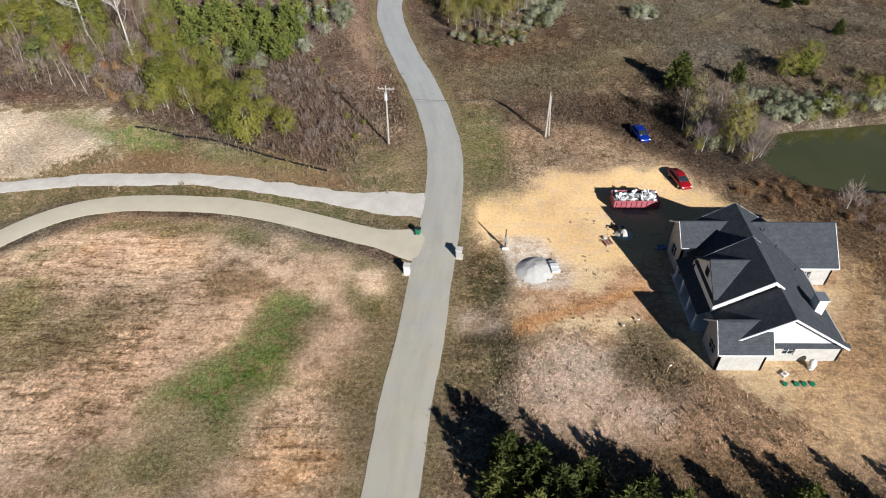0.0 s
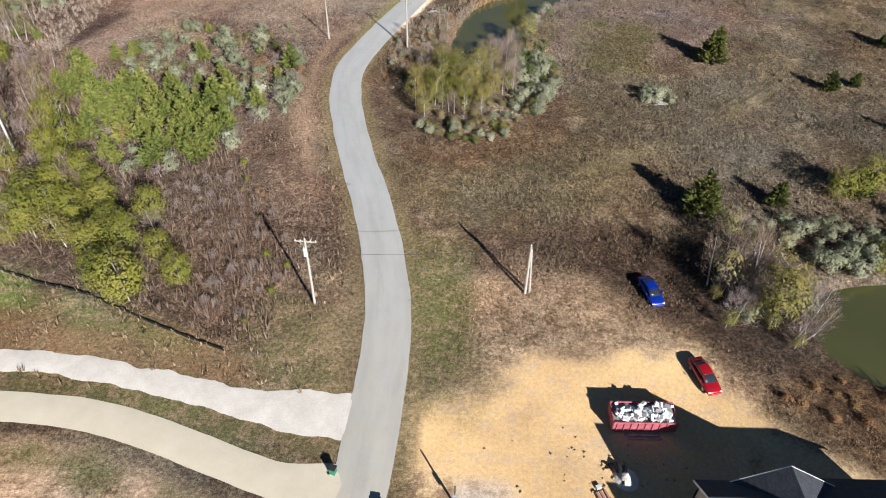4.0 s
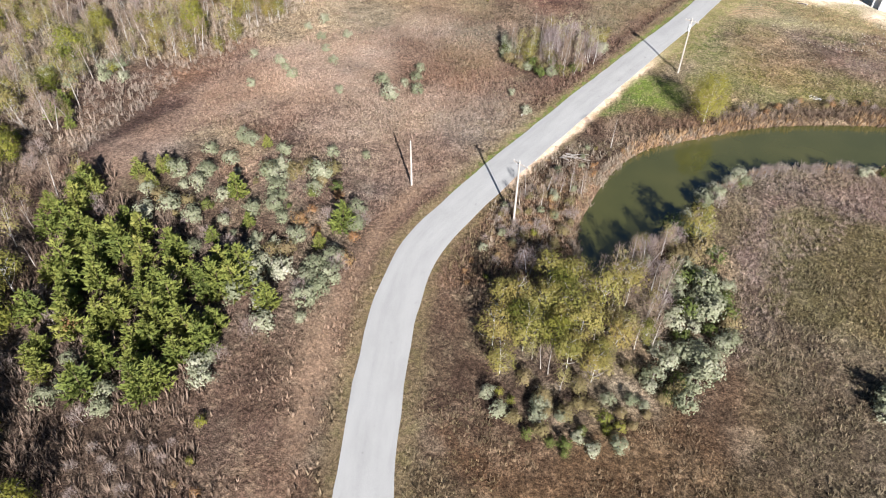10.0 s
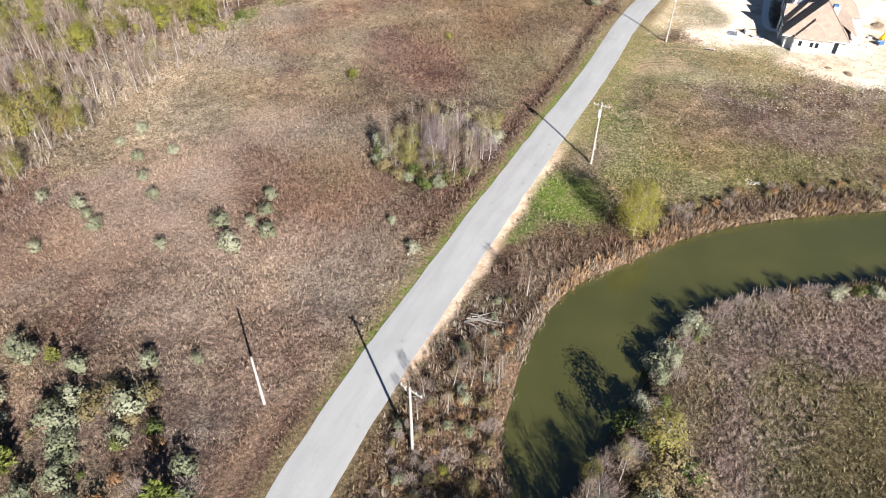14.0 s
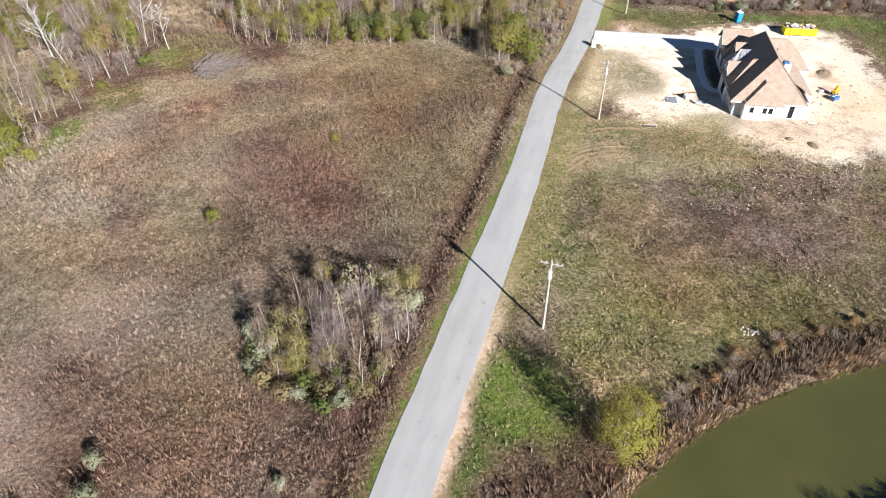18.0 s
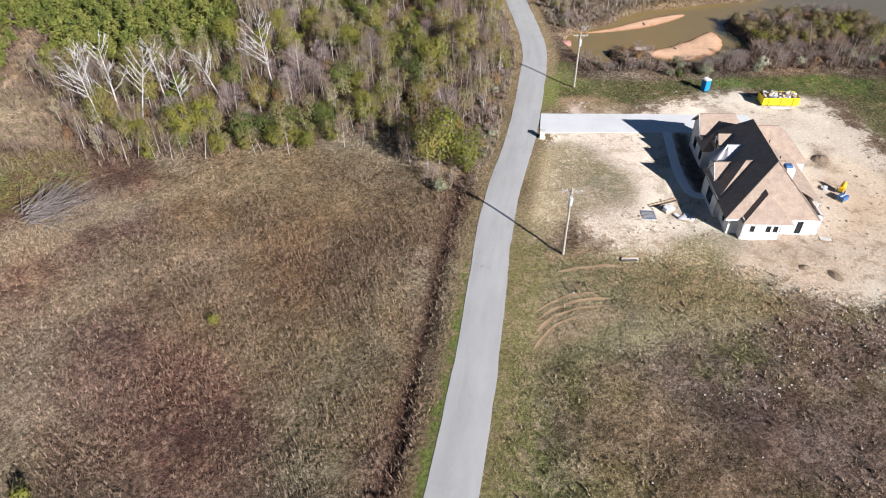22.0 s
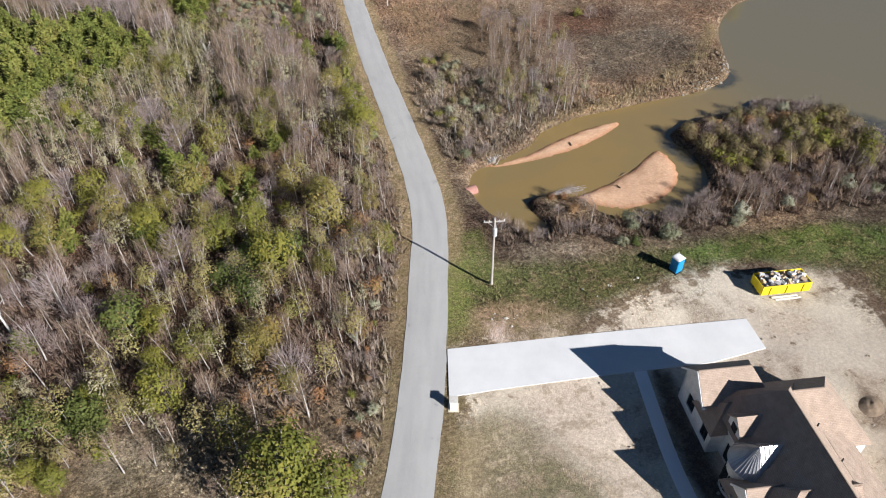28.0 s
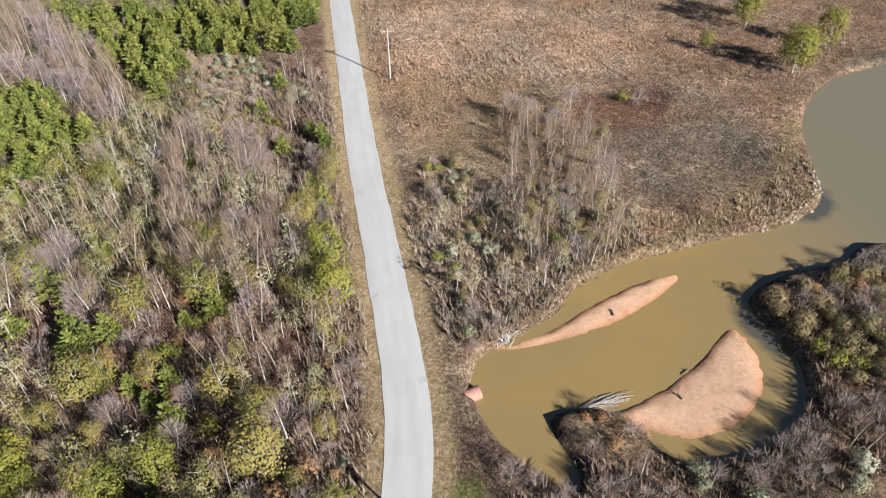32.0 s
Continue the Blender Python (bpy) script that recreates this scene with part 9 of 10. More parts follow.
END_FIELD = [(53, 335), (70, 336), (90, 330), (112, 334), (122, 352), (150, 367), (190, 376), (190, 440), (62, 440), (57, 390)]
tufts("end_weeds", END_FIELD, 0.85, 0.6, WEED_RED, "rusty brown marsh weeds beyond the inlet", 213, 8, 0.7, lambda u, v: (inside_by(u, v, END_GREY) < 0) & (fbm(u, v, 16, 313) > 0.42), 0.3, 0.05)
tufts("end_brush", END_GREY, 0.6, 0.5, BRUSH_DARK, "grey-brown brush on the lake shore", 227, 12, 0.6, gap=0.3, thin=0.035)
tufts("end_grass", [(58, 425), (122, 404), (112, 377), (90, 372), (62, 380)], 0.7, 0.6, WEED_TAN, "tan marsh grass beyond the inlet", 214, 9, 0.75, gap=0.36, thin=0.05)
tufts("bank_grass", [(54, 318.5), (62, 319.5), (70, 324), (78, 327), (104, 328.2), (113, 334), (118, 344), (112, 344), (104, 334), (80, 333), (66, 327), (54, 323)], 0.5, 0.6, WEED_TAN, "tan grass along the inlet bank", 222, 6, 0.9, gap=0.4, thin=0.06)
tufts("reeds", [(-2, 148), (-4, 162), (4, 180), (18, 187), (26, 193), (46, 201), (110, 210), (110, 186), (60, 185), (30, 176), (20, 160), (14, 150)], 0.45, 0.6, REED, "rust and tan reeds lining the river bank", 215, 5, 1.2,
      lambda u, v: (inside_by(u, v, RIVER_LINE) > -1.9) & (fbm(u, v, 7, 77) > 0.46) & (v > 170), 0.2)
tufts("mauve_brush", [(26, 139), (31, 142), (33, 158), (42, 168), (60, 176), (80, 184), (56, 184), (40, 181), (28, 174), (26, 160)], 0.62, 0.66, BRUSH_MAUVE, "lumpy mauve-brown brush inside the river bend", 223, 22, 0.5, gap=0.4, thin=0.03)
tufts("shore_brush", [(-2, 148), (-4, 162), (4, 180), (18, 187), (26, 193), (46, 201), (110, 210), (110, 186), (60, 185), (30, 176), (20, 160), (14, 150)], 0.42, 0.8, REED_PALE, "pale dead brush along the water edge", 224, 8, 0.9,
      lambda u, v: (inside_by(u, v, RIVER_LINE) > -1.5) & (fbm(u, v, 5, 79) > 0.47), 0.1, 0.05)
tufts("thicket_weeds", [(-55, 147), (-37, 160), (-19.5, 150), (-17.5, 131), (-27, 115), (-38, 136)], 0.66, 0.6, WEED_RED, "dark reddish weeds between silver bushes", 232, 14, 0.55, gap=0.36, thin=0.035)
tufts("verge_brush", [(-33.9, 108.8), (-17.7, 111.5), (-10.4, 91.1), (-13.1, 84), (-24.8, 84), (-23.5, 91.5)], 0.62, 0.5, BRUSH_DARK, "grey-brown brush between pines and road", 225, 8, 0.75, gap=0.36, thin=0.05)
tufts("road_brush", [(27, 294.7), (29, 262), (31.5, 270), (38.2, 295.5), (43.1, 312), (45.9, 335), (47.5, 357), (50, 390), (46, 390), (43, 360), (39, 330), (34, 306), (25, 285), (22, 268)], 0.75, 0.85, BRUSH, "brown brush between the woods and road", 226, 9, 0.9, gap=0.3, thin=0.05)
tufts("bank_brush", [(-3, 148), (-5, 160), (3, 176), (10, 178), (7, 165), (7, 152)], 0.7, 0.6, REED_PALE, "tangled pale dead grass on the river bank", 216, 8, 0.75, gap=0.36, thin=0.06)
tufts("bank_tangle", [(22, 186), (26, 196), (46, 206), (70, 210), (110, 214), (110, 198), (60, 196), (36, 190)], 0.42, 0.8, BRUSH_DARK, "dark tangled brush behind the reeds", 234, 9, 0.85,
      lambda u, v: (inside_by(u, v, RIVER_LINE) > -3.6 - 2.5 * (fbm(u, v, 6, 91) - 0.5)) & (v > 188 + 0.1 * (u - 26)), 0.34, 0.05)
tufts("clump_brush", [(-11, 201), (-8, 210), (-1, 213), (4, 210), (1, 201), (-4, 195)], 0.5, 0.9, BRUSH_DARK, "dark undergrowth below the field clump", 235, 9, 0.8, gap=0.34, thin=0.05)
tufts("bend_rust", [(6, 172), (4, 180), (10, 186), (19, 190), (22, 187), (14, 183), (10, 178)], 0.5, 0.7, WEED_RED, "reddish brown brush between road and river", 236, 9, 0.8, gap=0.36, thin=0.05)
tufts("bank_rust", [(-9, 140), (-7, 156), (0, 168), (8, 168), (8, 147), (2, 138)], 0.6, 0.55, WEED_RED, "reddish brown dead weeds on the river bank", 233, 9, 0.7, gap=0.4, thin=0.05)
tufts("bank_weeds", [(-7, 144), (-6, 160), (2, 176), (10, 178), (8, 165), (6, 152), (0, 142)], 0.55, 0.45, WEED_OLIVE, "olive weeds on the river bank", 231, 6, 0.8, gap=0.38)
tufts("woods_brush", [(-80, 283), (-30, 280), (0, 283), (14, 288), (22, 276), (34, 288), (42, 312), (46, 350), (48, 395), (0, 400), (-80, 400)], 0.95, 1.10, BRUSH_DARK, "leafless undergrowth filling the woods", 217, 9, 0.75, gap=0.3, thin=0.045)
tufts("bank_thicket", [(53, 299), (72, 295), (116, 288), (119, 314), (92, 316), (89, 303), (72, 298), (56, 306)], 0.77, 1.00, BRUSH_DARK, "leafless thicket along the inlet", 218, 9, 0.75, gap=0.3, thin=0.045)
tufts("west_brush", [(-118, 150), (-66, 150), (-60, 210), (-50, 250), (-118, 270)], 0.95, 1.0, BRUSH, "leafless undergrowth at the field edge", 219, 10, 0.7, gap=0.3, thin=0.045)
tufts("start_brush", [(-100, 105), (-56, 101), (-46, 95), (-28, 87), (-13, 81), (-12, 94), (-22, 112), (-40, 140), (-60, 148), (-100, 150)], 0.94, 1.00, BRUSH_DARK, "leafless undergrowth among pines and shrubs", 220, 9, 0.75, gap=0.3, thin=0.045)
tufts("pool_brush", [(53, 320), (62, 320), (70, 325), (84, 329), (84, 338), (70, 346), (58, 352), (53, 336)], 0.77, 1.00, BRUSH, "leafless brush on the far bank", 221, 9, 0.75, gap=0.3, thin=0.045)

# ---- vehicles ----
def loft(stations, sides=10, power=3.2):
    """A rounded body through sections (x, low, high, half width)."""
    bm = bmesh.new()
    rings = []
    for sx, lo, hi, hw in stations:
        ring = []
        for k in range(sides * 2):
            a = 2 * math.pi * k / (sides * 2)
            c, s = math.cos(a), math.sin(a)
            yy = hw * math.copysign(abs(c) ** (2 / power), c)
            zz = (lo + hi) / 2 + (hi - lo) / 2 * math.copysign(abs(s) ** (2 / power), s)
            ring.append(bm.verts.new((sx, yy, zz)))
        rings.append(ring)
    n = sides * 2
    for a, b in zip(rings[:-1], rings[1:]):
        for k in range(n):
            bm.faces.new((a[k], a[(k + 1) % n], b[(k + 1) % n], b[k]))
    bm.faces.new(rings[0])
    bm.faces.new(rings[-1][::-1])
    bmesh.ops.recalc_face_normals(bm, faces=bm.faces[:])
    for f in bm.faces:
        f.smooth = True
    return bm


def sedan(px, py, turn, paint, label):
    """A four-door car, front along its x."""
    c = thing("car", label, "car", (px, py, float(ground_z(px, py))), turn)
    part("body", loft([(-2.28, 0.45, 0.78, 0.62), (-2.2, 0.32, 0.92, 0.80), (-1.6, 0.26, 0.98, 0.89), (-0.6, 0.24, 0.97, 0.91), (0.7, 0.24, 0.95, 0.91), (1.6, 0.26, 0.86, 0.89), (2.15, 0.30, 0.74, 0.80), (2.3, 0.4, 0.62, 0.6)]), paint, c)
    part("cabin", loft([(-1.75, 0.85, 0.98, 0.70), (-1.0, 0.85, 1.36, 0.66), (-0.5, 0.85, 1.43, 0.66), (0.15, 0.85, 1.42, 0.66), (0.55, 0.85, 1.34, 0.66), (1.2, 0.82, 0.95, 0.72)], 10, 2.6), GLASS, c, "dark tinted windows")
    bm = bmesh.new()
    g = bmesh.ops.create_grid(bm, x_segments=6, y_segments=4, size=1)
    for v in g["verts"]:
        u, w = v.co.x, v.co.y
        v.co = Vector((-0.22 + u * 0.66, w * 0.60, 1.445 - 0.05 * u * u - 0.05 * w * w))
    ext = bmesh.ops.extrude_face_region(bm, geom=bm.faces[:])
    bmesh.ops.translate(bm, verts=[v for v in ext["geom"] if isinstance(v, bmesh.types.BMVert)], vec=(0, 0, -0.04))
    part("roof", bm, paint, c)
    for s in (-1, 1):
        for a, b in (((0.48, 1.36), (1.18, 0.96)), ((-0.9, 1.38), (-1.7, 0.98)), ((-0.2, 1.42), (-0.15, 0.96))):
            bm = bmesh.new()
            rod(bm, (a[0], s * 0.61, a[1]), (b[0], s * 0.70, b[1]), 0.035, 0.035, 5)
            part("pillar", bm, paint, c)
        for wx in (-1.38, 1.38):
            bm = bmesh.new()
            rod(bm, (wx, s * 0.70, 0.32), (wx, s * 0.91, 0.32), 0.32, 0.32, 18)
            w = part("wheel", bm, BLACK, c)
            bm = bmesh.new()
            rod(bm, (wx, s * 0.90, 0.32), (wx, s * 0.925, 0.32), 0.21, 0.19, 12)
            part("rim", bm, CHROME, w)
        part("headlight", soft_box((2.10, s * 0.62 - 0.16, 0.58), (2.26, s * 0.62 + 0.16, 0.70), 0.02), LAMP_WHITE, c)
        part("taillight", soft_box((-2.28, s * 0.62 - 0.15, 0.70), (-2.16, s * 0.62 + 0.15, 0.84), 0.02), LAMP_RED, c)
        part("mirror", soft_box((0.72, s * 0.98 - 0.09, 0.93), (0.86, s * 0.98 + 0.09, 1.06), 0.03), paint, c)
    part("front_bumper", soft_box((2.18, -0.72, 0.30), (2.34, 0.72, 0.48), 0.04), paint, c)
    return c


sedan(31.25, 90.5, -79, BLUE_PAINT, "bright blue four-door sedan parked in dry weeds")
sedan(34.2, 78.1, -77, RED_PAINT, "red four-door sedan parked on yellow dirt yard")


def skip_bin(px, py, turn, length, width, height, paint, label, fill, ribs=9, rail=None):
    """An open roll-off bin with ribs, top rail, wheels and heaped rubbish."""
    d = thing("dumpster", label, "dumpster", (px, py, float(ground_z(px, py))), turn)
    hl, hw, t = length / 2, width / 2, 0.08
    part("floor_plate", soft_box((-hl, -hw, 0.22), (hl, hw, 0.32), 0.01), RUSTY, d)
    for s in (-1, 1):
        part("side_panel", soft_box((-hl, s * hw - t / 2, 0.25), (hl, s * hw + t / 2, height), 0.01), paint, d)
        part("top_rail", soft_box((-hl, s * hw - 0.07, height), (hl, s * hw + 0.07, height + 0.12), 0.02), paint, d)
        for k in range(ribs):
            cx = -hl + length * (k + 0.5) / ribs
            part("rib", soft_box((cx - 0.05, s * hw + (0.04 if s > 0 else -0.14), 0.3), (cx + 0.05, s * hw + (0.14 if s > 0 else -0.04), height), 0.01), paint, d)
        part("end_panel", soft_box((s * hl - t / 2, -hw, 0.25), (s * hl + t / 2, hw, height + 0.05), 0.01), paint, d)
        part("skid", soft_box((-hl, s * 0.55 - 0.06, 0.0), (hl, s * 0.55 + 0.06, 0.22), 0.01), RUSTY, d)
    r = np.random.default_rng(int(length * 100))
    bm = bmesh.new()
    box(bm, (-hl + 0.1, -hw + 0.1, 0.3), (hl - 0.1, hw - 0.1, height - 0.1))
    part("packed_rubbish", bm, DEBRIS_GREY, d)
    for k in range(70):
        s = r.uniform(0.18, 0.55, 3) * np.array([1, 1, 0.5])
        m = pose(float(r.uniform(-hl + 0.4, hl - 0.4)), float(r.uniform(-hw + 0.35, hw - 0.35)), height + float(r.uniform(-0.1, 0.4)), *[float(a) for a in r.uniform(-40, 40, 2)], float(r.uniform(0, 360)))
        bm = bmesh.new()
        box(bm, tuple(-s / 2 * 1.3), tuple(s / 2 * 1.3), m)
        part("rubbish_piece", bm, fill[int(r.integers(len(fill)))], d)
    if rail:
        part("plank", soft_box((-hl + 1.2, -hw - 0.5, 0.05), (hl - 1.6, -hw - 0.25, 0.15), 0.01), rail, d)
        part("plank", soft_box((-hl + 1.5, -hw - 0.85, 0.02), (hl - 1.4, -hw - 0.6, 0.10), 0.01), rail, d)
    return d


skip_bin(26.5, 72.6, 0.5, 6.2, 2.4, 1.55, DUMP_RED, "faded red steel dumpster heaped with white rubbish", [DEBRIS_WHITE, DEBRIS_WHITE, DEBRIS_WHITE, DEBRIS_GREY], rail=DEBRIS_GREY)
skip_bin(80.4, 281.1, -11, 6.0, 2.4, 1.45, DUMP_YELLOW, "yellow steel dumpster filled with grey building rubbish", [DEBRIS_WHITE, DEBRIS_GREY, DEBRIS_GREY, LUMBER], 3, DEBRIS_WHITE)


# ---- street furniture ----
def brick_post(px, py, turn, mat, label):
    e = thing("mailbox_pillar", label, "mailbox", (px, py, float(ground_z(px, py)) - 0.1), turn)
    part("shaft", soft_box((-0.36, -0.36, 0), (0.36, 0.36, 1.35), 0.02), mat, e)
    part("cap", soft_box((-0.44, -0.44, 1.35), (0.44, 0.44, 1.47), 0.03), STONE, e)
    part("mail_door", soft_box((-0.40, -0.16, 0.95), (-0.355, 0.16, 1.2), 0.01), BLACK, e)
    part("footing", soft_box((-0.55, -0.55, -0.1), (0.55, 0.55, 0.14), 0.02), CONCRETE, e)


brick_post(2.2, 61.9, -8, BRICK_CREAM, "cream brick mailbox pillar at the road edge")
brick_post(-4.2, 58.9, 172, BRICK_WHITE, "white brick mailbox pillar beside concrete lane")
brick_post(38.4, 277.6, -20, BRICK_WHITE, "white brick mailbox pillar beside new driveway")


def wheelie_bin(px, py, turn):
    e = thing("wheeled_bin", "green wheeled bin with dark lid at lane corner", "trash bin", (px, py, float(ground_z(px, py))), turn)
    bm = soft_box((-0.3, -0.32, 0.1), (0.3, 0.32, 1.0), 0.04)
    for v in bm.verts:
        k = 0.8 + 0.2 * v.co.z
        v.co.x, v.co.y = v.co.x * k, v.co.y * k
    part("tub", bm, GREEN_PLASTIC, e)
    part("lid", soft_box((-0.33, -0.36, 1.0), (0.33, 0.36, 1.08), 0.03), BLACK, e)
    for s in (-1, 1):
        bm = bmesh.new()
        rod(bm, (s * 0.24, 0.34, 0.12), (s * 0.30, 0.34, 0.12), 0.12, 0.12, 12)
        part("wheel", bm, BLACK, e)
    bm = bmesh.new()
    rod(bm, (-0.25, 0.38, 0.96), (0.25, 0.38, 0.96), 0.02, 0.02, 6)
    part("handle", bm, BLACK, e)


wheelie_bin(-3.05, 66.2, 70)


def porta_cabin(px, py, turn):
    e = thing("portable_toilet", "blue plastic portable toilet with white roof on grass", "portable toilet", (px, py, float(ground_z(px, py))), turn)
    part("shell", soft_box((-0.56, -0.56, 0.12), (0.56, 0.56, 2.05), 0.04), BLUE_PLASTIC, e)
    part("door", soft_box((-0.4, -0.59, 0.2), (0.4, -0.555, 1.95), 0.01), BLUE_PLASTIC, e)
    part("roof", loft([(-0.62, 2.03, 2.12, 0.6), (-0.3, 2.03, 2.26, 0.62), (0.3, 2.03, 2.26, 0.62), (0.62, 2.03, 2.12, 0.6)], 6), WHITE, e, "translucent white roof")
    part("base", soft_box((-0.62, -0.62, 0), (0.62, 0.62, 0.13), 0.02), BLACK, e)
    bm = bmesh.new()
    rod(bm, (0.4, 0.4, 2.1), (0.4, 0.4, 2.5), 0.05, 0.05, 8)
    part("vent_pipe", bm, WHITE, e)


porta_cabin(70.6, 287.7, 14)


# ---- site clutter at house one ----
def heap(name, px, py, rx, ry, hgt, mat, label, category, seed=1):
    bm = bmesh.new()
    g = bmesh.ops.create_grid(bm, x_segments=26, y_segments=26, size=1)
    for v in g["verts"]:
        r = math.hypot(v.co.x, v.co.y)
        n = noise.noise(Vector((v.co.x * 2.5 + seed, v.co.y * 2.5, seed))) * 0.25 + noise.noise(Vector((v.co.x * 7, v.co.y * 7, seed))) * 0.1
        z = max(-0.15, (1 - r ** 1.3) * (1 + n)) * hgt
        v.co = Vector((v.co.x * rx * (1 + 0.1 * n), v.co.y * ry, z - 0.05))
    for f in bm.faces:
        f.smooth = True
    me = bpy.data.meshes.new(name)
    bm.to_mesh(me)
    bm.free()
    me.materials.append(mat)
    ob = new(name, me)
    ob.matrix_basis = pose(px, py, float(ground_z(px, py)), 0, 0, seed * 40)
    return tagged(ob, label, category)


heap("sand_mound", 11.6, 59.6, 2.7, 2.4, 0.9, CEMENT, "pale grey heap of mortar sand on dirt", "sand heap", 1)
heap("sand_mound", 23.9, 66.4, 1.3, 1.2, 0.8, GRAVEL, "white sand heap partly covered by black sheet", "sand heap", 3)
# dark mounds stand in for dug pits; the holes' darkness is in the colour
PIT_SOIL = grained("pit_soil", (0.14, 0.105, 0.07), (0.27, 0.20, 0.14), 2, 0.95, 9, 0.04)
heap("pit_mound", 77.4, 264.2, 1.6, 1.2, 0.5, PIT_SOIL, "low dark mound standing in for a pit", "soil heap", 5)
heap("pit_mound", 64.3, 240.6, 1.2, 0.8, 0.3, PIT_SOIL, "small dark mound standing in for a pit in sandy yard", "soil heap", 7)
heap("pit_mound", 61.5, 242.6, 0.8, 0.6, 0.3, PIT_SOIL, "small dark mound standing in for a pit near house corner", "soil heap", 9)


def stack(name, px, py, turn, pieces, label, category):
    """Loose materials: pieces of (part name, lo, hi, material)."""
    e = thing(name, label, category, (px, py, float(ground_z(px, py))), turn)
    for nm, lo, hi, mat in pieces:
        part(nm, soft_box(lo, hi, min(0.02, 0.25 * min(abs(b - a) for a, b in zip(lo, hi)))), mat, e)
    return e


SHEET = plain("black_sheet", (0.012, 0.012, 0.014), 0.5)
bm = bmesh.new()
g = bmesh.ops.create_grid(bm, x_segments=16, y_segments=8, size=1)
for v in g["verts"]:
    a, b2 = v.co.x, v.co.y
    v.co = Vector((a * 1.25, 0.55 * b2 + 0.5 * a * a - 0.2, 0.5 - 0.42 * a * a + 0.12 * math.sin(a * 9 + b2 * 4) + 0.05 * b2))
sheet_thing = thing("cover_sheet", "crumpled black plastic sheet over sand heap", "plastic sheet", (23.3, 66.9, float(ground_z(23.3, 66.9)) + 0.12), 130)
part("sheet", bm, SHEET, sheet_thing)
stack("cement_bags", 13.9, 59.9, 12, [("pallet", (-0.6, -1.1, 0), (0.6, 1.1, 0.14), LUMBER), ("bag", (-0.55, -1.05, 0.14), (0.5, -0.4, 0.5), DEBRIS_WHITE), ("bag", (-0.5, -0.35, 0.14), (0.5, 0.3, 0.62), DEBRIS_WHITE), ("bag", (-0.45, 0.35, 0.14), (0.55, 1.0, 0.45), DEBRIS_GREY)], "white cement bags stacked on wooden pallet", "cement bags")
stack("brick_pallet", 21.5, 64.6, 20, [("pallet", (-0.55, -0.55, 0), (0.55, 0.55, 0.13), LUMBER), ("slat", (-0.5, -0.5, 0.13), (-0.3, 0.5, 0.3), PIPE_RED), ("slat", (-0.1, -0.5, 0.13), (0.1, 0.5, 0.25), PIPE_RED), ("slat", (0.3, -0.5, 0.13), (0.5, 0.5, 0.3), PIPE_RED), ("stone", (-0.2, 0.7, 0), (0.3, 1.1, 0.3), STONE)], "wooden pallet with a few red bricks", "pallet")
stack("power_post", 8.1, 63.5, 0, [("post", (-0.07, -0.07, 0), (0.07, 0.07, 3.2), RUSTY), ("meter_box", (-0.2, -0.2, 1.2), (0.2, -0.07, 1.9), STEEL), ("brace", (0.05, -0.05, 0), (0.15, 0.05, 1.4), RUSTY), ("block", (-0.35, -0.3, 0), (0.45, -0.05, 0.35), DEBRIS_WHITE)], "temporary dark wooden power post with meter box", "power post")
stack("work_bench", 28.0, 63.2, 10, [("top", (-0.5, -0.35, 0.5), (0.5, 0.35, 0.75), BLUE_TARP), ("leg", (-0.45, -0.3, 0), (-0.38, -0.23, 0.5), STEEL), ("leg", (0.38, 0.23, 0), (0.45, 0.3, 0.5), STEEL), ("leg", (-0.45, 0.23, 0), (-0.38, 0.3, 0.5), STEEL), ("leg", (0.38, -0.3, 0), (0.45, -0.23, 0.5), STEEL)], "blue covered bench in the house shadow", "bench")
for sx, sy, hh in ((24.1, 44.1, 1.1), (22.3, 51.0, 0.5), (20.5, 50.2, 0.4)):
    stack("survey_stake", sx, sy, 15, [("stake", (-0.04, -0.03, 0), (0.04, 0.03, hh), LUMBER), ("flag", (0.04, -0.01, hh - 0.2), (0.28, 0.01, hh), WHITE)], "pale wooden survey stake with white flag", "stake")
tank = thing("gas_tank", "white domed propane tank beside brick wall", "gas tank", (39.4, 44.5, 0), 0)
bm = bmesh.new()
bmesh.ops.create_uvsphere(bm, u_segments=18, v_segments=12, radius=1)
for v in bm.verts:
    v.co = Vector((v.co.x * 0.42, v.co.y * 0.42, 0.75 + v.co.z * 0.68))
for f in bm.faces:
    f.smooth = True
part("vessel", bm, WHITE, tank)
part("foot", soft_box((-0.3, -0.3, -0.05), (0.3, 0.3, 0.18), 0.02), STEEL, tank)
for sx in (35.9, 37.1, 37.9, 38.8):
    lid = thing("septic_lid", "round green plastic septic lid in dirt", "lid", (sx, 42.4, float(ground_z(sx, 42.4))), 0, "septic lids")
    bm = bmesh.new()
    rod(bm, (0, 0, -0.05), (0, 0, 0.16), 0.3, 0.27, 14)
    part("cover", bm, GREEN_PLASTIC, lid)
stack("sack", 36.3, 43.6, 30, [("bag", (-0.4, -0.25, 0), (0.4, 0.25, 0.25), DEBRIS_WHITE), ("label_patch", (-0.15, -0.15, 0.25), (0.15, 0.15, 0.27), PIPE_RED)], "torn white sack lying by the wall", "sack")

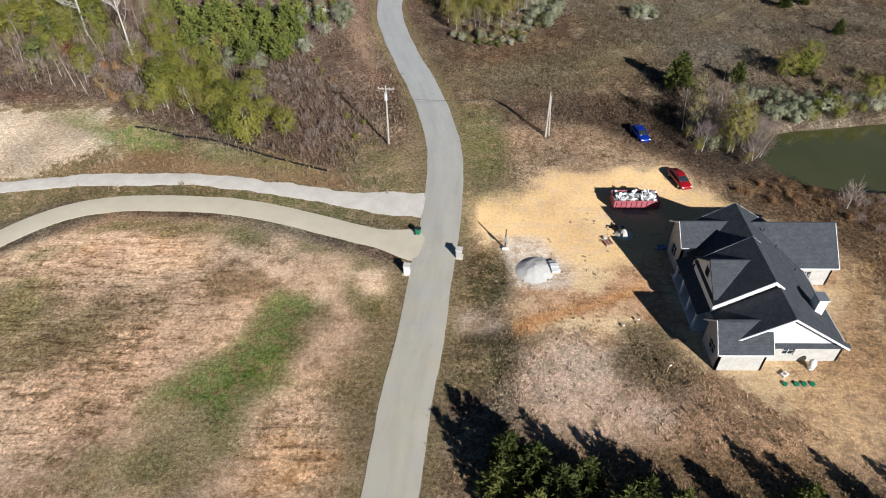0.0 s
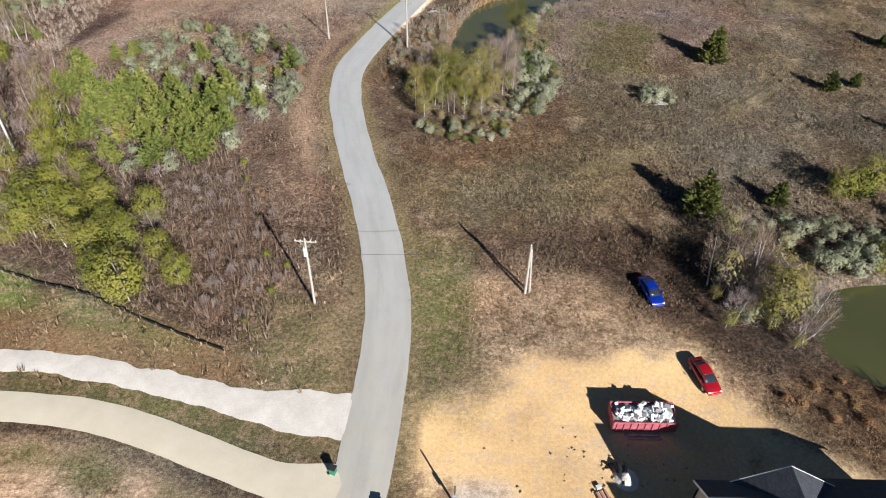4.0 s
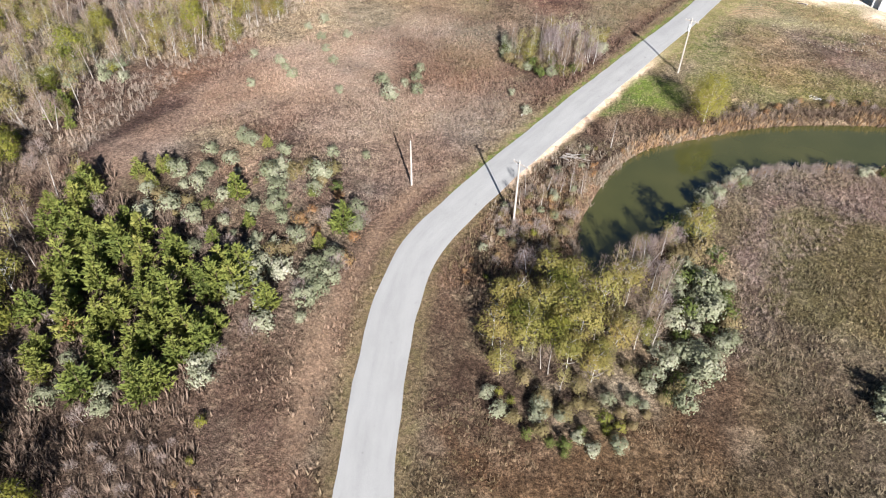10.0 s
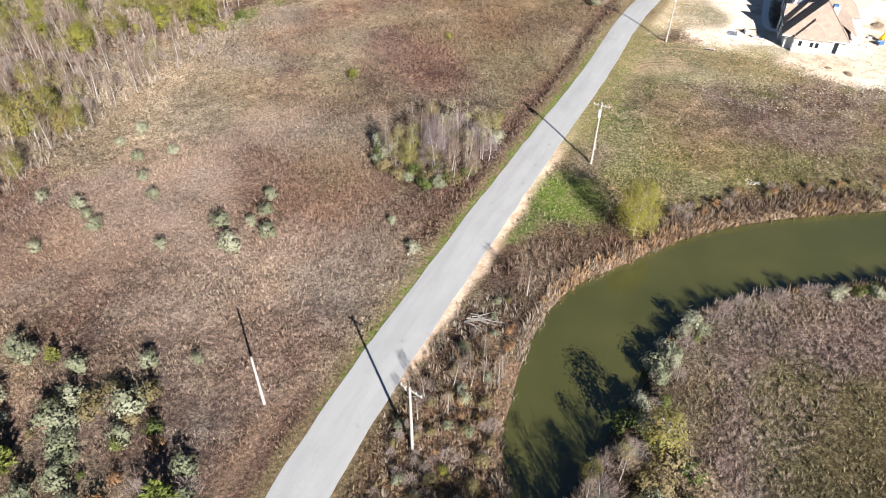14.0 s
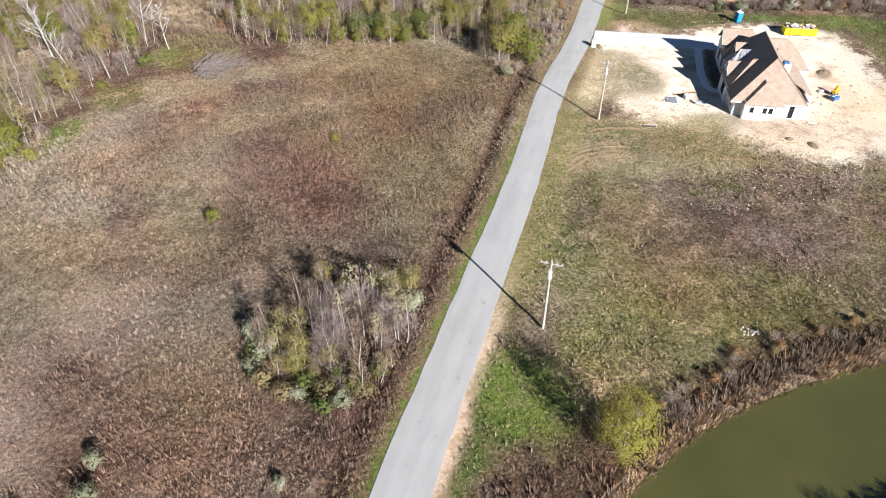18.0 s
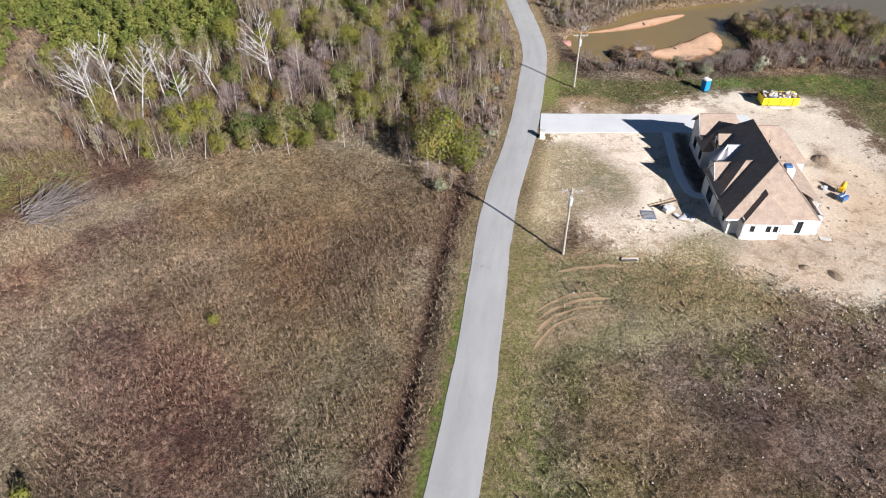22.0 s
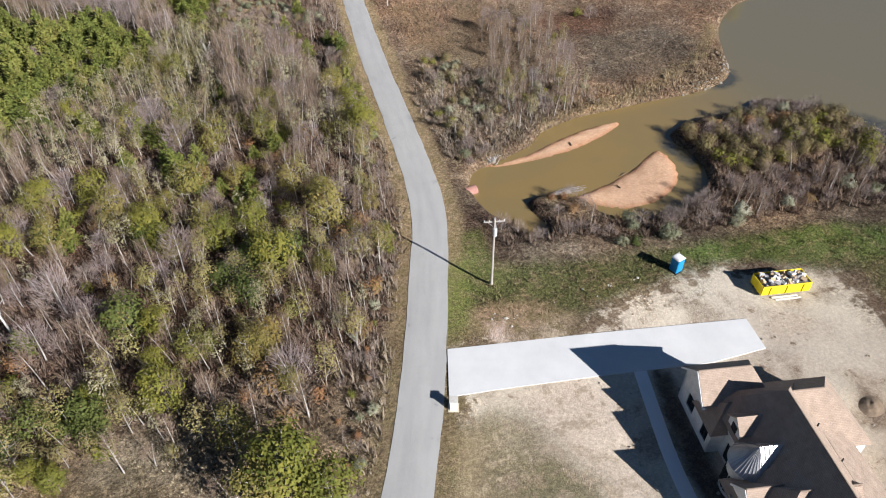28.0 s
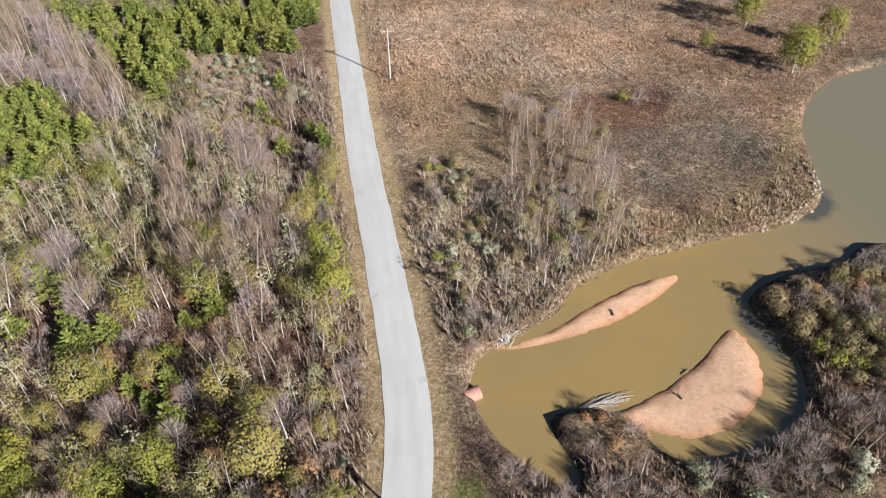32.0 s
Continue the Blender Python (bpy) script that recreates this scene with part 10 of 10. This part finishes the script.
# ---- low black silt fence along the edge of the woods ----
def silt_fence(ctrl):
    line = spline(ctrl, 1.8)
    e = thing("silt_fence", "low black fabric silt fence sagging between wooden stakes", "fence", (float(line[0][0]), float(line[0][1]), 0))
    o = np.array([line[0][0], line[0][1], 0])
    for q in line:
        bm = bmesh.new()
        z = float(ground_z(q[0], q[1]))
        rod(bm, np.array([q[0], q[1], z - 0.1]) - o, np.array([q[0], q[1], z + 0.55]) - o, 0.03, 0.025, 5)
        part("stake", bm, LUMBER, e)
    for a, b in zip(line[:-1], line[1:]):
        bm = bmesh.new()
        rows = []
        for k in range(5):
            p = a + (b - a) * k / 4
            z, sag = float(ground_z(p[0], p[1])), 0.1 * math.sin(math.pi * k / 4)
            d = (b - a) / np.linalg.norm(b - a)
            rows.append([bm.verts.new(Vector((p[0] - d[1] * t - o[0], p[1] + d[0] * t - o[1], w))) for t, w in ((0.04, z - 0.05), (0.04 + sag * 0.6, z + 0.2), (0.04, z + 0.42 - sag * 0.6), (0.06, z + 0.42 - sag * 0.6), (0.06 + sag * 0.6, z + 0.2), (0.06, z - 0.05))])
        for ra, rb in zip(rows[:-1], rows[1:]):
            for k in range(5):
                bm.faces.new((ra[k], ra[k + 1], rb[k + 1], rb[k]))
        part("fabric", bm, SHEET, e)


silt_fence([(-49.1, 92.1), (-42.5, 90), (-36.1, 88.2), (-29.4, 85.3), (-23.1, 82.5), (-16.7, 80)])

# ---- site clutter at house two ----
stack("scaffold_rack", 47.0, 255.8, -12, [("rail", (-0.9, -0.9, 0.02), (0.9, -0.82, 0.12), BLUE_TARP), ("rail", (-0.9, 0.82, 0.02), (0.9, 0.9, 0.12), BLUE_TARP)] + [("rung", (-0.9 + 0.28 * k, -0.82, 0.05), (-0.84 + 0.28 * k, 0.82, 0.12), BLUE_TARP) for k in range(7)] + [("rung", (-0.9, -0.6 + 0.36 * k, 0.13), (0.9, -0.54 + 0.36 * k, 0.18), STEEL) for k in range(4)], "blue steel scaffold frames lying on sand", "scaffold")
stack("ladder", 50.0, 257.9, 10, [("rail", (-2.2, -0.25, 0.05), (2.2, -0.15, 0.18), RUSTY), ("rail", (-2.2, 0.2, 0.05), (2.2, 0.3, 0.18), LUMBER)] + [("rung", (-1.9 + 0.55 * k, -0.15, 0.08), (-1.84 + 0.55 * k, 0.2, 0.13), LUMBER) for k in range(8)], "long wooden ladder lying on the sand", "ladder")
stack("wrapped_load", 50.0, 256.3, 15, [("pallet", (-0.8, -0.5, 0), (0.8, 0.5, 0.14), LUMBER), ("box", (-0.75, -0.45, 0.14), (0.1, 0.45, 0.7), DEBRIS_WHITE), ("box", (0.12, -0.4, 0.14), (0.75, 0.4, 0.5), DEBRIS_WHITE), ("sheet", (-0.9, 0.3, 0.3), (-0.5, 0.6, 0.72), SHEET)], "white wrapped boxes on a pallet", "boxes")
for k, (sx, sy, mt) in enumerate(((51.0, 254.3, DEBRIS_WHITE), (51.7, 254.8, DEBRIS_WHITE), (52.2, 254.0, DEBRIS_WHITE), (50.5, 254.9, RUSTY), (51.4, 253.8, LUMBER))):
    stack("scrap_board", sx, sy, 37 * k, [("board", (-0.55, -0.3, 0.0), (0.55, 0.3, 0.12), mt), ("board", (-0.35, -0.4, 0.12), (0.45, 0.1, 0.2), DEBRIS_WHITE)], "scattered offcut boards beside the house shadow", "boards")
mx = thing("cement_mixer", "small yellow cement mixer on muddy sand", "cement mixer", (75.4, 256.0, float(ground_z(75.4, 256.0))), 40)
bm = bmesh.new()
rod(bm, (0, 0, 0.9), (0.35, 0, 1.55), 0.42, 0.25, 14)
rod(bm, (-0.25, 0, 0.5), (0, 0, 0.9), 0.28, 0.42, 14)
part("drum", bm, YELLOW_PAINT, mx)
part("engine_box", soft_box((-0.8, -0.3, 0.45), (-0.3, 0.3, 1.0), 0.03), YELLOW_PAINT, mx)
for s in (-1, 1):
    bm = bmesh.new()
    rod(bm, (-0.3, s * 0.45, 0.28), (-0.3, s * 0.55, 0.28), 0.28, 0.28, 14)
    part("wheel", bm, BLACK, mx)
    bm = bmesh.new()
    rod(bm, (0.45, s * 0.3, 0), (0, s * 0.3, 0.85), 0.04, 0.04, 6)
    part("leg", bm, RUSTY, mx)
stack("tile_pallet", 74.4, 254.3, 20, [("pallet", (-0.7, -0.6, 0), (0.7, 0.6, 0.14), LUMBER), ("brick_pack", (-0.62, -0.5, 0.14), (0.62, 0.5, 0.75), BLUE_TARP), ("strap", (-0.66, -0.1, 0.75), (0.66, 0.1, 0.78), DEBRIS_WHITE)], "pallet of blue wrapped bricks with white straps", "pallet")
stack("block_pile", 73.6, 257.0, 50, [("block", (-0.5, -0.25, 0), (0.5, 0.25, 0.3), DEBRIS_WHITE), ("block", (-0.3, 0.2, 0), (0.4, 0.5, 0.25), STONE)], "pale concrete blocks beside the back porch", "blocks")
stack("washout_slab", 67.2, 247.0, -20, [("slab", (-0.7, -0.3, 0), (0.7, 0.3, 0.1), STONE)], "spilled pale concrete patch by house corner", "concrete")
stack("plank_pile", 41.2, 248.0, -8, [("plank", (-1.1, -0.25, 0), (1.1, -0.05, 0.14), DEBRIS_WHITE), ("plank", (-0.9, 0.05, 0), (1.2, 0.22, 0.16), LUMBER), ("log", (-1.0, -0.5, 0), (0.9, -0.3, 0.2), RUSTY)], "short pile of pale planks on the grass", "planks")

# ---- waterside ----
pipe = thing("culvert_pipe", "broken red clay culvert at the inlet head", "pipe", (53.3, 312.6, -1.35), 10)
bm = bmesh.new()
n = 18
rings = []
for ux, rr in ((-1.2, 0.75), (1.0, 0.75), (1.0, 0.62), (-1.2, 0.62)):
    rings.append([bm.verts.new((ux, rr * math.cos(2 * math.pi * k / n), 0.5 + rr * math.sin(2 * math.pi * k / n))) for k in range(n)])
for a, b2 in zip(rings, rings[1:] + rings[:1]):
    for k in range(n):
        bm.faces.new((a[k], a[(k + 1) % n], b2[(k + 1) % n], b2[k]))
bmesh.ops.recalc_face_normals(bm, faces=bm.faces[:])
part("barrel", bm, PIPE_RED, pipe)
part("apron", soft_box((0.5, -0.9, -0.3), (1.7, 0.9, 0.12), 0.05), PIPE_RED, pipe)


def brush_pile(px, py, length, spread, hgt, turn, mat, label, seed, n=70, z=None):
    r = np.random.default_rng(seed)
    segs = []
    for k in range(n):
        a = np.array([r.uniform(-0.5, -0.1) * length, r.normal() * spread * 0.3, r.uniform(0, hgt * 0.5)])
        b2 = a + np.array([r.uniform(0.3, 0.9) * length, r.normal() * spread * 0.7, r.uniform(-0.2, 0.8) * hgt])
        b2[2] = max(0.02, b2[2])
        m = (a + b2) / 2 + r.normal(size=3) * 0.12
        rad = r.uniform(0.02, 0.07)
        segs += [(a, m, rad, rad * 0.7), (m, b2, rad * 0.7, rad * 0.3)]
    e = thing("brush_pile", label, "fallen branches", (px, py, float(ground_z(px, py)) if z is None else z), turn)
    part("limb_tangle", segment_mesh("limb_tangle", segs, mat, 4), mat, e)


brush_pile(-32.8, 271.5, 8.5, 4.2, 2.6, 42, ROOTS, "uprooted dead tree with tangled grey roots", 31, 120)
brush_pile(66, 308.0, 5.5, 0.6, 0.35, 2, SAPLING, "bleached driftwood limbs at the water edge", 32, 40, -1.0)
brush_pile(59.2, 319.2, 3.2, 1.6, 0.8, 80, BARK_PALE, "pale broken branches on the inlet bank", 33, 40, -0.7)
brush_pile(3.5, 171.5, 3.6, 1.4, 0.5, -8, SAPLING, "pale fallen branches in roadside weeds", 34, 16)
brush_pile(42.8, 136.2, 2.6, 0.8, 0.4, 160, BARK_PALE, "bleached fallen limbs beside silver bushes", 35, 18)
for lx, ly, tn, ln in ((76.2, 309.2, 20, 1.1), (72.7, 319.2, 80, 0.9), (73.8, 306.4, 100, 0.8)):
    e = thing("driftwood_log", "short dark driftwood log on sand bar", "log", (lx, ly, float(ground_z(lx, ly)) + 0.08), tn)
    bm = bmesh.new()
    rod(bm, (-ln / 2, 0, 0), (ln / 2, 0, 0.06), 0.1, 0.07, 8)
    rod(bm, (0.1, 0, 0.03), (0.35, 0.3, 0.15), 0.05, 0.02, 6)
    part("stem", bm, BARK_BROWN, e)


# ---- loose stones ----
def stones(name, spots, label, lo=0.12, hi=0.4, mat=STONE):
    r = np.random.default_rng(len(spots))
    vs, fs = [], []
    for px, py in spots:
        bm = bmesh.new()
        bmesh.ops.create_icosphere(bm, subdivisions=1, radius=1)
        s = r.uniform(lo, hi) * r.uniform(0.7, 1.3, 3)
        k = len(vs)
        z = float(ground_z(px, py))
        turn = r.uniform(0, 6.28)
        for v in bm.verts:
            q = np.array(v.co) * s * (1 + 0.25 * r.uniform(-1, 1))
            vs.append((px + q[0] * math.cos(turn) - q[1] * math.sin(turn), py + q[0] * math.sin(turn) + q[1] * math.cos(turn), z + q[2] * 0.7 + 0.04))
        fs += [tuple(k + v.index for v in f.verts) for f in bm.faces]
        bm.free()
    return tagged(new(name, array_mesh(name, vs, fs, mat)), label, "stones", kind="stuff")


def spread(n, cx, cy, rx, ry, seed):
    r = np.random.default_rng(seed)
    return [(cx + float(a) * rx, cy + float(b2) * ry) for a, b2 in r.normal(size=(n, 2)) * 0.5]


stones("field_stones", spread(230, 62, 231, 24, 8, 1) + spread(40, 50, 226, 9, 1.2, 13) + spread(20, 45, 214, 26, 12, 2), "pale stones scattered over the olive meadow", 0.03, 0.12)
stones("yard_stones", spread(130, 14, 54, 11, 14, 3) + spread(60, 24, 66, 7, 5, 4), "small stones and clods on bare yard", 0.05, 0.16, grained("clods", (0.24, 0.17, 0.10), (0.42, 0.32, 0.21), 2, 0.95, 9, 0.02))
stones("site_stones", spread(170, 72, 256, 22, 20, 5) + spread(70, 48, 252, 8, 6, 6), "broken blocks and clods on pale sandy site", 0.05, 0.18, grained("site_clods", (0.26, 0.21, 0.15), (0.5, 0.44, 0.36), 2, 0.95, 9, 0.02))
stones("bank_rocks", [(float(p[0]) + 0.4, float(p[1]) - 0.4) for p in POOL_LINE[12:30]] + spread(60, 113.5, 333, 3, 5, 7) + spread(40, 105, 328.3, 7, 1.2, 8), "dark broken rocks along the lake shore", 0.12, 0.38, grained("dark_rock", (0.15, 0.13, 0.105), (0.38, 0.34, 0.28), 2, 0.9, 9, 0.03))
rock = stones("bank_stones", spread(26, 40.2, 203.6, 1.2, 0.6, 9) + spread(8, -6, 182.4, 1, 1, 10) + spread(12, 47, 287.0, 3, 1.5, 11) + spread(10, 62, 287.5, 8, 1.0, 12), "pale stones lying in grass", 0.06, 0.17)


# wheel ruts pressed into the grass
def rut(ctrl, width, mat, label):
    line = spline(ctrl, 0.4)
    d = np.gradient(line, axis=0)
    d /= np.linalg.norm(d, axis=1)[:, None]
    nrm = np.stack([d[:, 1], -d[:, 0]], 1)
    run = np.arange(len(line)) * 0.4
    half = width * 0.5 * (0.5 + 1.0 * fbm(run, run * 0 + ctrl[0][0], 1.6, 87, 3)) * np.minimum(1, np.minimum(run, run[::-1]) / 1.5 + 0.15)
    verts, faces = [], []
    for i, q in enumerate(line):
        for s in (-1, 0, 1):
            p = q + nrm[i] * half[i] * s
            verts.append((p[0], p[1], float(ground_z(p[0], p[1])) + (0.05 if s else 0.02)))
    for i in range(len(line) - 1):
        for k in range(2):
            b0 = i * 3 + k
            faces.append((b0, b0 + 1, b0 + 4, b0 + 3))
    tagged(new("wheel_rut", mesh_from("wheel_rut", verts, faces, mat, [(0, 0)] * len(verts))), label, "wheel rut", kind="structure")


for ctrl in ([(25.9, 237.6), (29, 240.0), (32.4, 240.9), (36.2, 240.8)], [(26.6, 239.6), (30.1, 241.5), (33.5, 242.1), (36.7, 241.8)], [(27.2, 241.2), (31.2, 242.9), (35.1, 243.0)], [(31.4, 247.3), (36.3, 247.4), (41.4, 246.6)], [(25.2, 235.4), (28.6, 238.6), (32, 239.8)]):
    rut(ctrl, 0.5, RUT, "tan curving wheel rut in short grass")
for off in (0.0, 1.7):
    rut([(40 + off * 0.6, 124.5 - off * 0.75), (47 + off * 0.6, 130 - off * 0.75), (53 + off * 0.6, 136 - off * 0.75), (59.5 + off * 0.6, 141.8 - off * 0.75), (68.6 + off * 0.6, 150.2 - off * 0.75)], 0.5, RUT_DARK, "dark wheel rut through dry weeds")
    rut([(58.3 + off, 141.7), (61.5 + off, 149.9), (64.5 + off, 154.3)], 0.5, RUT_DARK, "dark wheel rut through dry weeds")
